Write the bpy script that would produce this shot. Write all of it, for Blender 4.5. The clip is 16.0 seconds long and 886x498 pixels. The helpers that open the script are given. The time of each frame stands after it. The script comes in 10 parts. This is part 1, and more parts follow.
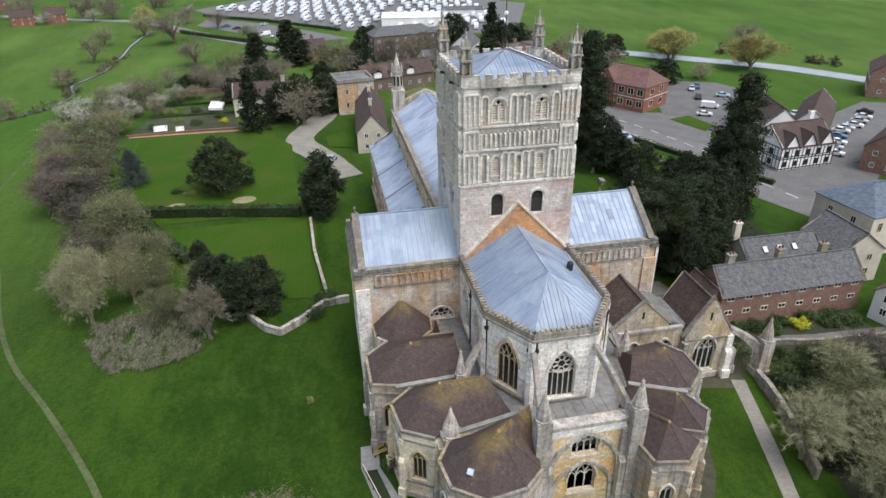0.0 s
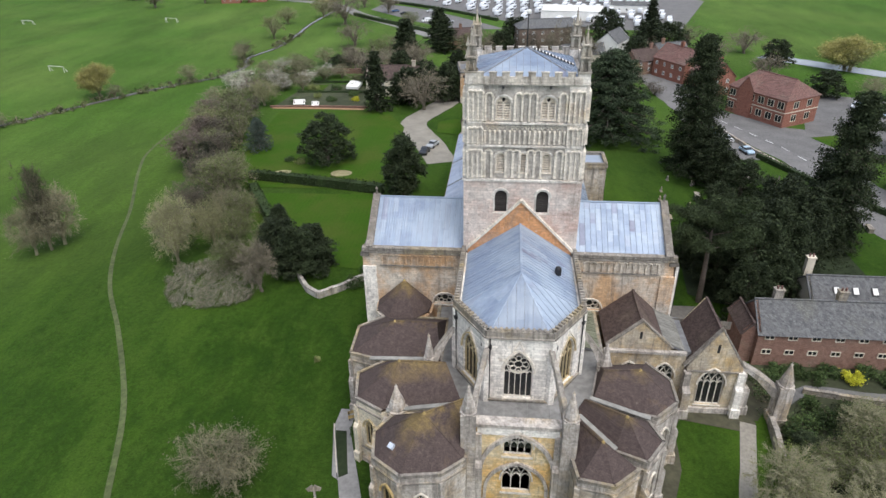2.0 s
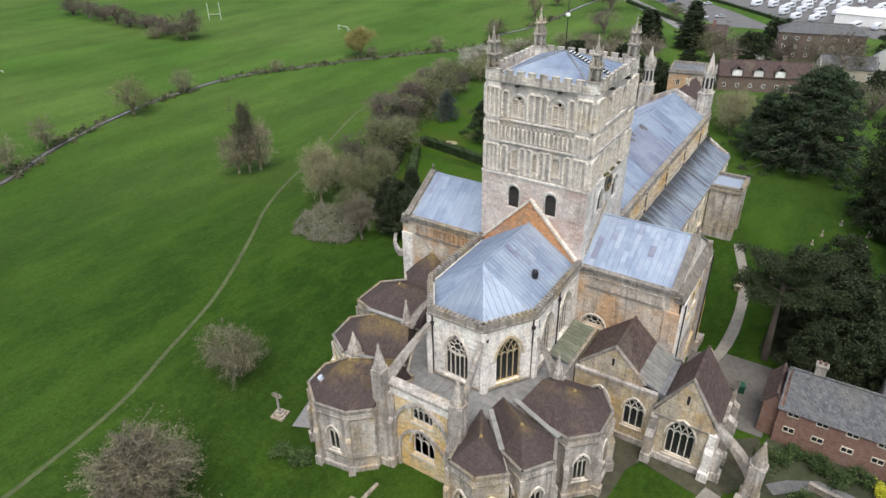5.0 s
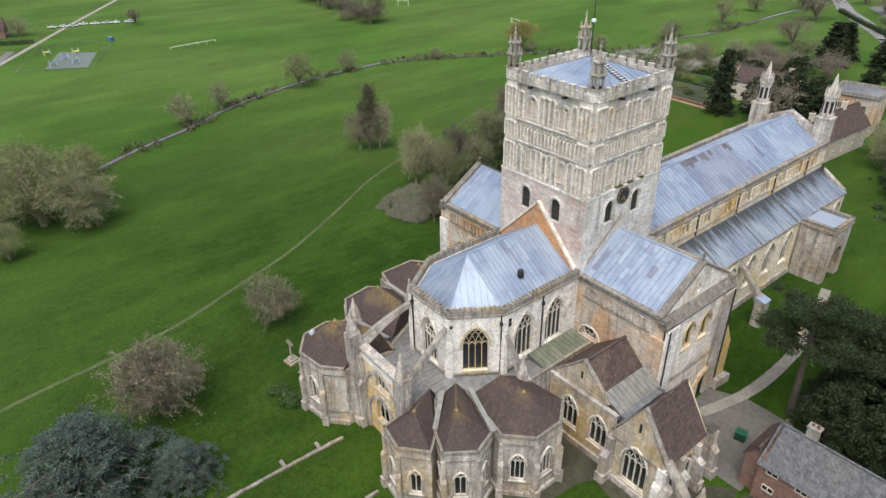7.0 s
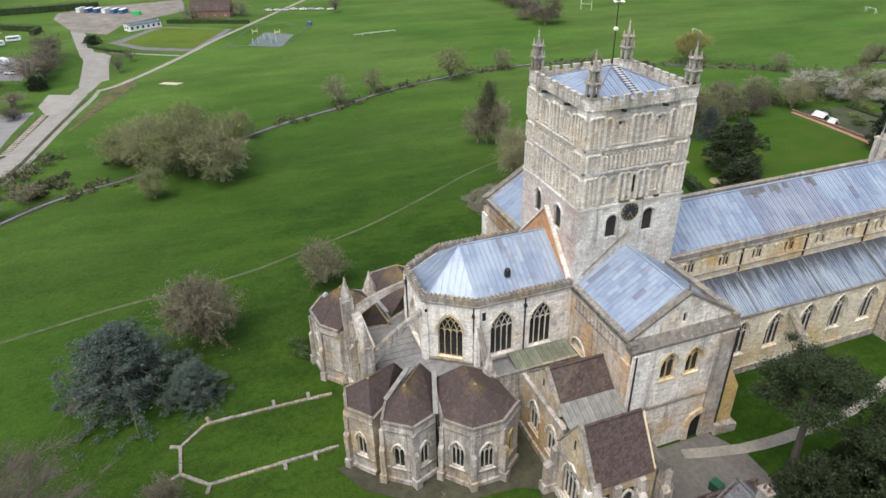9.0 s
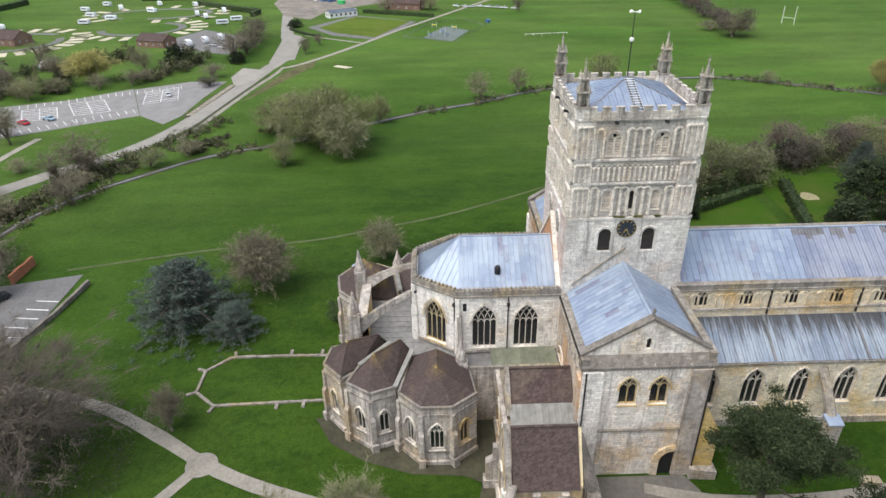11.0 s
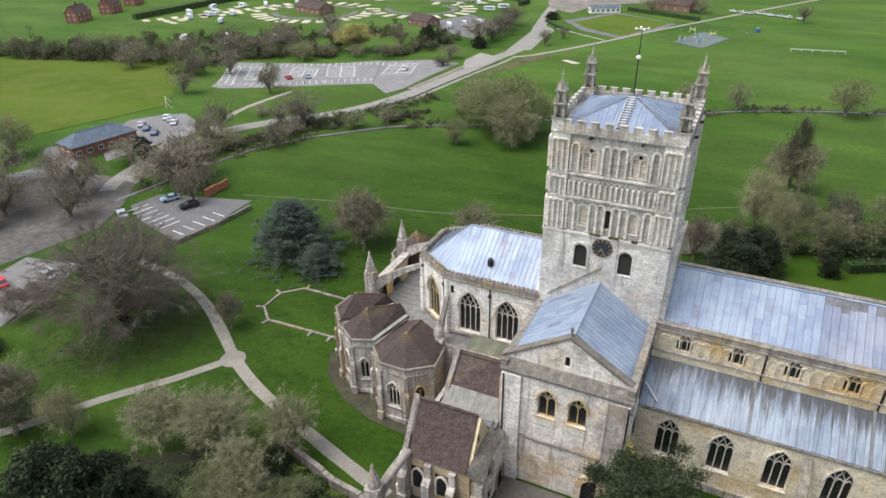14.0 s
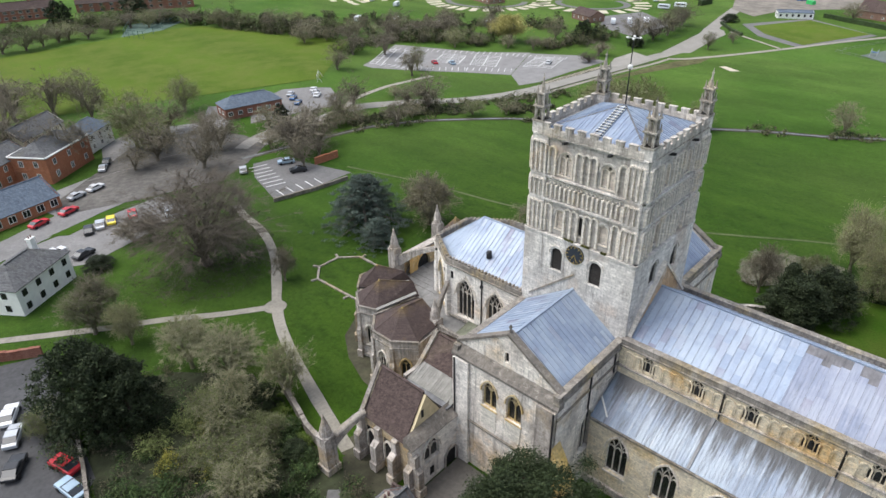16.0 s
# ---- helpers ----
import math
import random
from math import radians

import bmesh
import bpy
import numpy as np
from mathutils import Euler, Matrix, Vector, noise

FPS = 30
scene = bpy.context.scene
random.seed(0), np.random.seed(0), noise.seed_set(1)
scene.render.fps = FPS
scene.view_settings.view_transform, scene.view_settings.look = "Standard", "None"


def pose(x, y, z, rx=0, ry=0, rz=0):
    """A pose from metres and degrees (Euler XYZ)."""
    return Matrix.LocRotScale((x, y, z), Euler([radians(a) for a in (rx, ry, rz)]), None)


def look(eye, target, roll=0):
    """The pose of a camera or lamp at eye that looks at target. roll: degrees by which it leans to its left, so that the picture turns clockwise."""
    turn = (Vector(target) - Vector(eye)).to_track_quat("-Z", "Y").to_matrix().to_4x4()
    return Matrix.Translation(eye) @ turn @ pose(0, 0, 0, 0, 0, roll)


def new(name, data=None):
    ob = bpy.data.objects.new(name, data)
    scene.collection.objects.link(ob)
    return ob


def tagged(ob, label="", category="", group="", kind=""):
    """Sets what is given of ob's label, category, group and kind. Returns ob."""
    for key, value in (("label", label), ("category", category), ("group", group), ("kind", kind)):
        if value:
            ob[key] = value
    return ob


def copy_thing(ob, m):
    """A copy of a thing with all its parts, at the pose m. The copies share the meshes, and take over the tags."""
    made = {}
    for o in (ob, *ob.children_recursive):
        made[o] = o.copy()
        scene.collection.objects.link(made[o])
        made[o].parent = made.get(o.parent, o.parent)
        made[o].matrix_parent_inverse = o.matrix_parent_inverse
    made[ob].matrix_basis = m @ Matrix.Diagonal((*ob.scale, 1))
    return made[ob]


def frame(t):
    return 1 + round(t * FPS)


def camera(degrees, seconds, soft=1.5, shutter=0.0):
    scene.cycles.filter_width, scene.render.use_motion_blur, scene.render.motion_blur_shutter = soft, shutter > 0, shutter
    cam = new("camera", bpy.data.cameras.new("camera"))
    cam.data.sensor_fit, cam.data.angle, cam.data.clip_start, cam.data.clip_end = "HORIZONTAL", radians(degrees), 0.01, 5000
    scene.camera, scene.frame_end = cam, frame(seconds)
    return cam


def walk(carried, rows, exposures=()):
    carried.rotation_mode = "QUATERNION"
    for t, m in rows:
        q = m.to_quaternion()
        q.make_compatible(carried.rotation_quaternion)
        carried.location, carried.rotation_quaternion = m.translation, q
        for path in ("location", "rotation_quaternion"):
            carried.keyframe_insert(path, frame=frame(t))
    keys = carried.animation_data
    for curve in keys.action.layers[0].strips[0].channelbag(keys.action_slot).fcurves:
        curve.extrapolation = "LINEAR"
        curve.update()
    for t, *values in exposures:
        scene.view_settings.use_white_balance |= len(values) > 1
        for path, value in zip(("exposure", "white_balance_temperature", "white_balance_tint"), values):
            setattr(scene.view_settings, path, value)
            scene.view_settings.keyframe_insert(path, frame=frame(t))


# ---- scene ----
cam = camera(69.3, 16.0)
METRES, EYE, TILT, LEAN, TURN = 174.0, 55.5, 0.0, 0.0, -10.9
ROWS = [
    (0.0, 0.0, 0.0, 0.0, -0.41, -28.38, 0.76),
    (0.5, 0.0275, -0.002, 0.0007, 3.58, -28.49, 0.77),
    (1.0, 0.0558, -0.0026, 0.0016, 7.7, -28.64, 0.77),
    (1.5, 0.0852, -0.0014, 0.0023, 11.96, -28.75, 0.79),
    (2.0, 0.1156, 0.0019, 0.0037, 16.4, -28.93, 0.81),
    (2.5, 0.1461, 0.0074, 0.0053, 20.91, -29.13, 0.83),
    (3.0, 0.1762, 0.0151, 0.0066, 25.44, -29.31, 0.86),
    (3.5, 0.206, 0.0247, 0.0081, 30.01, -29.45, 0.88),
    (4.0, 0.2348, 0.0371, 0.01, 34.58, -29.65, 0.9),
    (6.5, 0.3607, 0.1314, 0.0193, 57.66, -30.36, 1.04),
    (7.0, 0.381, 0.1558, 0.0191, 62.28, -30.29, 1.07),
    (7.5, 0.3994, 0.1821, 0.019, 66.95, -30.19, 1.1),
    (8.0, 0.4156, 0.2096, 0.019, 71.6, -30.1, 1.09),
    (8.5, 0.4296, 0.2387, 0.019, 76.26, -29.99, 1.08),
    (9.0, 0.4411, 0.2688, 0.0192, 80.91, -29.89, 1.09),
    (11.5, 0.4627, 0.4274, 0.021, 104.1, -29.46, 1.03),
    (12.0, 0.4597, 0.4587, 0.022, 108.59, -29.42, 1.03),
    (12.5, 0.4543, 0.4894, 0.0231, 113.03, -29.43, 1.0),
    (13.0, 0.4462, 0.5196, 0.0244, 117.44, -29.46, 1.02),
    (13.5, 0.4361, 0.549, 0.0258, 121.83, -29.55, 0.99),
    (14.0, 0.4239, 0.5774, 0.0276, 126.21, -29.67, 0.99),
    (14.5, 0.4095, 0.6048, 0.0289, 130.54, -29.78, 0.96),
    (15.0, 0.3927, 0.631, 0.0306, 134.86, -29.93, 0.96),
    (15.5, 0.3739, 0.6558, 0.0322, 139.19, -30.05, 0.96),
    (16.0, 0.3534, 0.6792, 0.0337, 143.51, -30.2, 0.92),
]
walk(cam, [(t, pose(-22.0, -73.95, EYE, TILT, LEAN, TURN) @ pose(METRES * x, METRES * y, METRES * z, 90 + pitch, roll, yaw)) for t, x, y, z, yaw, pitch, roll in ROWS],
     [(0.0, 0.58, 6330, 10), (4.0, 0.58, 6450, 10), (8.0, 0.63, 6500, 10), (12.0, 0.69, 6500, 10), (16.0, 0.70, 6400, 10)])

# ---- light ----
world = bpy.data.worlds.new("overcast_sky")
scene.world = world
world.use_nodes = True
wn = world.node_tree.nodes
sky = wn.new("ShaderNodeTexSky")
sky.sky_type = "NISHITA"
sky.sun_disc = False
sky.sun_elevation = radians(62)
sky.sun_rotation = radians(144)
sky.air_density, sky.dust_density, sky.ozone_density = 1.0, 2.0, 1.5
soften = wn.new("ShaderNodeHueSaturation")
soften.inputs["Saturation"].default_value = 0.55
world.node_tree.links.new(sky.outputs[0], soften.inputs["Color"])
world.node_tree.links.new(soften.outputs[0], wn["Background"].inputs[0])
wn["Background"].inputs[1].default_value = 0.15
sun_data = bpy.data.lights.new("sun", "SUN")
sun_data.energy, sun_data.angle, sun_data.color = 1.7, radians(50), (1.0, 0.96, 0.91)
sun = new("sun", sun_data)
sun.matrix_world = look((38, -52, 122), (0, 0, 0))


# ---- materials ----
def shader(name, rough=0.8, metal=0.0, spec=0.3):
    m = bpy.data.materials.new(name)
    m.use_nodes = True
    b = m.node_tree.nodes["Principled BSDF"]
    b.inputs["Roughness"].default_value = rough
    b.inputs["Metallic"].default_value = metal
    b.inputs["Specular IOR Level"].default_value = spec
    return m, m.node_tree.nodes, m.node_tree.links, b


def noise_tex(n, l, scale, detail=4.0, vec=None, rough=0.6):
    t = n.new("ShaderNodeTexNoise")
    t.inputs["Scale"].default_value, t.inputs["Detail"].default_value, t.inputs["Roughness"].default_value = scale, detail, rough
    if vec is not None:
        l.new(vec, t.inputs["Vector"])
    return t.outputs["Fac"]


def ramp(n, l, fac, stops):
    r = n.new("ShaderNodeValToRGB")
    e = r.color_ramp.elements
    while len(e) < len(stops):
        e.new(0.5)
    for k, (p, c) in enumerate(stops):
        e[k].position = p
        e[k].color = (*c, 1) if len(c) == 3 else (c[0], c[0], c[0], 1)
    l.new(fac, r.inputs[0])
    return r.outputs[0]


def mix(n, l, fac, a, b, kind="MIX"):
    m = n.new("ShaderNodeMix")
    m.data_type, m.blend_type = "RGBA", kind
    for sock, v in ((m.inputs[0], fac), (m.inputs[6], a), (m.inputs[7], b)):
        if isinstance(v, (int, float)):
            sock.default_value = v
        elif isinstance(v, tuple):
            sock.default_value = (*v, 1)
        else:
            l.new(v, sock)
    return m.outputs[2]


def coords(n, l, scale=(1, 1, 1)):
    g = n.new("ShaderNodeNewGeometry")
    m = n.new("ShaderNodeMapping")
    m.inputs["Scale"].default_value = scale
    l.new(g.outputs["Position"], m.inputs["Vector"])
    return m.outputs[0]


def bump(n, l, height, b, strength=0.3, dist=0.05):
    k = n.new("ShaderNodeBump")
    k.inputs["Strength"].default_value, k.inputs["Distance"].default_value = strength, dist
    l.new(height, k.inputs["Height"])
    l.new(k.outputs[0], b.inputs["Normal"])


def coursed(n, l, row, width, mortar):
    """Coursed blocks on upright walls: the course runs round the wall by x + y, its height by z."""
    g = n.new("ShaderNodeNewGeometry")
    s = n.new("ShaderNodeSeparateXYZ")
    l.new(g.outputs["Position"], s.inputs[0])
    a = n.new("ShaderNodeMath")
    a.operation = "ADD"
    l.new(s.outputs[0], a.inputs[0])
    l.new(s.outputs[1], a.inputs[1])
    c = n.new("ShaderNodeCombineXYZ")
    l.new(a.outputs[0], c.inputs[0])
    l.new(s.outputs[2], c.inputs[1])
    t = n.new("ShaderNodeTexBrick")
    t.inputs["Scale"].default_value = 1.0
    t.inputs["Brick Width"].default_value, t.inputs["Row Height"].default_value = width, row
    t.inputs["Mortar Size"].default_value = mortar
    t.inputs["Color1"].default_value, t.inputs["Color2"].default_value = (0, 0, 0, 1), (1, 1, 1, 1)
    t.inputs["Mortar"].default_value = (0.5, 0.5, 0.5, 1)
    l.new(c.outputs[0], t.inputs["Vector"])
    return t


def stone(name, pale, grey, ochre, ochre_at=0.6, grey_at=0.5, dark=0.5):
    m, n, l, b = shader(name, 0.92, 0, 0.15)
    big = noise_tex(n, l, 0.16, 7, coords(n, l), 0.66)
    mid = noise_tex(n, l, 0.6, 8, coords(n, l, (1, 1, 0.45)), 0.72)
    streak = noise_tex(n, l, 1.0, 7, coords(n, l, (1.7, 1.7, 0.11)), 0.72)
    fine = noise_tex(n, l, 3.6, 7, coords(n, l), 0.85)
    spots = noise_tex(n, l, 1.9, 10, coords(n, l, (1, 1, 0.6)), 0.82)
    blocks = coursed(n, l, 0.34, 0.72, 0.02)
    c = mix(n, l, ramp(n, l, mid, [(grey_at - 0.12, (0.0,)), (grey_at + 0.16, (1.0,))]), pale, grey)
    c = mix(n, l, ramp(n, l, big, [(ochre_at - 0.1, (0.0,)), (ochre_at + 0.05, (0.9,))]), c, ochre)
    grime = noise_tex(n, l, 0.34, 9, coords(n, l, (1, 1, 0.55)), 0.76)
    c = mix(n, l, ramp(n, l, grime, [(dark - 0.03, (0.0,)), (dark + 0.1, (0.55,))]), c, (0.20, 0.175, 0.15))
    c = mix(n, l, ramp(n, l, grime, [(0.34, (0.65,)), (0.44, (0.0,))]), c, tuple(min(0.8, v * 1.12) for v in pale))
    c = mix(n, l, ramp(n, l, streak, [(dark - 0.01, (0.0,)), (dark + 0.14, (0.72,))]), c, (0.12, 0.108, 0.095))
    tone = ramp(n, l, blocks.outputs["Color"], [(0.0, (0.8,)), (0.25, (0.97,)), (0.6, (1.05,)), (1.0, (1.2,))])
    c = mix(n, l, 0.85, c, tone, "MULTIPLY")
    c = mix(n, l, ramp(n, l, spots, [(0.57, (0.0,)), (0.66, (0.7,))]), c, (0.115, 0.10, 0.085))
    c = mix(n, l, ramp(n, l, spots, [(0.34, (0.6,)), (0.42, (0.0,))]), c, (0.68, 0.64, 0.575))
    c = mix(n, l, 0.95, c, ramp(n, l, fine, [(0.32, (0.5,)), (0.46, (1.05,)), (0.68, (1.4,))]), "MULTIPLY")
    c = mix(n, l, ramp(n, l, blocks.outputs["Fac"], [(0.0, (0.0,)), (1.0, (0.3,))]), c, (0.16, 0.14, 0.115))
    l.new(c, b.inputs["Base Color"])
    bump(n, l, fine, b, 0.5, 0.06)
    return m


def plain(name, col, rough=0.8, vary=0.25, scale=3.0, metal=0.0, spec=0.3):
    m, n, l, b = shader(name, rough, metal, spec)
    f = noise_tex(n, l, scale, 6, coords(n, l), 0.65)
    g = noise_tex(n, l, scale * 0.12, 4, coords(n, l))
    o = n.new("ShaderNodeObjectInfo")
    c = mix(n, l, 1.0, col, ramp(n, l, f, [(0.25, (1 - vary,)), (0.75, (1 + vary,))]), "MULTIPLY")
    c = mix(n, l, 1.0, c, ramp(n, l, g, [(0.3, (1 - vary * 0.6,)), (0.7, (1 + vary * 0.6,))]), "MULTIPLY")
    c = mix(n, l, 1.0, c, ramp(n, l, o.outputs["Random"], [(0.0, (0.88,)), (1.0, (1.12,))]), "MULTIPLY")
    l.new(c, b.inputs["Base Color"])
    bump(n, l, f, b, 0.25, 0.03)
    return m


def lead_sheet_mat(name="weathered_lead", along=(0.22, 2.6, 0.3), tone=1.0, stain=0.22, hue=(1.0, 1.0, 1.0), soot=None):
    """Lead sheet. soot: heights between which black runs come down from the top of the slope."""
    m, n, l, b = shader(name, 0.45, 0.15, 0.4)
    o = n.new("ShaderNodeObjectInfo")
    k = lambda r, g, v: (r * tone * hue[0], g * tone * hue[1], v * tone * hue[2])
    tint = ramp(n, l, o.outputs["Random"], [(0.0, k(0.235, 0.295, 0.395)), (0.35, k(0.262, 0.322, 0.425)), (0.65, k(0.285, 0.345, 0.445)), (0.88, k(0.34, 0.395, 0.48)), (0.95, k(0.235, 0.26, 0.345)), (1.0, k(0.195, 0.20, 0.265))])
    f = noise_tex(n, l, 1.3, 8, coords(n, l), 0.75)
    big = noise_tex(n, l, 0.17, 4, coords(n, l))
    run = noise_tex(n, l, 1.0, 6, coords(n, l, along), 0.7)
    c = mix(n, l, 1.0, tint, ramp(n, l, f, [(0.25, (0.82,)), (0.55, (1.0,)), (0.8, (1.16,))]), "MULTIPLY")
    # Broad pale patches: sky highlights on the sheets, put into the colour.
    c = mix(n, l, ramp(n, l, big, [(0.44, (0.0,)), (0.6, (0.7,))]), c, k(0.375, 0.44, 0.52))
    c = mix(n, l, ramp(n, l, run, [(0.52, (0.0,)), (0.68, (stain,))]), c, (0.10, 0.105, 0.115))
    c = mix(n, l, ramp(n, l, run, [(0.3, (0.12 + stain * 0.6,)), (0.44, (0.0,))]), c, k(0.55, 0.58, 0.62))
    if soot:
        g = n.new("ShaderNodeNewGeometry")
        z = n.new("ShaderNodeSeparateXYZ")
        l.new(g.outputs["Position"], z.inputs[0])
        h = n.new("ShaderNodeMapRange")
        h.inputs[1].default_value, h.inputs[2].default_value = soot
        l.new(z.outputs[2], h.inputs[0])
        run2 = noise_tex(n, l, 1.0, 7, coords(n, l, (0.12, 1.5, 0.2)), 0.75)
        a = n.new("ShaderNodeMath")
        a.operation = "MULTIPLY_ADD"
        l.new(h.outputs[0], a.inputs[0])
        a.inputs[1].default_value = 0.34
        l.new(run2, a.inputs[2])
        c = mix(n, l, ramp(n, l, a.outputs[0], [(0.52, (0.0,)), (0.72, (0.95,))]), c, (0.068, 0.07, 0.072))
    l.new(c, b.inputs["Base Color"])
    l.new(ramp(n, l, f, [(0.2, (0.34,)), (0.8, (0.6,))]), b.inputs["Roughness"])
    bump(n, l, f, b, 0.25, 0.05)
    return m


def tile_mat(name, a, bcol, moss, row=0.22):
    m, n, l, b = shader(name, 0.9, 0, 0.2)
    big = noise_tex(n, l, 0.22, 5, coords(n, l))
    mid = noise_tex(n, l, 1.6, 6, coords(n, l), 0.75)
    fine = noise_tex(n, l, 9.0, 4, coords(n, l), 0.7)
    rows = coursed(n, l, row, 0.3, 0.02)
    c = mix(n, l, ramp(n, l, mid, [(0.35, (0.0,)), (0.65, (1.0,))]), a, bcol)
    c = mix(n, l, ramp(n, l, big, [(0.56, (0.0,)), (0.74, (0.55,))]), c, moss)
    c = mix(n, l, 1.0, c, ramp(n, l, rows.outputs["Color"], [(0.0, (0.72,)), (1.0, (1.2,))]), "MULTIPLY")
    c = mix(n, l, 1.0, c, ramp(n, l, fine, [(0.3, (0.6,)), (0.7, (1.35,))]), "MULTIPLY")
    l.new(c, b.inputs["Base Color"])
    bump(n, l, rows.outputs["Fac"], b, 0.5, 0.03)
    return m


def chapel_tile_mat():
    """Small brown clay tiles, worn smooth, with ochre and grey lichen running down in streaks."""
    m, n, l, b = shader("lichened_brown_tiles", 0.88, 0, 0.25)
    big = noise_tex(n, l, 0.35, 6, coords(n, l), 0.7)
    mid = noise_tex(n, l, 2.2, 7, coords(n, l, (1, 1, 0.5)), 0.75)
    fine = noise_tex(n, l, 11.0, 4, coords(n, l), 0.7)
    rows = coursed(n, l, 0.085, 0.2, 0.008)
    c = mix(n, l, ramp(n, l, mid, [(0.32, (0.0,)), (0.72, (1.0,))]), (0.062, 0.045, 0.041), (0.100, 0.075, 0.068))
    g = n.new("ShaderNodeNewGeometry")
    z = n.new("ShaderNodeSeparateXYZ")
    l.new(g.outputs["Position"], z.inputs[0])
    h = n.new("ShaderNodeMath")
    h.operation = "MULTIPLY_ADD"
    h.inputs[1].default_value, h.inputs[2].default_value = 0.28, -2.75
    l.new(z.outputs[2], h.inputs[0])
    k = n.new("ShaderNodeMath")
    k.operation = "MULTIPLY"
    l.new(h.outputs[0], k.inputs[0])
    l.new(ramp(n, l, big, [(0.36, (0.1,)), (0.6, (1.1,))]), k.inputs[1])
    c = mix(n, l, ramp(n, l, k.outputs[0], [(0.10, (0.0,)), (0.5, (0.8,))]), c, (0.205, 0.148, 0.062))
    c = mix(n, l, ramp(n, l, big, [(0.58, (0.0,)), (0.7, (0.4,))]), c, (0.18, 0.125, 0.07))
    c = mix(n, l, ramp(n, l, mid, [(0.62, (0.0,)), (0.74, (0.7,))]), c, (0.24, 0.21, 0.16))
    c = mix(n, l, 1.0, c, ramp(n, l, rows.outputs["Color"], [(0.0, (0.82,)), (1.0, (1.15,))]), "MULTIPLY")
    c = mix(n, l, 1.0, c, ramp(n, l, fine, [(0.3, (0.65,)), (0.7, (1.3,))]), "MULTIPLY")
    l.new(c, b.inputs["Base Color"])
    bump(n, l, rows.outputs["Fac"], b, 0.4, 0.02)
    return m


def grass_mat():
    m, n, l, b = shader("meadow_grass", 0.95, 0, 0.1)
    far = noise_tex(n, l, 0.011, 4, coords(n, l))
    big = noise_tex(n, l, 0.045, 6, coords(n, l), 0.65)
    sweep = noise_tex(n, l, 0.03, 7, coords(n, l, (1.6, 0.5, 1.0)), 0.7)
    mid = noise_tex(n, l, 0.3, 9, coords(n, l, (1.0, 0.55, 1.0)), 0.78)
    tuft = noise_tex(n, l, 1.3, 6, coords(n, l), 0.8)
    fine = noise_tex(n, l, 5.0, 5, coords(n, l), 0.75)
    c = mix(n, l, ramp(n, l, big, [(0.35, (0.0,)), (0.65, (1.0,))]), (0.018, 0.0445, 0.004), (0.028, 0.066, 0.0056))
    c = mix(n, l, ramp(n, l, far, [(0.45, (0.0,)), (0.65, (0.6,))]), c, (0.033, 0.061, 0.010))
    c = mix(n, l, ramp(n, l, sweep, [(0.5, (0.0,)), (0.62, (0.85,))]), c, (0.045, 0.090, 0.009))
    c = mix(n, l, ramp(n, l, sweep, [(0.36, (0.7,)), (0.47, (0.0,))]), c, (0.0135, 0.035, 0.004))
    c = mix(n, l, ramp(n, l, mid, [(0.46, (0.0,)), (0.66, (0.7,))]), c, (0.043, 0.080, 0.010))
    c = mix(n, l, ramp(n, l, mid, [(0.34, (0.5,)), (0.46, (0.0,))]), c, (0.014, 0.034, 0.005))
    # Grass pales with distance from the origin: field tone with haze put in.
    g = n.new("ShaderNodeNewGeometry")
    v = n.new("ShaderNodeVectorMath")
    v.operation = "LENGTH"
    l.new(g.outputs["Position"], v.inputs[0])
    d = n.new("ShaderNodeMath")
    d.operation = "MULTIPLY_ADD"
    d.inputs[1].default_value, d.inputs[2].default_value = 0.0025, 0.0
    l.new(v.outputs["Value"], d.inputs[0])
    far_haze_grass = mix(n, l, ramp(n, l, far, [(0.4, (0.0,)), (0.6, (1.0,))]), (0.055, 0.116, 0.0165), (0.083, 0.138, 0.027))
    far_haze_grass = mix(n, l, 1.0, far_haze_grass, ramp(n, l, sweep, [(0.35, (0.78,)), (0.65, (1.2,))]), "MULTIPLY")
    c = mix(n, l, ramp(n, l, d.outputs[0], [(0.1, (0.0,)), (0.5, (0.9,))]), c, far_haze_grass)
    c = mix(n, l, 1.0, c, ramp(n, l, tuft, [(0.3, (0.7,)), (0.5, (1.0,)), (0.72, (1.3,))]), "MULTIPLY")
    c = mix(n, l, 1.0, c, ramp(n, l, fine, [(0.25, (0.55,)), (0.5, (1.0,)), (0.8, (1.5,))]), "MULTIPLY")
    l.new(c, b.inputs["Base Color"])
    bump(n, l, fine, b, 0.6, 0.12)
    return m


def lawn_mat(name="mown_lawn", a=(0.034, 0.080, 0.006), z=(0.037, 0.086, 0.0065), dry=(0.058, 0.086, 0.013), bands=(1, 0.2, 0)):
    m, n, l, b = shader(name, 0.95, 0, 0.1)
    w = n.new("ShaderNodeTexWave")
    w.inputs["Scale"].default_value, w.inputs["Distortion"].default_value = 0.35, 1.5
    l.new(coords(n, l, bands), w.inputs["Vector"])
    fine = noise_tex(n, l, 4.0, 5, coords(n, l), 0.7)
    big = noise_tex(n, l, 0.12, 5, coords(n, l))
    c = mix(n, l, w.outputs["Fac"], a, z)
    c = mix(n, l, ramp(n, l, big, [(0.42, (0.0,)), (0.62, (0.8,))]), c, dry)
    c = mix(n, l, 1.0, c, ramp(n, l, fine, [(0.25, (0.65,)), (0.75, (1.35,))]), "MULTIPLY")
    l.new(c, b.inputs["Base Color"])
    return m


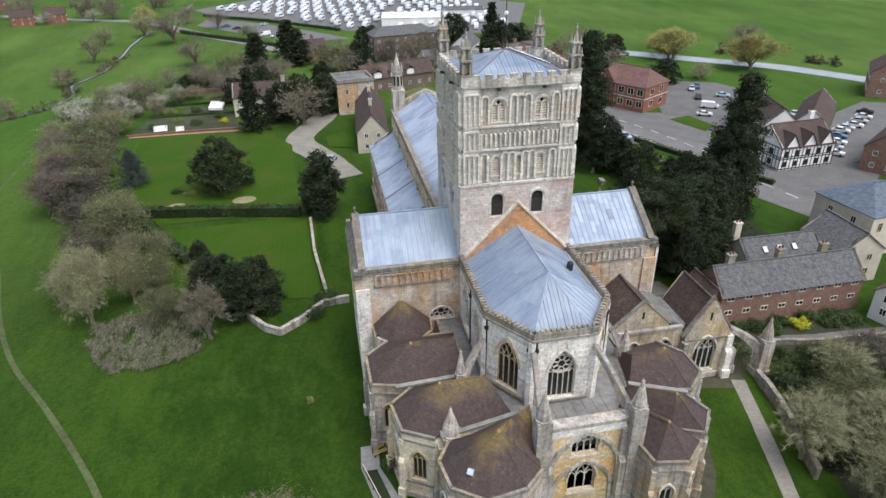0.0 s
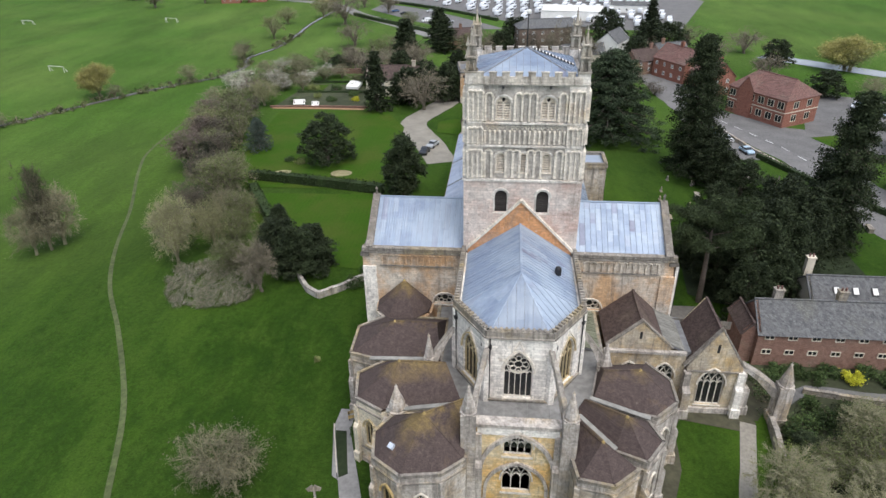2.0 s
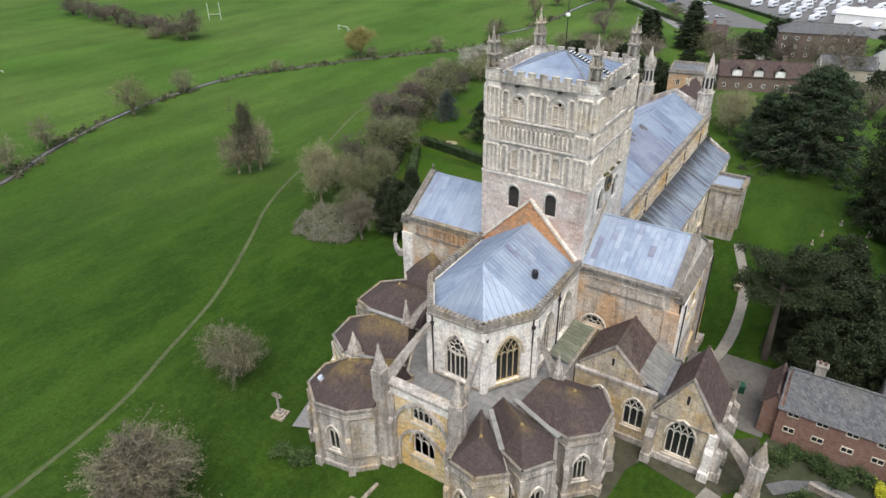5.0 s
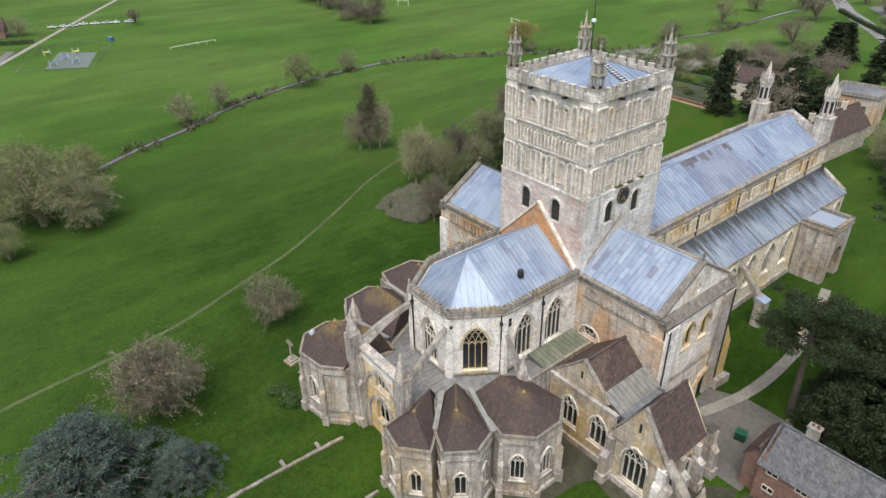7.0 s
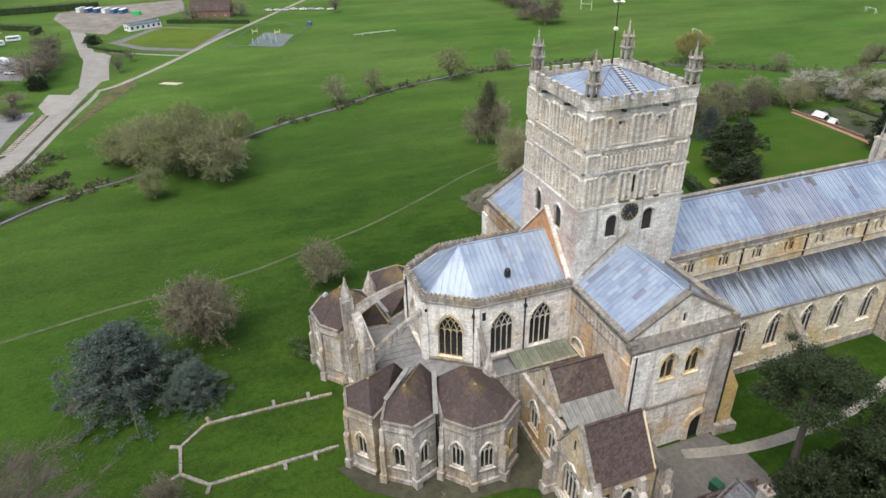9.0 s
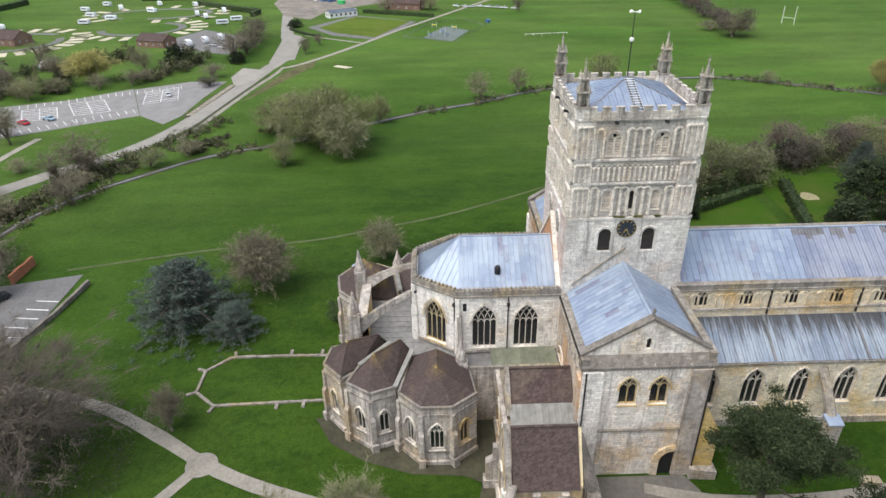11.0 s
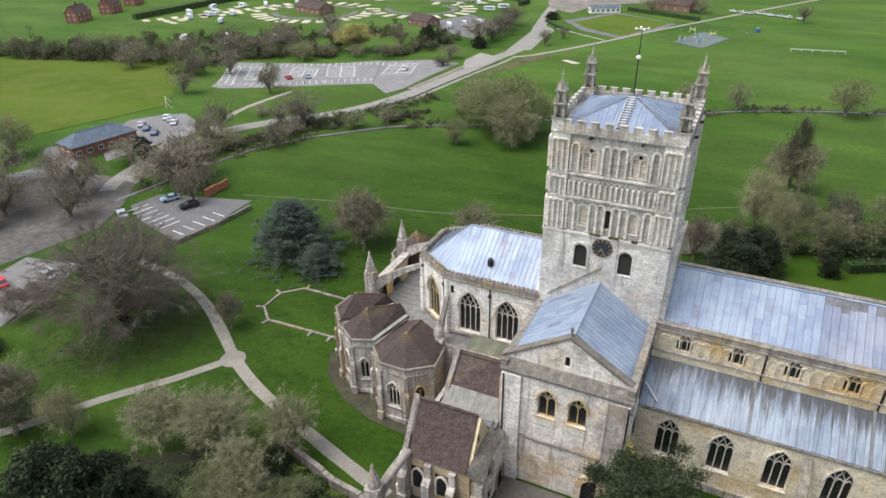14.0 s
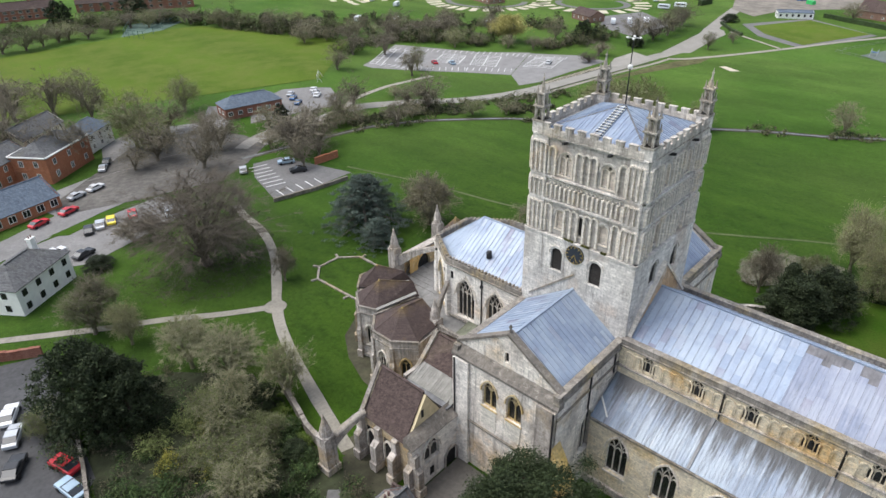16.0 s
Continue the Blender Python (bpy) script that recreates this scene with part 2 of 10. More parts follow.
def leaf_mat(name, dark, light, rough=0.7):
    m, n, l, b = shader(name, rough, 0, 0.2)
    g = n.new("ShaderNodeNewGeometry")
    o = n.new("ShaderNodeObjectInfo")
    c = mix(n, l, g.outputs["Random Per Island"], dark, light)
    c = mix(n, l, 1.0, c, ramp(n, l, noise_tex(n, l, 0.5, 3, coords(n, l)), [(0.3, (0.65,)), (0.7, (1.35,))]), "MULTIPLY")
    c = mix(n, l, 1.0, c, ramp(n, l, o.outputs["Random"], [(0.0, (0.8,)), (1.0, (1.2,))]), "MULTIPLY")
    l.new(c, b.inputs["Base Color"])
    return m


def glass_mat():
    m, n, l, b = shader("leaded_glass", 0.22, 0, 0.6)
    f = noise_tex(n, l, 5.0, 4, coords(n, l), 0.8)
    l.new(ramp(n, l, f, [(0.3, (0.010, 0.011, 0.012)), (0.6, (0.024, 0.025, 0.026)), (0.8, (0.055, 0.055, 0.055))]), b.inputs["Base Color"])
    bump(n, l, f, b, 0.6, 0.05)
    return m


STONE_TOWER = stone("tower_limestone", (0.66, 0.625, 0.57), (0.42, 0.395, 0.365), (0.50, 0.41, 0.33), 0.62, 0.52, 0.55)
# Weathered panel stone, darkened further with the arcades' shade put into its colour.
STONE_RECESS_SHADE = stone("recess_shade_limestone", (0.47, 0.44, 0.40), (0.30, 0.28, 0.255), (0.42, 0.34, 0.27), 0.66, 0.52, 0.55)
STONE_PINK = stone("tower_lower_limestone", (0.60, 0.53, 0.48), (0.42, 0.375, 0.35), (0.46, 0.33, 0.28), 0.56, 0.52, 0.58)
STONE_CHOIR = stone("choir_limestone", (0.74, 0.70, 0.635), (0.47, 0.435, 0.40), (0.58, 0.42, 0.25), 0.66, 0.56, 0.58)
STONE_TRANSEPT = stone("transept_limestone", (0.77, 0.715, 0.635), (0.54, 0.485, 0.43), (0.58, 0.43, 0.26), 0.6, 0.54, 0.55)
STONE_OCHRE = stone("ochre_limestone", (0.55, 0.49, 0.41), (0.36, 0.32, 0.28), (0.48, 0.30, 0.16), 0.5, 0.54, 0.55)
STONE_GOLD = stone("golden_limestone", (0.66, 0.585, 0.455), (0.44, 0.395, 0.325), (0.54, 0.37, 0.17), 0.6, 0.56, 0.57)
STONE_GREY = stone("weathered_limestone", (0.55, 0.505, 0.45), (0.285, 0.255, 0.23), (0.44, 0.33, 0.19), 0.6, 0.5, 0.5)
STONE_BATTLE = stone("stained_battlement_stone", (0.62, 0.57, 0.50), (0.36, 0.33, 0.29), (0.46, 0.36, 0.22), 0.62, 0.5, 0.5)
STONE_PINNACLE = stone("lichened_pinnacle_stone", (0.44, 0.405, 0.345), (0.25, 0.23, 0.20), (0.38, 0.30, 0.18), 0.6, 0.5, 0.5)
STONE_BRICKY = stone("orange_rubble", (0.52, 0.30, 0.18), (0.42, 0.30, 0.23), (0.55, 0.27, 0.12), 0.45, 0.5, 0.58)
COPING = stone("lichened_coping", (0.36, 0.33, 0.285), (0.19, 0.175, 0.155), (0.33, 0.26, 0.14), 0.58, 0.47, 0.48)
STONE_BLACK = stone("black_lichened_stone", (0.25, 0.225, 0.195), (0.125, 0.115, 0.10), (0.25, 0.20, 0.12), 0.64, 0.47, 0.46)
DRESSED = stone("dressed_stone", (0.67, 0.615, 0.53), (0.50, 0.46, 0.41), (0.58, 0.46, 0.29), 0.66, 0.55, 0.6)
LEAD = lead_sheet_mat()
# Lighter copy for the south slopes: grazing sky reflection put into the colour.
LEAD_SKY_SHEEN = lead_sheet_mat("sky_sheen_lead", (0.22, 2.6, 0.3), 1.35, 0.2, (1.06, 1.0, 0.96))
LEAD_AISLE = lead_sheet_mat("streaked_aisle_lead", (0.2, 2.2, 0.3), 0.94, 0.7, (1.02, 1.0, 0.95), (11.2, 13.4))
LEAD_ROLLED = lead_sheet_mat("purple_grey_rolled_lead", (0.22, 2.6, 0.3), 0.86, 0.25, (1.06, 0.98, 0.98))
LEAD_BARE = plain("bare_grey_lead", (0.165, 0.162, 0.17), 0.6, 0.35, 1.2, 0.1)
LEAD_CROSS = lead_sheet_mat("weathered_lead_cross", (2.6, 0.22, 0.3))
LEAD_PURPLE = lead_sheet_mat("purple_grey_lead", (2.6, 0.22, 0.3), 0.72)
LEAD_DULL = plain("dull_lead_flat", (0.19, 0.192, 0.195), 0.6, 0.4, 1.2, 0.2)
TILE_BROWN = tile_mat("brown_clay_tiles", (0.070, 0.050, 0.045), (0.112, 0.082, 0.073), (0.17, 0.14, 0.10))
CHAPEL_TILE = chapel_tile_mat()
TILE_RED = tile_mat("red_clay_tiles", (0.145, 0.076, 0.065), (0.205, 0.124, 0.109), (0.165, 0.140, 0.114))
SLATE = tile_mat("grey_slates", (0.095, 0.097, 0.10), (0.16, 0.16, 0.16), (0.17, 0.165, 0.13))
BRICK = tile_mat("red_brickwork", (0.235, 0.095, 0.065), (0.32, 0.15, 0.11), (0.29, 0.17, 0.125), 0.09)
GLASS = glass_mat()
LOUVRE = plain("weathered_louvre_board", (0.64, 0.57, 0.48), 0.85, 0.3, 4.0)
LOUVRE_DARK = plain("dark_louvre_board", (0.045, 0.04, 0.036), 0.85, 0.3, 4.0)
# Near-black colour paints the shade inside openings, some of them flat panels.
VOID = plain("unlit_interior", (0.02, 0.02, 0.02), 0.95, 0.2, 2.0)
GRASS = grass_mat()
LAWN = lawn_mat()
DARK_ASPHALT = plain("dark_asphalt", (0.082, 0.082, 0.084), 0.9, 0.3, 1.5)
PALE_ASPHALT = plain("pale_worn_asphalt", (0.225, 0.218, 0.21), 0.9, 0.22, 2.0)
ASPHALT = plain("worn_asphalt", (0.155, 0.151, 0.147), 0.9, 0.25, 2.0)
GRAVEL = plain("pale_gravel_path", (0.275, 0.255, 0.215), 0.95, 0.25, 2.5)
LANE_STONE = plain("pale_lane_surface", (0.275, 0.26, 0.23), 0.95, 0.2, 2.0)
TRACK = plain("trodden_grass", (0.076, 0.096, 0.036), 0.95, 0.4, 1.5)
EARTH = plain("bare_earth", (0.06, 0.058, 0.036), 0.95, 0.4, 0.9)
# River water with the sky's reflection put into its pale base colour.
RIVER = plain("sky_toned_river_water", (0.30, 0.32, 0.33), 0.15, 0.2, 0.3)
WATER = plain("grey_stream_water", (0.15, 0.155, 0.145), 0.1, 0.15, 0.4)
WHITE = plain("white_render", (0.76, 0.75, 0.71), 0.8, 0.1, 1.0)
TIMBER = plain("black_timber", (0.03, 0.028, 0.026), 0.8, 0.2, 3.0)
METAL_DARK = plain("dark_metal", (0.05, 0.05, 0.052), 0.5, 0.2, 3.0, 0.6)
CLOCK_FACE = plain("slate_clock_face", (0.035, 0.042, 0.055), 0.5, 0.15, 2.0)
GILT = plain("gilded_metal", (0.55, 0.40, 0.14), 0.4, 0.2, 4.0, 0.7)
BARK = plain("grey_bark", (0.105, 0.085, 0.07), 0.95, 0.35, 5.0)
MOSS = leaf_mat("wall_moss", (0.06, 0.07, 0.02), (0.16, 0.15, 0.05))


# ---- shape helpers ----
def root(name, label, category, group="", kind="", at=(0, 0, 0)):
    e = new(name)
    e.location = at
    e.empty_display_size = 0.5
    return tagged(e, label, category, group, kind)


def link(name, me, material, parent=None, label=""):
    if material is not None and not me.materials:
        me.materials.append(material)
    ob = new(name, me)
    ob.parent = parent
    if label:
        tagged(ob, label)
    return ob


def part(name, bm, material, parent=None, label=""):
    bmesh.ops.recalc_face_normals(bm, faces=bm.faces[:])
    me = bpy.data.meshes.new(name)
    bm.to_mesh(me)
    bm.free()
    return link(name, me, material, parent, label)


def solid(bm, poly, z0, z1):
    """An upright prism over an outline; z0 and z1 may be lists, one height a corner."""
    k = len(poly)
    lo = [bm.verts.new((x, y, z0[i] if isinstance(z0, (list, tuple)) else z0)) for i, (x, y) in enumerate(poly)]
    hi = [bm.verts.new((x, y, z1[i] if isinstance(z1, (list, tuple)) else z1)) for i, (x, y) in enumerate(poly)]
    bm.faces.new(lo[::-1])
    bm.faces.new(hi)
    for i in range(k):
        j = (i + 1) % k
        bm.faces.new((lo[i], lo[j], hi[j], hi[i]))


def box(bm, x0, x1, y0, y1, z0, z1):
    solid(bm, [(x0, y0), (x1, y0), (x1, y1), (x0, y1)], z0, z1)


def beam(bm, a, b, w, h, up=(0, 0, 1)):
    """A squared bar from a to b."""
    a, b = Vector(a), Vector(b)
    d = (b - a).normalized()
    s = d.cross(Vector(up))
    s = s.normalized() if s.length > 1e-4 else Vector((1, 0, 0))
    u = s.cross(d).normalized()
    ends = []
    for p in (a, b):
        ends.append([bm.verts.new(p + s * (i * w / 2) + u * (j * h / 2)) for i, j in ((-1, -1), (1, -1), (1, 1), (-1, 1))])
    bm.faces.new(ends[0][::-1])
    bm.faces.new(ends[1])
    for i in range(4):
        j = (i + 1) % 4
        bm.faces.new((ends[0][i], ends[0][j], ends[1][j], ends[1][i]))


def ring(bm, c, radii, sides=8, turn=0.0):
    """A turned shape: radii is a list of (radius, z), closed above and below."""
    rows = []
    for r, z in radii:
        rows.append([bm.verts.new((c[0] + r * math.cos(turn + 2 * math.pi * i / sides), c[1] + r * math.sin(turn + 2 * math.pi * i / sides), c[2] + z)) for i in range(sides)])
    for a, b in zip(rows, rows[1:]):
        for i in range(sides):
            j = (i + 1) % sides
            bm.faces.new((a[i], a[j], b[j], b[i]))
    bm.faces.new(rows[0][::-1])
    bm.faces.new(rows[-1])


def arch(u, sill, w, spring, k=1.0, steps=7):
    """The head of an opening, from its left to its right springing: k = 0.5 is round, 1.0 an equilateral point."""
    r, pts = k * w, []
    cl, cr = u - w / 2 + r, u + w / 2 - r
    top = math.sqrt(max(r * r - (r - w / 2) ** 2, 0))
    full = math.atan2(top, r - w / 2) if r > w / 2 + 1e-6 else math.pi / 2
    for i in range(steps + 1):
        a = full * i / steps
        pts.append((cl - r * math.cos(a), spring + r * math.sin(a)))
    return pts + [(2 * u - x, z) for x, z in pts[-2::-1]]


class Face:
    """An upright wall face from p0 to p1; its outside is to the right of the way."""

    def __init__(self, p0, p1):
        self.p0, self.d = Vector((*p0, 0)), Vector((p1[0] - p0[0], p1[1] - p0[1], 0))
        self.length = self.d.length
        self.d.normalize()
        self.n = Vector((self.d.y, -self.d.x, 0))

    def at(self, u, z, out=0.0):
        v = self.p0 + self.d * u + self.n * out
        return Vector((v.x, v.y, z))

    def bar(self, bm, a, b, w, deep, out=0.0):
        beam(bm, self.at(a[0], a[1], out), self.at(b[0], b[1], out), deep, w, up=self.n.cross(self.at(b[0], b[1]) - self.at(a[0], a[1])))

    def path(self, bm, pts, w, deep, out=0.0):
        """One moulding that follows the points, mitred at its bends."""
        k = len(pts)
        rows = []
        for i, p in enumerate(pts):
            a, b = pts[max(i - 1, 0)], pts[min(i + 1, k - 1)]
            d = Vector((b[0] - a[0], b[1] - a[1]))
            if d.length < 1e-5:
                d = Vector((1, 0))
            d.normalize()
            n = Vector((-d.y, d.x)) * (w / 2)
            rows.append([bm.verts.new(self.at(p[0] + s * n.x, p[1] + s * n.y, out + o * deep / 2)) for s, o in ((-1, -1), (1, -1), (1, 1), (-1, 1))])
        for u, v in zip(rows, rows[1:]):
            for i in range(4):
                j = (i + 1) % 4
                bm.faces.new((u[i], u[j], v[j], v[i]))
        bm.faces.new(rows[0][::-1])
        bm.faces.new(rows[-1])

    def slab(self, bm, u0, u1, z0, z1, out0, out1):
        c = [self.at(u0, 0, out0), self.at(u1, 0, out0), self.at(u1, 0, out1), self.at(u0, 0, out1)]
        solid(bm, [(v.x, v.y) for v in c], z0, z1)


def pierced(bm, f, z0, z1, holes, thick=0.9, top=None):
    """A wall along the face f with arched openings (u, sill, width, spring, k) right through it. top: an own height for each u, for gables."""
    line = top or (lambda u: z1)
    us = {0.0, f.length}
    if top:
        us |= {f.length * i / 12 for i in range(13)}
    spans = sorted(holes, key=lambda h: h[0])

    def strip(ua, ub, za, zb, zc, zd):
        q = [(ua, za), (ub, zb), (ub, zc), (ua, zd)]
        lim = lambda u: min(max(u, thick), f.length - thick)
        bm.faces.new([bm.verts.new(f.at(u, z)) for u, z in q])
        bm.faces.new([bm.verts.new(f.at(lim(u), z, -thick)) for u, z in q][::-1])
        bm.faces.new([bm.verts.new(p) for p in (f.at(ua, zd), f.at(ub, zc), f.at(lim(ub), zc, -thick), f.at(lim(ua), zd, -thick))])

    def run(ua, ub, za, flat=True):
        cut = [ua] + sorted(u for u in us if ua + 1e-4 < u < ub - 1e-4) + [ub]
        for a, b in zip(cut, cut[1:]):
            strip(a, b, za, za, line(b), line(a))

    at = 0.0
    for u, sill, w, spring, k in spans:
        run(at, u - w / 2, z0)
        if sill > z0:
            strip(u - w / 2, u + w / 2, z0, z0, sill, sill)
        head = arch(u, sill, w, spring, k)
        for (ua, za), (ub, zb) in zip(head, head[1:]):
            strip(ua, ub, za, zb, line(ub), line(ua))
        edge = [(u - w / 2, sill)] + head + [(u + w / 2, sill), (u - w / 2, sill)]
        for a, b in zip(edge, edge[1:]):
            bm.faces.new([bm.verts.new(p) for p in (f.at(*a), f.at(*b), f.at(*b, -thick), f.at(*a, -thick))])
        at = u + w / 2
    run(at, f.length, z0)


def wall(parent, p0, p1, z0, z1, material, holes=(), top=None, thick=0.9, name="wall", label=""):
    f = Face(p0, p1)
    bm = bmesh.new()
    pierced(bm, f, z0, z1, holes, thick, top)
    bmesh.ops.remove_doubles(bm, verts=bm.verts[:], dist=0.0005)
    me = bpy.data.meshes.new(name)
    bm.to_mesh(me)
    bm.free()
    link(name, me, material, parent, label)
    return f


def window(parent, f, hole, lights=3, hood=True, style="net", bar=0.11, stone_mat=None, deep=0.45):
    """Glass, mullions and tracery, and a hood mould, set in an opening."""
    u, sill, w, spring, k = hole
    stone_mat = stone_mat or DRESSED
    head = arch(u, sill, w, spring, k)
    bm = bmesh.new()
    ol = [(u - w / 2, sill)] + head + [(u + w / 2, sill)]
    a = [bm.verts.new(f.at(p[0], p[1], -deep)) for p in ol]
    b = [bm.verts.new(f.at(p[0], p[1], -deep - 0.04)) for p in ol]
    bm.faces.new(a)
    bm.faces.new(b[::-1])
    for i in range(len(a)):
        j = (i + 1) % len(a)
        bm.faces.new((a[i], b[i], b[j], a[j]))
    pane = part("window", bm, GLASS, parent, "dark leaded glass in a stone arched opening")
    bm = bmesh.new()
    out, lw = -deep + 0.09, w / lights

    def inside(p):
        if p[1] <= spring:
            return abs(p[0] - u) <= w / 2
        r = k * w
        side = u - w / 2 + r if p[0] < u else u + w / 2 - r
        return (p[0] - side) ** 2 + (p[1] - spring) ** 2 <= r * r

    for i in range(1, lights):
        x = u - w / 2 + i * lw
        f.bar(bm, (x, sill), (x, spring), bar, 0.16, out)
    if style == "rose":
        rc = (u, spring + w * 0.26)
        rad = w * 0.40
        f.path(bm, [(rc[0] + rad * math.cos(t), rc[1] + rad * math.sin(t)) for t in [2 * math.pi * i / 20 for i in range(21)]], bar, 0.16, out)
        for i in range(8):
            t = 2 * math.pi * i / 8
            cc = (rc[0] + rad * 0.62 * math.cos(t), rc[1] + rad * 0.62 * math.sin(t))
            f.path(bm, [(cc[0] + rad * 0.28 * math.cos(s), cc[1] + rad * 0.28 * math.sin(s)) for s in [2 * math.pi * j / 8 for j in range(9)]], bar * 0.7, 0.12, out)
    for i in range(lights):
        c = u - w / 2 + (i + 0.5) * lw
        base = spring - lw * (0.9 if style == "rose" else 0.2)
        f.path(bm, arch(c, sill, lw, base, 0.9, 4), bar * 0.85, 0.13, out)
    if style == "net":
        r = k * w
        for i in range(1, lights):
            x = u - w / 2 + i * lw
            for s in (-1, 1):
                pts = [(x + s * (r - r * math.cos(t)), spring + r * math.sin(t)) for t in [1.3 * j / 9 for j in range(10)]]
                keep = [p for p in pts if inside(p)]
                if len(keep) > 1:
                    f.path(bm, keep, bar * 0.85, 0.13, out)
    f.path(bm, [(u - w / 2 + 0.04, sill)] + arch(u, sill, w - 0.08, spring, k) + [(u + w / 2 - 0.04, sill), (u - w / 2, sill + 0.03)], bar * 1.2, 0.2, out)
    part("tracery", bm, stone_mat, pane, "pale stone mullions and tracery")
    if hood:
        bm = bmesh.new()
        f.path(bm, arch(u, sill, w + 0.36, spring, k), 0.16, 0.2, 0.08)
        part("hood_mould", bm, stone_mat, pane)
        bm = bmesh.new()
        f.slab(bm, u - w / 2 - 0.15, u + w / 2 + 0.15, sill - 0.2, sill - 0.02, -0.1, 0.12)
        part("window_sill", bm, stone_mat, pane)
    return pane


def clip_poly(poly, a, b, c):
    """The part of a flat outline on which a*x + b*y <= c."""
    res = []
    for i, p in enumerate(poly):
        q = poly[(i + 1) % len(poly)]
        dp, dq = a * p[0] + b * p[1] - c, a * q[0] + b * q[1] - c
        if dp <= 0:
            res.append(p)
        if (dp < 0 < dq) or (dq < 0 < dp):
            t = dp / (dp - dq)
            res.append((p[0] + (q[0] - p[0]) * t, p[1] + (q[1] - p[1]) * t))
    return res


def lead_roof(parent, corners, seed, strip=0.78, cut=3.4, mat=None, name="roof_slope", zones=None):
    """A leaded roof slope: corners[0] and corners[1] lie on the eave. A boarded deck, and on it lead sheets with a roll along one side.
    zones: from metres along the eave on, the sheets' material, their length and whether they have rolls."""
    rng = random.Random(seed)
    c = [Vector(p) for p in corners]
    ex = (c[1] - c[0]).normalized()
    nrm = ex.cross(c[2] - c[0]).normalized()
    if nrm.z < 0:
        nrm = -nrm
    ey = nrm.cross(ex)
    if (c[2] - c[0]).dot(ey) < 0:
        ey = -ey
    flat = [((p - c[0]).dot(ex), (p - c[0]).dot(ey)) for p in c]
    bm = bmesh.new()
    lo = [bm.verts.new(p - nrm * 0.25) for p in c]
    hi = [bm.verts.new(p) for p in c]
    bm.faces.new(hi)
    bm.faces.new(lo[::-1])
    for i in range(len(c)):
        j = (i + 1) % len(c)
        bm.faces.new((lo[i], lo[j], hi[j], hi[i]))
    deck = part(name, bm, LEAD_DULL, parent)
    x0, x1 = min(p[0] for p in flat), max(p[0] for p in flat)
    y1 = max(p[1] for p in flat)
    k = max(1, round((x1 - x0) / strip))
    w = (x1 - x0) / k
    to = lambda x, y, o: c[0] + ex * x + ey * y + nrm * o
    for i in range(k):
        xa, xb = x0 + i * w, x0 + (i + 1) * w - 0.03
        col = clip_poly(clip_poly(flat, 1, 0, xb), -1, 0, -xa)
        y = 0.0
        own, long, rolled = mat or LEAD, cut, True
        for start, *z in zones or ():
            if (xa + xb) / 2 >= start:
                own, long, rolled = z
        row = 0
        while y < y1 - 0.05:
            yn = y + long * (rng.choice((0.6, 0.8, 1.0, 1.25)) if rolled else (1.0, 0.62)[i % 2 and not row])
            row += 1
            if y1 - yn < 0.8:
                yn = y1 + 1
            piece = clip_poly(clip_poly(col, 0, 1, yn), 0, -1, -y)
            y = yn
            if len(piece) < 3:
                continue
            bm = bmesh.new()
            t = rng.uniform(0.03, 0.055)
            a = [bm.verts.new(to(px, py, 0.004)) for px, py in piece]
            b = [bm.verts.new(to(px, py, t)) for px, py in piece]
            bm.faces.new(b)
            for m in range(len(a)):
                q = (m + 1) % len(a)
                bm.faces.new((a[m], a[q], b[q], b[m]))
            left = sorted(p[1] for p in piece if p[0] < xa + 0.01)
            if len(left) > 1 and left[-1] - left[0] > 0.1:
                beam(bm, to(xa + 0.05, left[0], 0.06), to(xa + 0.05, left[-1], 0.06), 0.1 if rolled else 0.06, 0.09 if rolled else 0.03, up=nrm)
            xm = (xa + xb) / 2
            cut_m = [p[1] for p in clip_poly(clip_poly(piece, 1, 0, xm + 0.02), -1, 0, -(xm - 0.02))]
            if rolled and len(cut_m) > 2 and max(cut_m) - min(cut_m) > 0.3:
                beam(bm, to(xm, min(cut_m) + 0.02, 0.06), to(xm, max(cut_m) - 0.02, 0.06), 0.07, 0.06, up=nrm)
            part("lead_sheet", bm, LEAD_BARE if own is LEAD_ROLLED and piece[0][1] > y1 * 0.72 else own, deck)
    return deck


def tiled_slope(parent, corners, material, thick=0.22, name="roof_slope"):
    c = [Vector(p) for p in corners]
    nrm = (c[1] - c[0]).cross(c[2] - c[0]).normalized()
    if nrm.z < 0:
        nrm = -nrm
    bm = bmesh.new()
    lo = [bm.verts.new(p - nrm * thick) for p in c]
    hi = [bm.verts.new(p) for p in c]
    bm.faces.new(hi)
    bm.faces.new(lo[::-1])
    for i in range(len(c)):
        j = (i + 1) % len(c)
        bm.faces.new((lo[i], lo[j], hi[j], hi[i]))
    return part(name, bm, material, parent)


def inset(poly, d):
    """An outline (counter-clockwise) moved inwards by d."""
    out, k = [], len(poly)
    for i in range(k):
        p, q, r = Vector(poly[i - 1]), Vector(poly[i]), Vector(poly[(i + 1) % k])
        a, b = (q - p).normalized(), (r - q).normalized()
        na, nb = Vector((-a.y, a.x)), Vector((-b.y, b.x))
        m = (na + nb).normalized()
        out.append(tuple(q + m * (d / max(m.dot(na), 0.3))))
    return out


def smooth(a):
    a = max(0.0, min(1.0, a))
    return a * a * (3 - 2 * a)


def ground_z(x, y):
    """The lie of the land: level round the church, falling to the stream in the south and gently to the east."""
    return -5.0 * max(smooth((-x - 22) / 110), 0.7 * smooth((-y - 34) / 110))


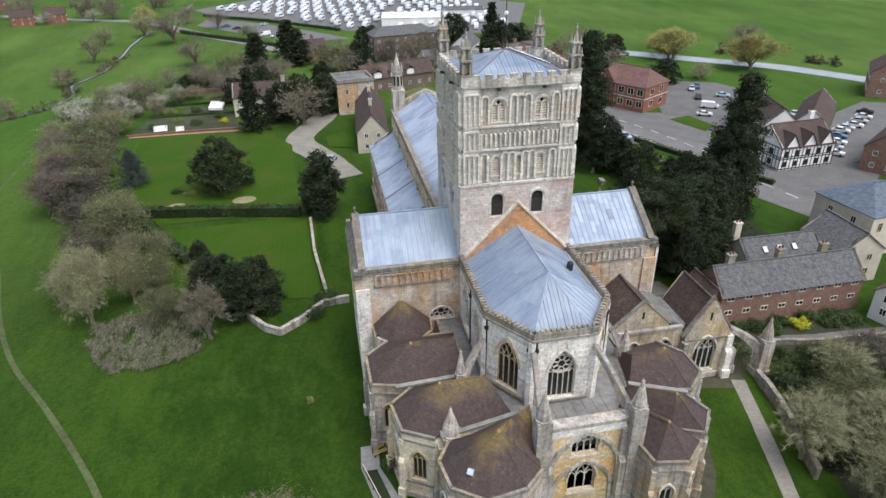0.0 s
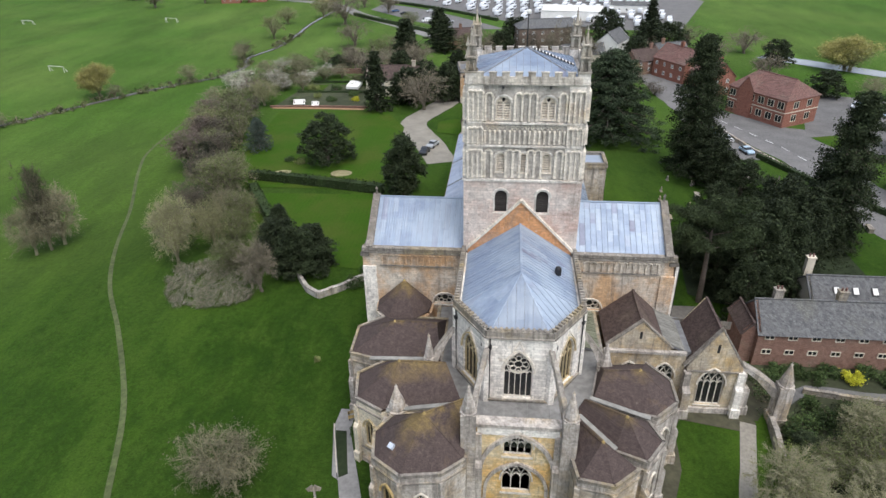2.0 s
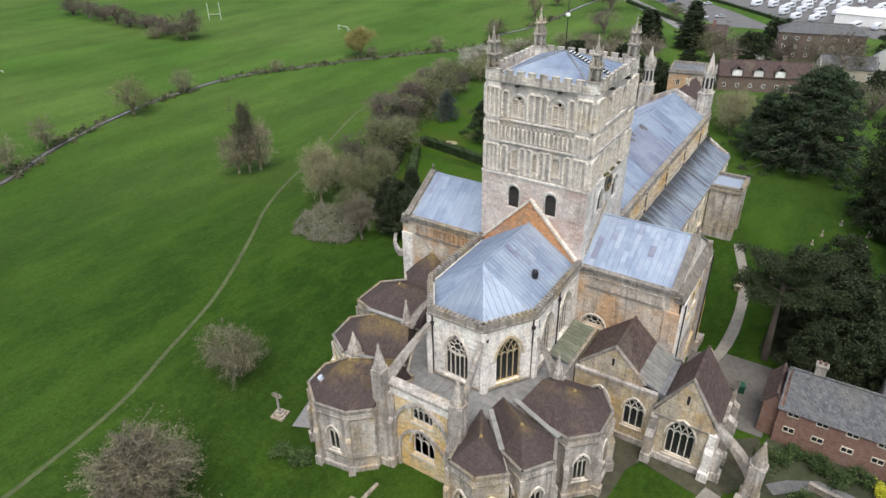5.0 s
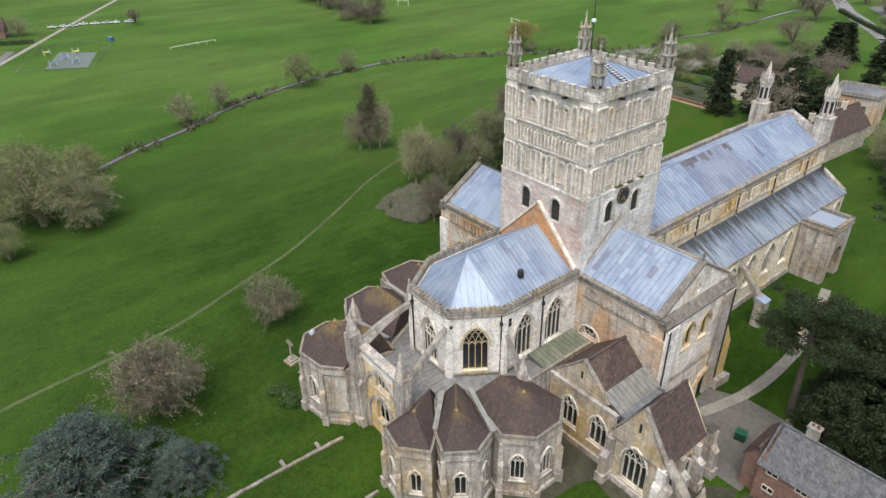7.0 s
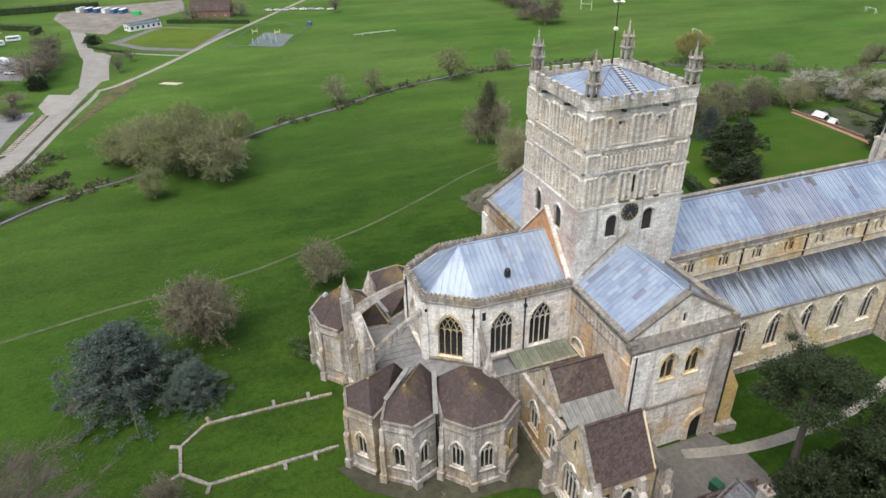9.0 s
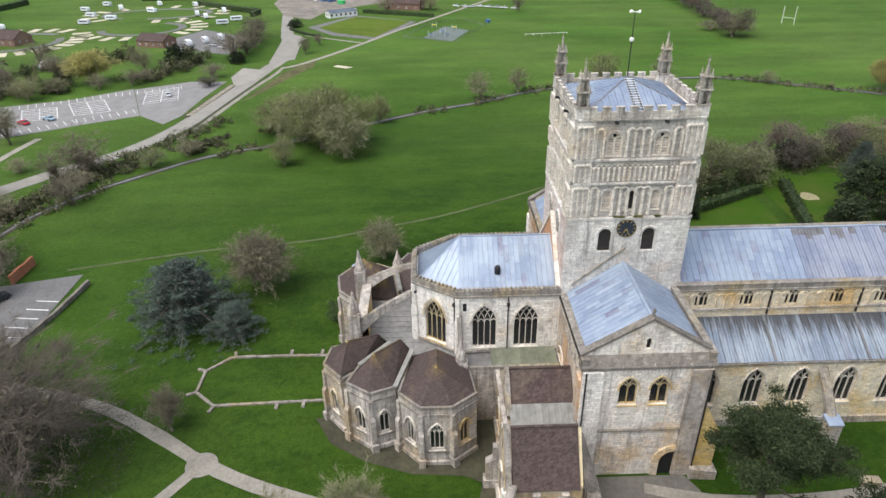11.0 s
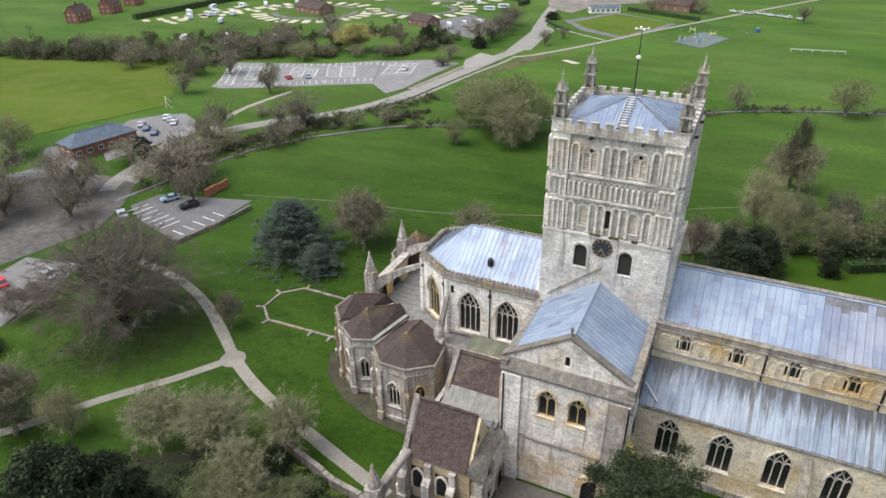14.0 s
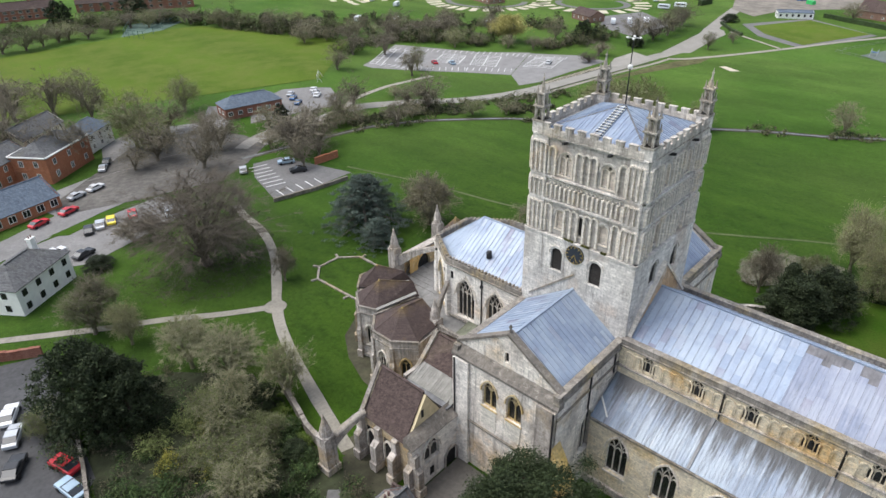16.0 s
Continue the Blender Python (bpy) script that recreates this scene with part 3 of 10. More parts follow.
def sheet(name, poly, material, lift=0.06, step=4.0, label="", category="", kind="structure", parent=None, thick=0.3):
    """A patch that lies on the land."""
    xs, ys = [p[0] for p in poly], [p[1] for p in poly]
    bm = bmesh.new()
    nx, ny = max(1, int((max(xs) - min(xs)) / step)), max(1, int((max(ys) - min(ys)) / step))
    sx, sy = (max(xs) - min(xs)) / nx, (max(ys) - min(ys)) / ny
    tops = []
    for i in range(nx):
        strip_poly = clip_poly(clip_poly(poly, 1, 0, min(xs) + (i + 1) * sx), -1, 0, -(min(xs) + i * sx))
        for j in range(ny):
            cell = clip_poly(clip_poly(strip_poly, 0, 1, min(ys) + (j + 1) * sy), 0, -1, -(min(ys) + j * sy))
            if len(cell) > 2:
                tops.append(bm.faces.new([bm.verts.new((x, y, ground_z(x, y) + lift)) for x, y in cell]))
    bmesh.ops.remove_doubles(bm, verts=bm.verts[:], dist=0.002)
    ob = part(name, bm, material, parent)
    if ob.data.polygons and ob.data.polygons[0].normal.z < 0:
        ob.data.flip_normals()
    return tagged(ob, label, category, "", kind)


def ribbon(name, pts, width, material, lift=0.07, label="", category="", kind="structure", curve=True):
    """A path, road or stream along a line of points, lying on the land."""
    p = [Vector((*q, 0)) for q in pts]
    line = []
    for i in range(len(p) - 1):
        a, b, c, d = p[max(i - 1, 0)], p[i], p[i + 1], p[min(i + 2, len(p) - 1)]
        k = max(2, int((c - b).length / 2.5))
        for j in range(k):
            t = j / k
            line.append(0.5 * ((2 * b) + (c - a) * t + (2 * a - 5 * b + 4 * c - d) * t * t + (3 * b - a - 3 * c + d) * t ** 3) if curve else b.lerp(c, t))
    line.append(p[-1])
    verts, faces = [], []
    for i, q in enumerate(line):
        d = (line[min(i + 1, len(line) - 1)] - line[max(i - 1, 0)]).normalized()
        s = Vector((-d.y, d.x, 0))
        w = (width if not callable(width) else width(i / len(line))) * (1 + 0.12 * noise.noise(q * 0.2))
        for o in (-0.5, -0.17, 0.17, 0.5):
            v = q + s * (o * w)
            verts.append((v.x, v.y, ground_z(v.x, v.y) + lift))
    for i in range(len(line) - 1):
        for j in range(3):
            a = i * 4 + j
            faces.append((a + 1, a, a + 4, a + 5))
    me = bpy.data.meshes.new(name)
    me.from_pydata(verts, [], faces)
    return tagged(link(name, me, material), label, category, "", kind)


# ---- ground ----
def make_ground():
    inner = [-260 + 5 * i for i in range(121)]
    line = [-3000, -1800, -1100, -700, -450, -340] + inner + [400, 520, 750, 1200, 1900, 3000]
    verts = [(x, y, ground_z(x, y)) for y in line for x in line]
    k = len(line)
    faces = [(j * k + i, j * k + i + 1, (j + 1) * k + i + 1, (j + 1) * k + i) for j in range(k - 1) for i in range(k - 1)]
    me = bpy.data.meshes.new("ground")
    me.from_pydata(verts, [], faces)
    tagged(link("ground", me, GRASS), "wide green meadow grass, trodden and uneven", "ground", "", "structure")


make_ground()


# ---- the church: crossing tower ----
def louvres(parent, f, hole, material, twin=False, frame_mat=None):
    u, sill, w, spring, k = hole
    head = arch(u, sill, w, spring, k)
    bm = bmesh.new()
    ol = [(u - w / 2, sill)] + head + [(u + w / 2, sill)]
    a = [bm.verts.new(f.at(p[0], p[1], -0.6)) for p in ol]
    b = [bm.verts.new(f.at(p[0], p[1], -0.7)) for p in ol]
    bm.faces.new(a)
    bm.faces.new(b[::-1])
    for i in range(len(a)):
        j = (i + 1) % len(a)
        bm.faces.new((a[i], b[i], b[j], a[j]))
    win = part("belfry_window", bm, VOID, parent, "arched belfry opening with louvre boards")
    top = max(p[1] for p in head)
    z = sill + 0.12
    spots = [(u - w / 4, w / 2 - 0.14), (u + w / 4, w / 2 - 0.14)] if twin else [(u, w - 0.1)]
    while z < top - 0.15:
        for c, ww in spots:
            half = ww / 2
            if z > spring:
                half = min(half, max(0.08, ww / 2 * (1 - ((z - spring) / (top - spring)) ** 2)))
            bm = bmesh.new()
            beam(bm, f.at(c - half, z, -0.28), f.at(c + half, z, -0.28), 0.26, 0.06, up=(f.n * 0.6 + Vector((0, 0, 0.8))))
            part("louvre", bm, material, win)
        z += 0.29
    bm = bmesh.new()
    if twin:
        f.bar(bm, (u, sill), (u, spring + 0.1), 0.2, 0.35, -0.22)
        for s in (-1, 1):
            f.path(bm, arch(u + s * w / 4, sill, w / 2, spring - 0.1, 0.5, 4), 0.12, 0.3, -0.2)
    f.path(bm, [(u - w / 2 + 0.05, sill)] + arch(u, sill, w - 0.1, spring, k) + [(u + w / 2 - 0.05, sill)], 0.16, 0.3, -0.12)
    f.slab(bm, u - w / 2 - 0.1, u + w / 2 + 0.1, sill - 0.18, sill - 0.02, -0.3, 0.1)
    part("window_frame", bm, frame_mat or LOUVRE, win)
    bm = bmesh.new()
    f.path(bm, arch(u, sill, w + 0.3, spring, k), 0.16, 0.22, 0.06)
    part("hood_mould", bm, STONE_TOWER, win)


def blind_arcade(parent, f, u0, u1, z0, z1, count, crossing=False, shaft=0.13, skip=(), mat=None, name="blind_arcade"):
    """A row of shafts with round arches against a wall; crossing: arches that interlace over two bays."""
    w = (u1 - u0) / count
    gone = [any(a < u0 + (i + 0.5) * w < b for a, b in skip) for i in range(count)]
    runs, i = [], 0
    while i < count:
        j = i
        while j < count and gone[j] == gone[i]:
            j += 1
        if not gone[i]:
            runs.append((i, j))
        i = j
    if len(runs) > 1 or (runs and runs[0] != (0, count)):
        for i, j in runs:
            blind_arcade(parent, f, u0 + i * w, u0 + j * w, z0, z1, j - i, crossing, shaft, (), mat, name)
        return None
    bm = bmesh.new()
    spring = z1 - w * (1.0 if crossing else 0.5) - 0.05
    for i in range(count + 1):
        u = u0 + i * w
        if any(a < u < b for a, b in skip):
            continue
        f.bar(bm, (u, z0), (u, spring), shaft * 1.3, 0.34, 0.1)
        f.bar(bm, (u, spring - 0.12), (u, spring + 0.06), shaft * 1.9, 0.26, 0.06)
        f.bar(bm, (u, z0), (u, z0 + 0.14), shaft * 1.8, 0.26, 0.06)
    for i in range(count):
        c = u0 + (i + 0.5) * w
        if any(a < c < b for a, b in skip):
            continue
        if crossing:
            lo, hi = max(c - w, u0), min(c + w, u1)
            pts = [p for p in arch(c, z0, 2 * w, spring, 0.5, 5) if lo - 0.01 <= p[0] <= hi + 0.01]
            f.path(bm, pts, 0.11, 0.16, 0.05)
        else:
            f.path(bm, arch(c, z0, w, spring, 0.5, 4), 0.17, 0.32, 0.1)
    return part(name, bm, mat or DRESSED, parent)


def string_course(parent, f, z, h=0.22, out=0.2, mat=None, u0=0.0, u1=None):
    bm = bmesh.new()
    f.slab(bm, u0, f.length if u1 is None else u1, z, z + h, -0.3, out)
    part("string_course", bm, mat or STONE_TOWER, parent)


def quad(h):
    return [(h, -h), (h, h), (-h, h), (-h, -h)]


def pinnacle_turret(parent, x, y, z, r, tiers, top):
    """An openwork corner pinnacle: square stages with arched openings, small finials and a spirelet."""
    bm = bmesh.new()
    box(bm, x - r - 0.3, x + r + 0.3, y - r - 0.3, y + r + 0.3, z - 0.25, z)
    base = part("pinnacle", bm, STONE_PINNACLE, parent, "openwork stone corner pinnacle with ochre lichen")
    h = z
    for i, (rr, hh) in enumerate(tiers):
        for sx in (-1, 1):
            for sy in (-1, 1):
                bm = bmesh.new()
                box(bm, x + sx * rr - 0.11, x + sx * rr + 0.11, y + sy * rr - 0.11, y + sy * rr + 0.11, h, h + hh)
                part("post", bm, STONE_PINNACLE, base)
                bm = bmesh.new()
                ring(bm, (x + sx * (rr + 0.08), y + sy * (rr + 0.08), h + hh + 0.15), [(0.13, 0), (0.1, 0.25), (0.02, 0.75)], 4, 0.78)
                part("finial", bm, STONE_PINNACLE, base)
        bm = bmesh.new()
        box(bm, x - rr * 0.45, x + rr * 0.45, y - rr * 0.45, y + rr * 0.45, h, h + hh)
        part("core", bm, STONE_PINNACLE, base)
        for a, b in (((x - rr, y - rr), (x + rr, y - rr)), ((x + rr, y - rr), (x + rr, y + rr)), ((x + rr, y + rr), (x - rr, y + rr)), ((x - rr, y + rr), (x - rr, y - rr))):
            f = Face(a, b)
            bm = bmesh.new()
            f.path(bm, [(0.12, h)] + arch(rr, h, 2 * rr - 0.24, h + hh * 0.55, 0.8, 3) + [(2 * rr - 0.12, h)], 0.12, 0.14)
            part("open_arch", bm, STONE_PINNACLE, base)
        bm = bmesh.new()
        box(bm, x - rr - 0.25, x + rr + 0.25, y - rr - 0.25, y + rr + 0.25, h + hh, h + hh + 0.15)
        part("stage_slab", bm, STONE_PINNACLE, base)
        h += hh + 0.15
    rr = tiers[-1][0]
    bm = bmesh.new()
    ring(bm, (x, y, h), [(rr * 0.8, 0), (0.06, top)], 8)
    ring(bm, (x, y, h + top - 0.1), [(0.05, 0), (0.17, 0.1), (0.05, 0.25), (0.04, 0.6)], 6)
    part("spirelet", bm, STONE_PINNACLE, base)
    return base


def battlement(parent, f, z, h, merlon, gap, thick=0.35, mat=None, rise=0.55):
    bm = bmesh.new()
    f.slab(bm, 0.0, f.length, z, z + h, -thick, 0.0)
    f.slab(bm, 0.0, f.length, z - 0.12, z, -thick, 0.12)
    u = gap * 0.7
    while u + merlon < f.length - 0.3:
        f.slab(bm, u, u + merlon, z + h, z + h + rise, -thick, 0.0)
        f.slab(bm, u - 0.05, u + merlon + 0.05, z + h + rise, z + h + rise + 0.1, -thick - 0.05, 0.06)
        u += merlon + gap
    part("battlement", bm, mat or STONE_TOWER, parent)


def make_tower():
    t = root("church_tower", "tall square Norman stone tower with arcades and lead pyramid roof", "tower")
    lo, hi = 6.95, 6.6
    lower, upper = quad(lo), quad(hi)
    for i in range(4):
        # faces: north, west, south, east
        f = Face(lower[i], lower[(i + 1) % 4])
        c = f.length / 2
        holes = [(c - 2.47, 22.4, 1.7, 24.5, 0.5), (c + 2.47, 22.4, 1.7, 24.5, 0.5)]
        mat = STONE_PINK if i == 3 else STONE_TOWER
        wall(t, lower[i], lower[(i + 1) % 4], 0.0, 26.4, mat, holes, thick=1.2)
        for h in holes:
            louvres(t, f, h, LOUVRE_DARK, frame_mat=STONE_TOWER)
        string_course(t, f, 26.4, 0.25, 0.12)
        g = Face(upper[i], upper[(i + 1) % 4])
        c = g.length / 2
        mids = [(c - 2.65, 27.5, 1.15, 29.25, 0.5), (c, 27.5, 1.15, 29.25, 0.5), (c + 2.65, 27.5, 1.15, 29.25, 0.5)]
        ups = [(c - 2.5, 33.9, 1.65, 35.6, 0.5), (c + 2.5, 33.9, 1.65, 35.6, 0.5)]
        wall(t, upper[i], upper[(i + 1) % 4], 26.65, 30.65, STONE_RECESS_SHADE, mids, thick=1.0)
        wall(t, upper[i], upper[(i + 1) % 4], 30.65, 33.4, STONE_RECESS_SHADE, [], thick=1.0)
        wall(t, upper[i], upper[(i + 1) % 4], 33.4, 37.9, STONE_RECESS_SHADE, ups, thick=1.0)
        for k, h in enumerate(mids):
            louvres(t, g, h, LOUVRE_DARK if (i == 0 and k == 1) else LOUVRE)
        for h in ups:
            louvres(t, g, h, LOUVRE, twin=True)
        # corner turrets: flat clasping strips
        for u in (0.0, g.length - 1.9):
            bm = bmesh.new()
            g.slab(bm, u, u + 1.9, 26.65, 37.9, -0.4, 0.22)
            part("corner_strip", bm, STONE_TOWER, t)
        o = 0.22
        corner = Face(g.at(0, 0, o).xy, g.at(g.length, 0, o).xy)
        for u in (0.1, g.length - 1.8):
            blind_arcade(t, corner, u, u + 1.7, 26.8, 30.3, 3, shaft=0.15)
            blind_arcade(t, corner, u, u + 1.7, 31.0, 33.0, 3, shaft=0.12)
            blind_arcade(t, corner, u, u + 1.7, 33.7, 37.2, 3, shaft=0.15)
        skip_mid = [(h[0] - 0.75, h[0] + 0.75) for h in mids]
        blind_arcade(t, g, 2.1, g.length - 2.1, 26.8, 30.3, 11, shaft=0.2, skip=skip_mid)
        blind_arcade(t, g, 2.1, g.length - 2.1, 31.0, 33.1, 16, crossing=True, shaft=0.15, mat=DRESSED)
        skip_up = [(h[0] - 0.95, h[0] + 0.95) for h in ups]
        blind_arcade(t, g, 2.1, g.length - 2.1, 33.7, 36.9, 11, shaft=0.17, skip=skip_up)
        for z in (30.6, 33.3, 37.75):
            string_course(t, g, z, 0.2, 0.32)
        # blank stones above the belfry windows and rainwater spouts
        for u in (c - 2.6, c + 2.6):
            bm = bmesh.new()
            beam(bm, g.at(u, 37.5, 0), g.at(u, 37.6, 0.7), 0.25, 0.25)
            part("rainwater_spout", bm, METAL_DARK, t)
        battlement(t, Face(g.at(0.6, 0, 0.25).xy, g.at(g.length - 0.6, 0, 0.25).xy), 37.95, 0.7, 0.8, 0.62, mat=STONE_BATTLE, rise=0.45)
    # moss on the ledge of the north face
    rng = random.Random(77)
    g = Face(lower[0], lower[1])
    for u0, u1 in ((5.2, 6.4), (7.4, 8.4), (9.8, 10.4)):
        mv, mf = [], []
        for _ in range(160):
            p = g.at(rng.uniform(u0, u1), 26.68 + rng.random() * 0.12, rng.uniform(-0.1, 0.15))
            a, b = Vector((rng.gauss(0, 1), rng.gauss(0, 1), rng.gauss(0, 1))).normalized() * 0.12, Vector((rng.gauss(0, 1), rng.gauss(0, 1), rng.gauss(0, 1))).normalized() * 0.1
            k = len(mv)
            mv += [tuple(p - a), tuple(p + b), tuple(p + a), tuple(p - b)]
            mf.append((k, k + 1, k + 2, k + 3))
        me = bpy.data.meshes.new("moss")
        me.from_pydata(mv, [], mf)
        link("moss", me, MOSS, t)
    # pyramid roof
    e, top = 5.9, 40.4
    base = [(e, -e, 38.1), (e, e, 38.1), (-e, e, 38.1), (-e, -e, 38.1)]
    for i in range(4):
        lead_roof(t, [base[i], base[(i + 1) % 4], (0, 0, top)], 10 + i, 0.8, 2.6)
    for i in range(4):
        bm = bmesh.new()
        beam(bm, base[i], (0, 0, top + 0.05), 0.16, 0.16)
        part("hip_roll", bm, LEAD_DULL, t)
    for sx in (-1, 1):
        for sy in (-1, 1):
            bm = bmesh.new()
            box(bm, sx * 6.15 - 0.66, sx * 6.15 + 0.66, sy * 6.15 - 0.66, sy * 6.15 + 0.66, 37.9, 39.3)
            part("pinnacle_base", bm, STONE_TOWER, t)
            pinnacle_turret(t, sx * 6.15, sy * 6.15, 39.3, 0.42, [(0.44, 1.3), (0.31, 1.15)], 1.45)
    # ladder on the north slope
    bm = bmesh.new()
    a, b = Vector((5.6, -0.35, 38.45)), Vector((0.5, -0.35, 40.45))
    for o in (0.0, 0.7):
        beam(bm, a + Vector((0, o, 0)), b + Vector((0, o, 0)), 0.09, 0.12)
    part("roof_ladder", bm, METAL_DARK, t)
    for i in range(13):
        p = a.lerp(b, (i + 0.5) / 13)
        bm = bmesh.new()
        beam(bm, p + Vector((0, -0.15, 0.05)), p + Vector((0, 0.85, 0.05)), 0.14, 0.05)
        part("ladder_rung", bm, WHITE, t)
    # mast and vane
    bm = bmesh.new()
    ring(bm, (0, 0, 40.3), [(0.075, 0), (0.045, 7.0)], 8)
    part("mast", bm, METAL_DARK, t, "slender metal mast")
    bm = bmesh.new()
    for a in range(4):
        d = Vector((math.cos(a * 1.57 + 0.4), math.sin(a * 1.57 + 0.4), 0))
        beam(bm, Vector((0, 0, 47.2)), Vector((0, 0, 47.25)) + d * 0.6, 0.06, 0.06)
        ring(bm, Vector((0, 0, 47.15)) + d * 0.62, [(0.05, 0), (0.16, 0.1), (0.05, 0.22)], 6)
    part("wind_vane", bm, WHITE, t)
    bm = bmesh.new()
    ring(bm, (0, 0, 44.2), [(0.12, 0), (0.26, 0.08), (0.26, 0.3), (0.1, 0.42)], 8)
    part("mast_lamp", bm, WHITE, t, "small pale lamp on the mast")
    # old roof lines: gabled scars on the east and west faces
    for s in (-1, 1):
        f = Face((7.0, 7.25 * s), (-7.0, 7.25 * s)) if s > 0 else Face((-7.0, -7.25), (7.0, -7.25))
        bm = bmesh.new()
        pts = [(0.6, 16.4), (13.4, 16.4), (13.4, 17.5), (7.0, 24.0), (0.6, 17.5)]
        va = [bm.verts.new(f.at(u, z, 0.0)) for u, z in pts]
        vb = [bm.verts.new(f.at(u, z, -0.4)) for u, z in pts]
        bm.faces.new(va)
        bm.faces.new(vb[::-1])
        for i in range(5):
            j = (i + 1) % 5
            bm.faces.new((va[i], vb[i], vb[j], va[j]))
        part("roof_scar_gable", bm, STONE_BRICKY if s < 0 else STONE_OCHRE, t, "orange stone gable of a former steeper roof")
        bm = bmesh.new()
        f.bar(bm, (0.4, 17.3), (7.0, 24.15), 0.26, 0.5, -0.05)
        f.bar(bm, (13.6, 17.3), (7.0, 24.15), 0.26, 0.5, -0.05)
        part("gable_coping", bm, DRESSED, t)
    f = Face((6.95, -6.95), (6.95, 6.95))
    bm = bmesh.new()
    f.bar(bm, (1.2, 18.0), (6.95, 22.8), 0.16, 0.3, 0.02)
    part("weathering_line", bm, COPING, t)
    # clock
    c = f.at(6.8, 25.3, 0.0)
    bm = bmesh.new()
    m = Matrix.Translation(c) @ f.n.to_track_quat("Z", "Y").to_matrix().to_4x4()
    bmesh.ops.create_cone(bm, cap_ends=True, segments=40, radius1=1.12, radius2=1.12, depth=0.3, matrix=m)
    dial = part("clock", bm, CLOCK_FACE, t, "round dark blue clock face with gilt numerals")
    bm = bmesh.new()
    for i in range(12):
        a = i * math.pi / 6
        f.bar(bm, (6.8 + 0.78 * math.sin(a), 25.3 + 0.78 * math.cos(a)), (6.8 + 1.0 * math.sin(a), 25.3 + 1.0 * math.cos(a)), 0.09, 0.04, 0.17)
    f.path(bm, [(6.8 + 1.08 * math.sin(i * math.pi / 18), 25.3 + 1.08 * math.cos(i * math.pi / 18)) for i in range(37)], 0.04, 0.06, 0.16)
    part("numeral_ring", bm, GILT, dial)
    for ln, an, w in ((0.55, 3.75, 0.12), (0.85, 2.75, 0.08)):
        bm = bmesh.new()
        f.bar(bm, (6.8, 25.3), (6.8 + ln * math.sin(an), 25.3 + ln * math.cos(an)), w, 0.04, 0.2)
        part("clock_pointer", bm, GILT, dial)


make_tower()


# ---- the church: choir and apse ----
def crested_parapet(parent, f, z, h=0.75, thick=0.4, mat=None, spikes=True):
    bm = bmesh.new()
    f.slab(bm, 0, f.length, z, z + h, -thick, 0.12)
    f.slab(bm, -0.05, f.length + 0.05, z - 0.18, z, -thick, 0.26)
    if spikes:
        u = 0.25
        while u < f.length - 0.15:
            f.slab(bm, u, u + 0.26, z + h, z + h + 0.22, -thick + 0.04, 0.06)
            u += 0.55
    else:
        f.slab(bm, 0, f.length, z + h, z + h + 0.1, -thick - 0.08, 0.2)
    part("parapet", bm, mat or COPING, parent)


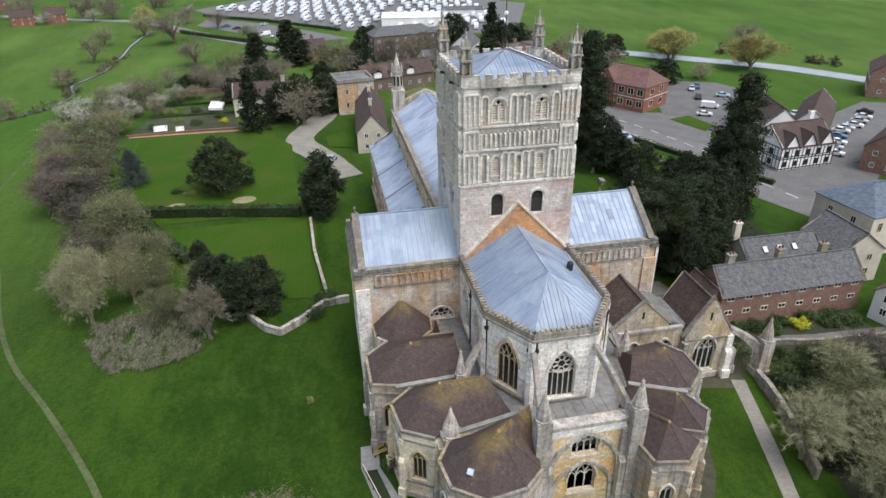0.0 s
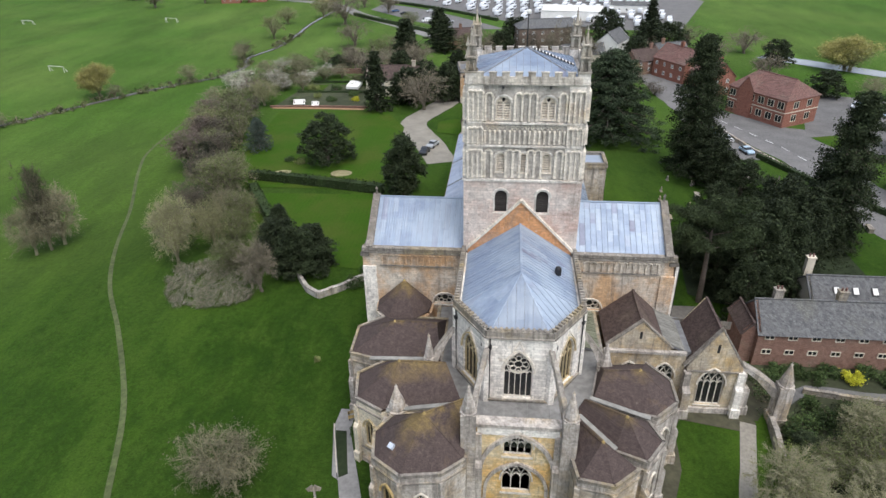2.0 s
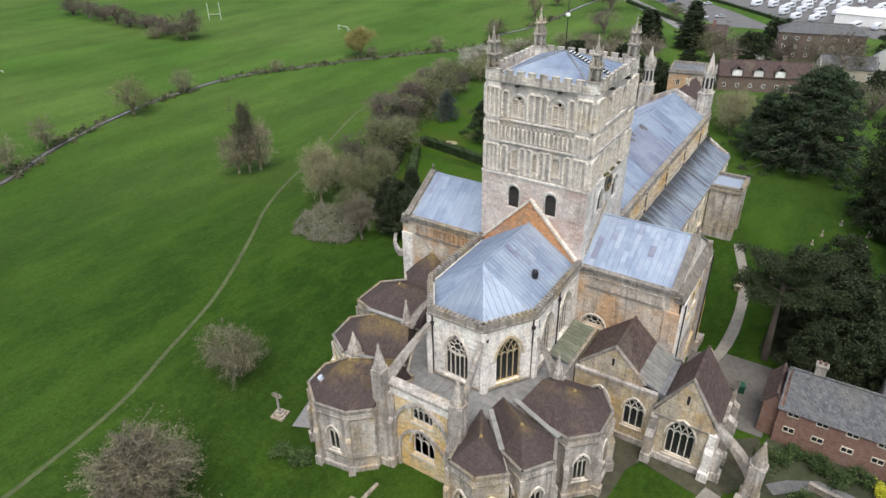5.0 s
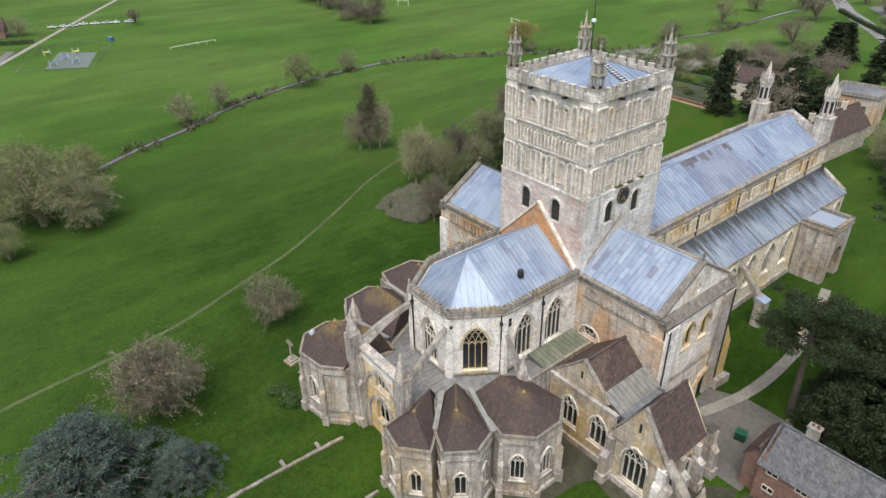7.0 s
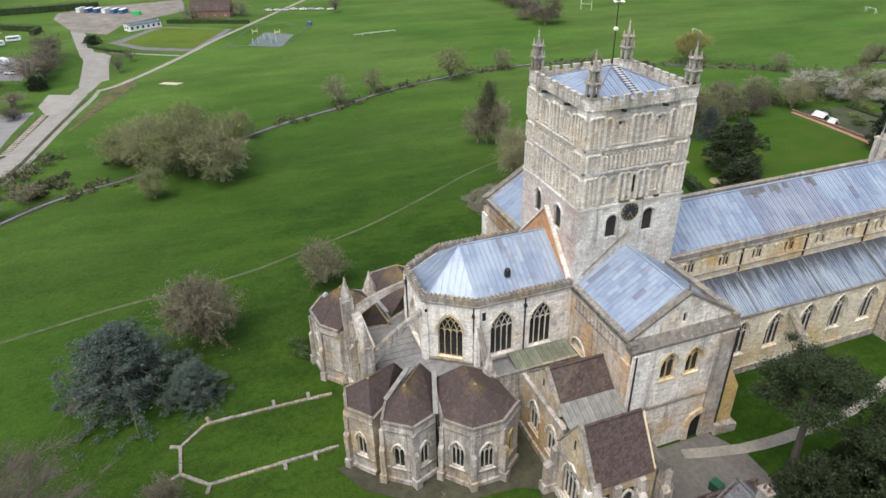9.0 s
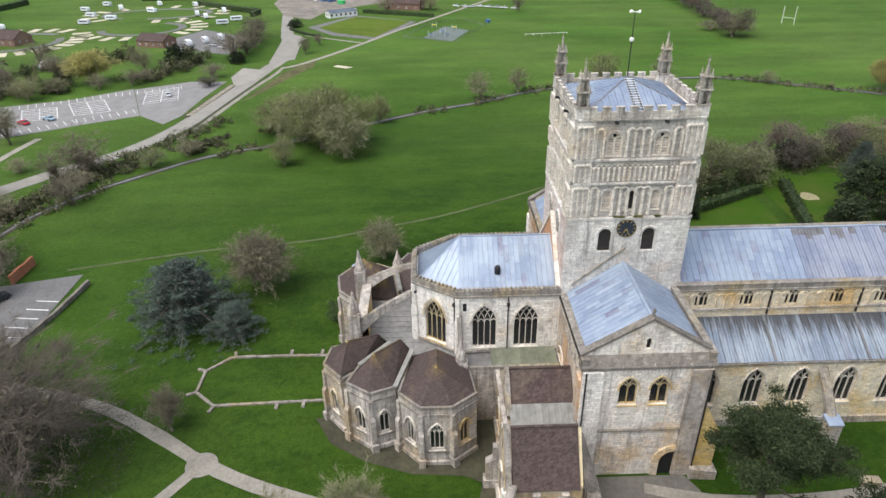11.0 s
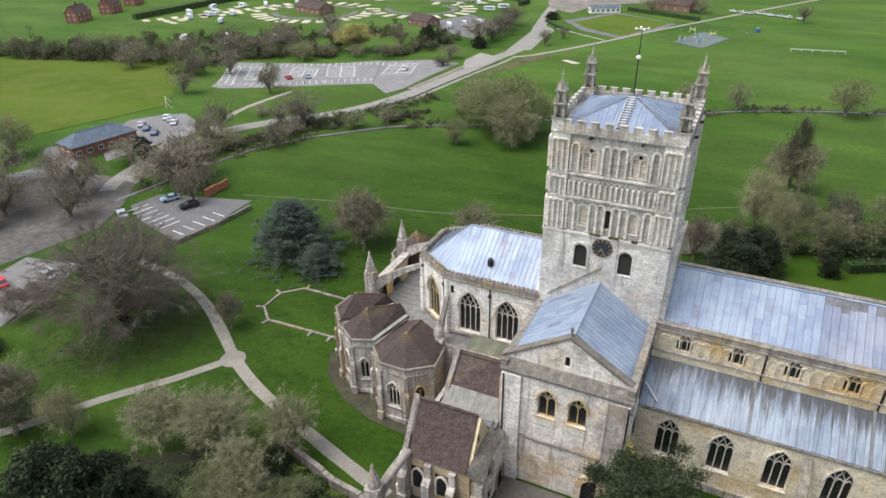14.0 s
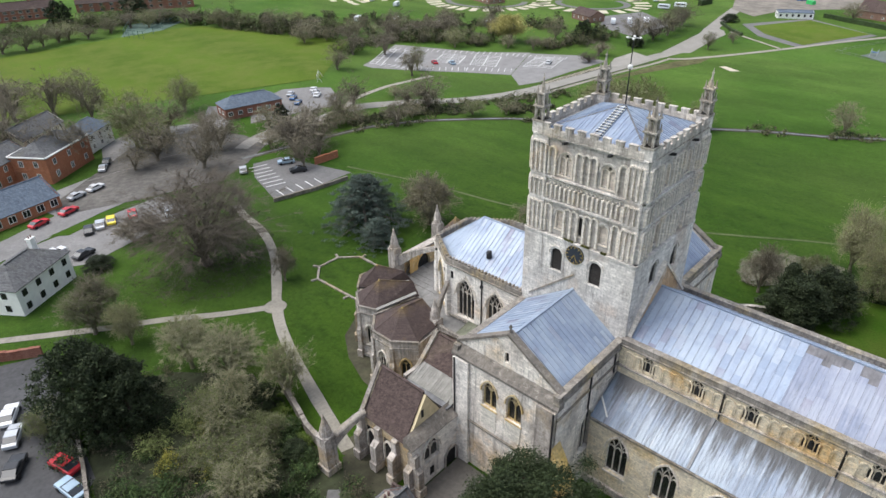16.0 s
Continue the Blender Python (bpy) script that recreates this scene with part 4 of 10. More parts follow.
def make_choir():
    t = root("choir", "pale limestone choir with a polygonal apse, traceried windows and lead roof", "church choir")
    poly = [(-7.0, -6.9), (-7.0, -19.2), (-3.4, -24.5), (3.4, -24.5), (7.0, -19.2), (7.0, -6.9)]
    for i in range(5):
        p, q = poly[i], poly[i + 1]
        f = Face(p, q)
        if i in (0, 4):
            us = [3.9, 9.1] if i == 0 else [3.3, 8.4]
            holes = [(u, 9.1, 3.0, 12.7, 0.95) for u in sorted(us)]
        elif i == 2:
            holes = [(f.length / 2, 8.8, 3.0, 12.3, 0.95)]
        else:
            holes = [(f.length / 2, 8.9, 3.0, 12.4, 0.95)]
        wall(t, p, q, 0.0, 16.8, STONE_CHOIR, holes, thick=1.0)
        for h in holes:
            window(t, f, h, 5 if i == 2 else 4, True, "rose" if i == 2 else "net", 0.08, GILT_STONE if i in (1, 3) else DRESSED)
            bm = bmesh.new()
            f.path(bm, [(h[0] - 1.75, 12.4), (h[0], 16.3), (h[0] + 1.75, 12.4)] if i == 2 else [(h[0] - 2.0, 12.3), (h[0] - 1.6, 14.0), (h[0], 15.9), (h[0] + 1.6, 14.0), (h[0] + 2.0, 12.3)], 0.14, 0.2, 0.04)
            part("gable_moulding", bm, DRESSED, t)
        string_course(t, f, 8.45, 0.22, 0.25, COPING)
        crested_parapet(t, f, 16.8, 0.7, 0.45)
        # rainwater pipes and small slit lights
        for u in ((0.35, f.length - 0.35) if i in (1, 3) else (f.length / 2 - 0.05,) if i in (0, 4) else (0.4,)):
            bm = bmesh.new()
            beam(bm, f.at(u, 8.6, 0.12), f.at(u, 16.6, 0.12), 0.13, 0.13)
            f.slab(bm, u - 0.18, u + 0.18, 15.3, 15.7, 0.02, 0.3)
            part("rainwater_pipe", bm, METAL_DARK, t)
        if i in (0, 4):
            for u in ((0.9,) if i == 4 else (f.length - 0.9,)):
                bm = bmesh.new()
                f.slab(bm, u - 0.22, u + 0.22, 14.6, 15.7, -0.2, 0.012)
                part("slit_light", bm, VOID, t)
    for x, y in ((-6.9, -19.1), (-3.45, -24.35), (3.45, -24.35), (6.9, -19.1)):
        bm = bmesh.new()
        ring(bm, (x, y, 8.3), [(0.55, 0), (0.55, 4.6), (0.42, 5.3), (0.42, 8.2)], 6, 0.3)
        part("corner_buttress", bm, STONE_CHOIR, t)
    ins = [(-6.35, -6.9), (-6.35, -18.95), (-3.1, -23.85), (3.1, -23.85), (6.35, -18.95), (6.35, -6.9)]
    z, ap = 16.75, (0.0, -18.6, 21.0)
    e = [(x, y, z) for x, y in ins]
    ridge = (0.0, -7.0, 21.0)
    lead_roof(t, [e[0], e[1], ap, ridge], 31, 0.62, 4.5)
    lead_roof(t, [e[4], e[5], ridge, ap], 32, 0.62, 4.5, zones=((0.0, LEAD, 2.4, False),))
    lead_roof(t, [e[1], e[2], ap], 33, 0.62, 3.0)
    lead_roof(t, [e[2], e[3], ap], 34, 0.9, 1.5, mat=LEAD_PURPLE)
    lead_roof(t, [e[3], e[4], ap], 35, 0.75, 1.6, zones=((0.0, LEAD, 1.5, False),))
    bm = bmesh.new()
    beam(bm, ridge, ap, 0.22, 0.22)
    for k in range(1, 5):
        beam(bm, e[k], ap, 0.16, 0.16)
    part("ridge_roll", bm, LEAD, t)
    bm = bmesh.new()
    ring(bm, (4.3, -14.2, 18.2), [(0.38, 0), (0.38, 0.75), (0.3, 0.95), (0.1, 1.05)], 10)
    part("roof_vent", bm, METAL_DARK, t)


GILT_STONE = stone("ochre_tracery_stone", (0.52, 0.42, 0.24), (0.44, 0.36, 0.24), (0.52, 0.37, 0.15), 0.55, 0.5, 0.6)
make_choir()


# ---- the church: transepts ----
def make_transept(side):
    s = side
    nm = "north_transept" if s > 0 else "south_transept"
    t = root(nm, "stone transept with gabled lead roof and blind arcading", "transept")
    far, y0, y1 = 19.4 if s > 0 else 20.0, -6.8, 6.7
    if s > 0:
        ends = [((6.9, y0), (far, y0)), ((far, y0), (far, y1)), ((far, y1), (6.9, y1))]
    else:
        ends = [((-far, y0), (-6.9, y0)), ((-6.9, y1), (-far, y1)), ((-far, y1), (-far, y0))]
    east, end, west = (ends[0], ends[1], ends[2]) if s > 0 else (ends[0], ends[2], ends[1])
    fe = Face(*east)
    holes = [(2.5 if s > 0 else fe.length - 2.5, 8.6, 2.9, 8.75, 0.5)]
    wall(t, *east, 0.0, 16.4, STONE_OCHRE, holes, thick=1.0, label="orange and grey weathered stone wall")
    window(t, fe, holes[0], 4, True, "rose", 0.12)
    a0 = 1.0 if s > 0 else fe.length - 10.9
    blind_arcade(t, fe, a0 + 0.3, a0 + 9.4, 14.45, 16.0, 12, shaft=0.16, mat=STONE_OCHRE)
    string_course(t, fe, 14.2, 0.18, 0.2, COPING, a0, a0 + 9.6)
    string_course(t, fe, 16.1, 0.3, 0.25, COPING)
    crested_parapet(t, fe, 16.4, 0.35, 0.5, COPING, False)
    for u in ((fe.length - 1.7,) if s > 0 else (0.0,)):
        bm = bmesh.new()
        fe.slab(bm, u, u + 1.7, 0.0, 14.1, -0.2, 0.28)
        part("buttress", bm, STONE_CHOIR if s < 0 else STONE_OCHRE, t)
    fw = Face(*west)
    hw = [(6.4 if s > 0 else fw.length - 6.4, 5.0, 2.4, 9.2, 0.95)]
    wall(t, *west, 0.0, 16.4, STONE_TRANSEPT, hw, thick=1.0)
    for h in hw:
        window(t, fw, h, 3)
    string_course(t, fw, 14.2, 0.18, 0.2, COPING)
    crested_parapet(t, fw, 16.4, 0.8, 0.5, COPING, False)
    fn = Face(*end)
    c = fn.length / 2
    if s > 0:
        hn = [(5.05, 10.6, 1.95, 12.7, 0.85), (8.35, 10.6, 1.95, 12.7, 0.85)]
    else:
        hn = [(4.6, 7.5, 2.0, 11.5, 0.85), (8.6, 7.5, 2.0, 11.5, 0.85)]
    wall(t, *end, 0.0, 15.6, STONE_TRANSEPT, hn, thick=1.2)
    for h in hn:
        window(t, fn, h, 2, True, "net", 0.12, GILT_STONE)
        bm = bmesh.new()
        fn.slab(bm, h[0] - 1.0, h[0] + 1.0, 8.0, 10.4, -0.2, 0.06)
        part("pale_panel", bm, WHITE_STONE, t)
    # stone table below the gable, and the set-back gable itself
    bm = bmesh.new()
    v = [[(u, 15.6, 0.25), (u, 15.9, 0.25), (u, 17.1, -0.9), (u, 15.6, -0.9)] for u in (-0.25, fn.length + 0.25)]
    r0, r1 = [[bm.verts.new(fn.at(*p)) for p in row] for row in v]
    bm.faces.new(r0)
    bm.faces.new(r1[::-1])
    for i in range(4):
        j = (i + 1) % 4
        bm.faces.new((r0[i], r1[i], r1[j], r0[j]))
    part("weathered_table", bm, STONE_BLACK, t)
    g = Face(fn.at(0, 0, -0.7).xy, fn.at(fn.length, 0, -0.7).xy)
    wall(t, g.at(0, 0).xy, g.at(g.length, 0).xy, 16.3, 21.0, STONE_TRANSEPT, [(c - 0.1, 17.5, 0.5, 18.6, 0.5)], top=lambda u: 16.9 + 4.2 * (1 - abs(u - c) / c), thick=0.7)
    bm = bmesh.new()
    g.slab(bm, c - 0.4, c + 0.2, 17.4, 19.0, -0.5, -0.3)
    part("gable_light", bm, VOID, t)
    bm = bmesh.new()
    f2 = [(-0.2, 16.95), (c, 21.25), (g.length + 0.2, 16.95)]
    g.path(bm, f2, 0.3, 0.9, -0.3)
    ring(bm, g.at(c, 21.2, -0.3), [(0.2, 0), (0.1, 0.6), (0.22, 0.8), (0.05, 1.1)], 6)
    part("gable_coping", bm, STONE_BLACK, t)
    xe = g.at(0, 0, -0.6).x
    xr = 6.9 * s
    z, zr = 16.75, 20.9
    ye, yw = y0 + 0.6, y1 - 0.6
    if s > 0:
        lead_roof(t, [(xr, ye, z), (xe, ye, z), (xe, 0, zr), (xr, 0, zr)], 51, 0.7, 3.2, mat=LEAD_CROSS, zones=((0.0, LEAD_CROSS, 1.6, False),))
        lead_roof(t, [(xe, yw, z), (xr, yw, z), (xr, 0, zr), (xe, 0, zr)], 52, 0.7, 3.2, mat=LEAD_CROSS, zones=((0.0, LEAD_CROSS, 1.9, False),))
    else:
        lead_roof(t, [(xe, ye, z), (xr, ye, z), (xr, 0, zr), (xe, 0, zr)], 53, 0.7, 3.2, mat=LEAD_CROSS)
        lead_roof(t, [(xr, yw, z), (xe, yw, z), (xe, 0, zr), (xr, 0, zr)], 54, 0.7, 3.2, mat=LEAD_CROSS)
    bm = bmesh.new()
    beam(bm, (xr, 0, zr + 0.03), (xe, 0, zr + 0.03), 0.3, 0.16)
    part("ridge_roll", bm, LEAD, t)
    if s > 0:
        for yy in (y0 + 0.3, y1 - 0.1):
            bm = bmesh.new()
            beam(bm, (far + 0.43, yy, 0.5), (far + 0.43, yy, 15.4), 0.14, 0.14, up=(1, 0, 0))
            part("rainwater_pipe", bm, METAL_DARK, t)
        for pa, pb, w in (((13.2, 6.85, 10.4), (13.2, 6.85, 16.2), 0.14), ((8.2, 6.85, 13.4), (8.2, 6.85, 16.4), 0.14)):
            bm = bmesh.new()
            beam(bm, pa, pb, w, w, up=(1, 0, 0))
            part("rainwater_pipe", bm, METAL_DARK, t)
        bm = bmesh.new()
        beam(bm, (10.6, 7.0, 11.7), (12.0, 8.6, 10.6), 0.16, 0.16)
        part("waste_pipe", bm, WHITE, t, "pale diagonal pipe over the aisle roof")
        # flat corner buttresses, a string course and the low round arch of the doorway
        bm = bmesh.new()
        fn.slab(bm, 0.0, 2.2, 0.0, 15.4, -0.2, 0.35)
        part("buttress", bm, STONE_CHOIR, t)
        bm = bmesh.new()
        fn.slab(bm, fn.length - 2.2, fn.length, 0.0, 15.4, -0.2, 0.35)
        part("buttress", bm, STONE_GREY, t)
        bm = bmesh.new()
        solid(bm, [(18.2, 6.7), (19.75, 6.7), (19.75, 8.9), (18.2, 8.9)], -0.3, [10.6, 10.6, 6.6, 6.6])
        part("corner_buttress", bm, STONE_YELLOW, t, "yellow weathered stone corner buttress")
        bm = bmesh.new()
        solid(bm, [(17.8, 6.7), (20.4, 6.3), (20.6, 9.3), (17.8, 9.3)], -0.3, [1.7, 1.5, 1.2, 1.4])
        part("buttress_plinth", bm, STONE_GREY, t)
        string_course(t, fn, 6.9, 0.25, 0.25, COPING, 2.2, fn.length - 2.2)
        # Flat dark panel, painted as the shaded depth of the doorway.
        bm = bmesh.new()
        o = [(9.6, 0.0)] + arch(11.2, 0, 3.2, 2.2, 0.5) + [(12.8, 0.0)]
        va = [bm.verts.new(fn.at(u, zz, 0.01)) for u, zz in o]
        vb = [bm.verts.new(fn.at(u, zz, -0.1)) for u, zz in o]
        bm.faces.new(va)
        bm.faces.new(vb[::-1])
        for i in range(len(o)):
            j = (i + 1) % len(o)
            bm.faces.new((va[i], vb[i], vb[j], va[j]))
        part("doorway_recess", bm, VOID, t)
        for k in range(3):
            bm = bmesh.new()
            w = 3.3 + 0.5 * k
            fn.path(bm, [(11.2 - w / 2, 0)] + arch(11.2, 0, w, 2.2, 0.5) + [(11.2 + w / 2, 0)], 0.25, 0.35, 0.12 - 0.02 * k)
            part("arch_order", bm, STONE_GOLD, t)


STONE_YELLOW = stone("yellow_limestone", (0.60, 0.46, 0.22), (0.48, 0.38, 0.24), (0.58, 0.40, 0.12), 0.5, 0.58, 0.6)
WHITE_STONE = stone("pale_replaced_stone", (0.66, 0.62, 0.54), (0.55, 0.51, 0.44), (0.55, 0.45, 0.28), 0.66, 0.6, 0.6)
make_transept(1)
make_transept(-1)


# ---- the church: nave and aisles ----
def make_nave():
    t = root("nave", "long stone nave with a low-pitched lead roof and lean-to aisles", "church nave")
    y0, y1, hw, aw = 6.8, 57.5, 7.2, 12.2
    for s in (1, -1):
        a, b = ((hw, y0), (hw, y1)) if s > 0 else ((-hw, y1), (-hw, y0))
        f = Face(a, b)
        bays = [10.1 + 5.45 * i - y0 for i in range(9)]
        us = bays if s > 0 else [f.length - u for u in bays]
        holes = [(u, 14.45, 1.75, 15.55, 0.62) for u in sorted(us)]
        wall(t, a, b, 12.0, 16.9, STONE_CLERESTORY, holes, thick=0.8)
        for h in holes:
            window(t, f, h, 3, False, "net", 0.085, STONE_GOLD, 0.28)
        u = 1.2
        while u < f.length - 1.0:
            if min(abs(u - v) for v in us) > 1.0:
                bm = bmesh.new()
                f.path(bm, [(u - 0.5, 14.4)] + arch(u, 14.4, 1.0, 15.75, 0.5, 4) + [(u + 0.5, 14.4)], 0.15, 0.24, 0.08)
                part("blind_arch", bm, STONE_CLERESTORY, t)
            u += 1.09
        string_course(t, f, 13.95, 0.22, 0.22, STONE_GREY)
        crested_parapet(t, f, 16.9, 0.65, 0.5, COPING, False)
        # drain pipes between bays
        for u in bays[1::2]:
            bm = bmesh.new()
            beam(bm, f.at(u + 2.7, 13.2, 0.12), f.at(u + 2.7, 16.9, 0.12), 0.16, 0.16)
            part("rainwater_pipe", bm, METAL_DARK, t)
        # aisle
        a, b = ((aw, y0), (aw, y1)) if s > 0 else ((-aw, y1), (-aw, y0))
        f = Face(a, b)
        us = [10.4 + 5.6 * i - y0 for i in range(9)]
        us = us if s > 0 else sorted(f.length - u for u in us)
        if s > 0:
            us = us[:6] + us[8:]
        holes = [(u, 3.25, 2.5, 6.55, 0.95) for u in us]
        wall(t, a, b, -0.5, 9.7, STONE_OCHRE if s < 0 else STONE_AISLE, holes, thick=1.0)
        for h in holes:
            window(t, f, h, 3)
        string_course(t, f, 9.5, 0.28, 0.25, COPING)
        string_course(t, f, 0.0, 1.0, 0.3, STONE_GREY)
        x0, x1 = (aw + 0.1) * s, hw * s
        c = [(x0, y0, 9.85), (x0, y1, 9.85), (x1, y1, 12.9), (x1, y0, 12.9)]
        if s > 0:
            lead_roof(t, c, 61, 0.75, 4.0, mat=LEAD_AISLE, name="aisle_roof")
        else:
            lead_roof(t, [c[1], c[0], c[3], c[2]], 62, 0.75, 4.0, mat=LEAD_SKY_SHEEN, name="aisle_roof")
        for yy in (17.9, 29.0, 40.2):
            bm = bmesh.new()
            beam(bm, (x0, yy, 9.95), (x1, yy, 13.0), 0.3, 0.22)
            part("roof_drain", bm, LEAD_DULL, t)
        x0 = (hw - 0.5) * s
        c = [(x0, y0 + 0.1, 16.9), (x0, y1 - 0.3, 16.9), (0, y1 - 0.3, 21.0), (0, y0 + 0.1, 21.0)]
        if s > 0:
            lead_roof(t, c, 63, 0.8, 3.6, zones=((0.0, LEAD, 1.7, False), (15.6, LEAD_ROLLED, 3.0, True), (28.5, LEAD, 3.6, True), (38.5, LEAD, 2.2, False)))
        else:
            lead_roof(t, [c[1], c[0], c[3], c[2]], 64, 0.8, 3.6, mat=LEAD_SKY_SHEEN)
    bm = bmesh.new()
    beam(bm, (0, y0, 21.05), (0, y1 - 0.3, 21.05), 0.3, 0.16)
    part("ridge_roll", bm, LEAD, t)
    # west front with its two spired turrets
    wall(t, (aw, y1), (hw, y1), -0.5, 10.0, STONE_GREY, top=lambda u: 10.3 + 3.2 * u / (aw - hw), thick=0.9)
    wall(t, (-hw, y1), (-aw, y1), -0.5, 10.0, STONE_GREY, top=lambda u: 13.5 - 3.2 * u / (aw - hw), thick=0.9)
    wall(t, (hw, y1), (-hw, y1), -0.5, 18.5, STONE_GREY, top=lambda u: 18.3 + 3.4 * (1 - abs(u - hw) / hw), thick=1.2)
    for s in (-1, 1):
        bm = bmesh.new()
        x, y = 5.7 * s, y1 - 0.2
        box(bm, x - 1.2, x + 1.2, y - 1.2, y + 1.2, 12.0, 21.5)
        box(bm, x - 1.32, x + 1.32, y - 1.32, y + 1.32, 21.5, 21.8)
        ring(bm, (x, y, 21.8), [(1.12, 0), (1.04, 3.4), (1.17, 3.5), (1.17, 3.8), (0.86, 3.8), (0.07, 7.3)], 8, 0.39)
        for i in range(8):
            an = i * math.pi / 4 + 0.39
            px, py = x + 1.0 * math.cos(an), y + 1.0 * math.sin(an)
            ring(bm, (px, py, 25.5), [(0.18, 0), (0.16, 0.8), (0.02, 1.7)], 4)
        part("spired_turret", bm, STONE_BATTLE, t, "pale stone turret with a small spire")
        for i in range(8):
            an = i * math.pi / 4 + 0.78
            bm = bmesh.new()
            px, py = x + 0.97 * math.cos(an), y + 0.97 * math.sin(an)
            d = Vector((-math.sin(an), math.cos(an), 0)) * 0.22
            f = Face((px - d.x, py - d.y), (px + d.x, py + d.y))
            f.slab(bm, 0, 0.44, 22.6, 24.6, -0.3, 0.06)
            part("turret_light", bm, VOID, t)


STONE_CLERESTORY = stone("golden_clerestory_stone", (0.68, 0.59, 0.43), (0.52, 0.47, 0.38), (0.60, 0.41, 0.18), 0.6, 0.58, 0.6)
STONE_AISLE = stone("aisle_limestone", (0.74, 0.655, 0.49), (0.58, 0.52, 0.42), (0.60, 0.45, 0.22), 0.58, 0.56, 0.6)
make_nave()


def make_porch():
    t = root("north_porch", "square stone porch with a flat leaded roof beside the nave", "porch")
    x0, x1, y0, y1 = 12.4, 17.6, 41.5, 48.0
    for p, q in (((x0, y0), (x1, y0)), ((x1, y0), (x1, y1)), ((x1, y1), (x0, y1))):
        f = Face(p, q)
        holes = [(f.length / 2, -0.5, 3.4, 4.2, 0.5)] if p[0] == x1 and q[0] == x1 else []
        wall(t, p, q, -0.5, 9.6, STONE_GREY, holes, thick=1.0)
        string_course(t, f, 9.2, 0.3, 0.25, COPING)
        crested_parapet(t, f, 9.6, 0.5, 0.4, COPING, False)
    bm = bmesh.new()
    solid(bm, [(x0, y0 + 0.4), (x1 - 0.4, y0 + 0.4), (x1 - 0.4, y1 - 0.4), (x0, y1 - 0.4)], 9.3, 9.62)
    part("roof_slope", bm, LEAD, t)


make_porch()


FLAT_LEAD = plain("flat_grey_lead", (0.235, 0.23, 0.22), 0.6, 0.35, 1.2, 0.1)
# ---- the church: ambulatory, chapels, east wall ----
def make_ambulatory():
    t = root("ambulatory", "low stone ambulatory with flat grey lead roofs round the apse", "ambulatory")
    outer = [(10.2, -6.9), (-10.2, -6.9), (-10.2, -20.5), (-8.2, -24.6), (-5.2, -28.2), (-5.0, -31.0), (5.0, -31.0), (5.2, -28.6), (8.2, -24.6), (10.2, -20.5)]
    bm = bmesh.new()
    solid(bm, outer, 0.0, 8.2)
    part("wall", bm, STONE_GREY, t)
    bm = bmesh.new()
    solid(bm, inset(outer, 0.15), 8.204, 8.3)
    flat = part("flat_roof", bm, FLAT_LEAD, t)
    for i in range(9):
        bm = bmesh.new()
        beam(bm, (-4.6 + 1.15 * i, -30.6, 8.32), (-4.6 + 1.15 * i, -24.0, 8.32), 0.1, 0.1)
        part("lead_roll", bm, FLAT_LEAD, flat)
    for x in (-10.0, 10.0):
        bm = bmesh.new()
        beam(bm, (x, -7.0, 8.4), (x, -20.4, 8.4), 0.4, 0.4)
        part("parapet", bm, COPING, t)
    lead_roof(t, [(10.2, -15.2, 8.45), (10.2, -7.2, 8.45), (7.05, -7.2, 8.98), (7.05, -15.2, 8.98)], 71, 0.75, 3.4, mat=LEAD_GREEN)


LEAD_WORN = plain("worn_grey_lead", (0.27, 0.265, 0.24), 0.6, 0.35, 1.0, 0.1)
LEAD_GREEN = plain("mossy_lead", (0.17, 0.18, 0.13), 0.7, 0.35, 1.0, 0.1)
make_ambulatory()


def buttress(parent, f, u, z1, deep=0.75, w=0.7, mat=None, z0=-0.6):
    bm = bmesh.new()
    f.slab(bm, u - w / 2 - 0.1, u + w / 2 + 0.1, z0, 1.3, -0.2, deep + 0.25)
    f.slab(bm, u - w / 2, u + w / 2, 1.3, z1 * 0.62, -0.2, deep)
    c0, c1 = f.at(u - w / 2, 0, -0.2), f.at(u + w / 2, 0, -0.2)
    a0, a1 = f.at(u - w / 2, 0, deep), f.at(u + w / 2, 0, deep)
    zt = z1 * 0.62
    solid(bm, [(a0.x, a0.y), (a1.x, a1.y), (c1.x, c1.y), (c0.x, c0.y)], zt, [zt + 0.05, zt + 0.05, zt + 1.1, zt + 1.1])
    f.slab(bm, u - w / 2 + 0.06, u + w / 2 - 0.06, zt + 0.3, z1, -0.2, deep * 0.45)
    part("buttress", bm, mat or STONE_GREY, parent)


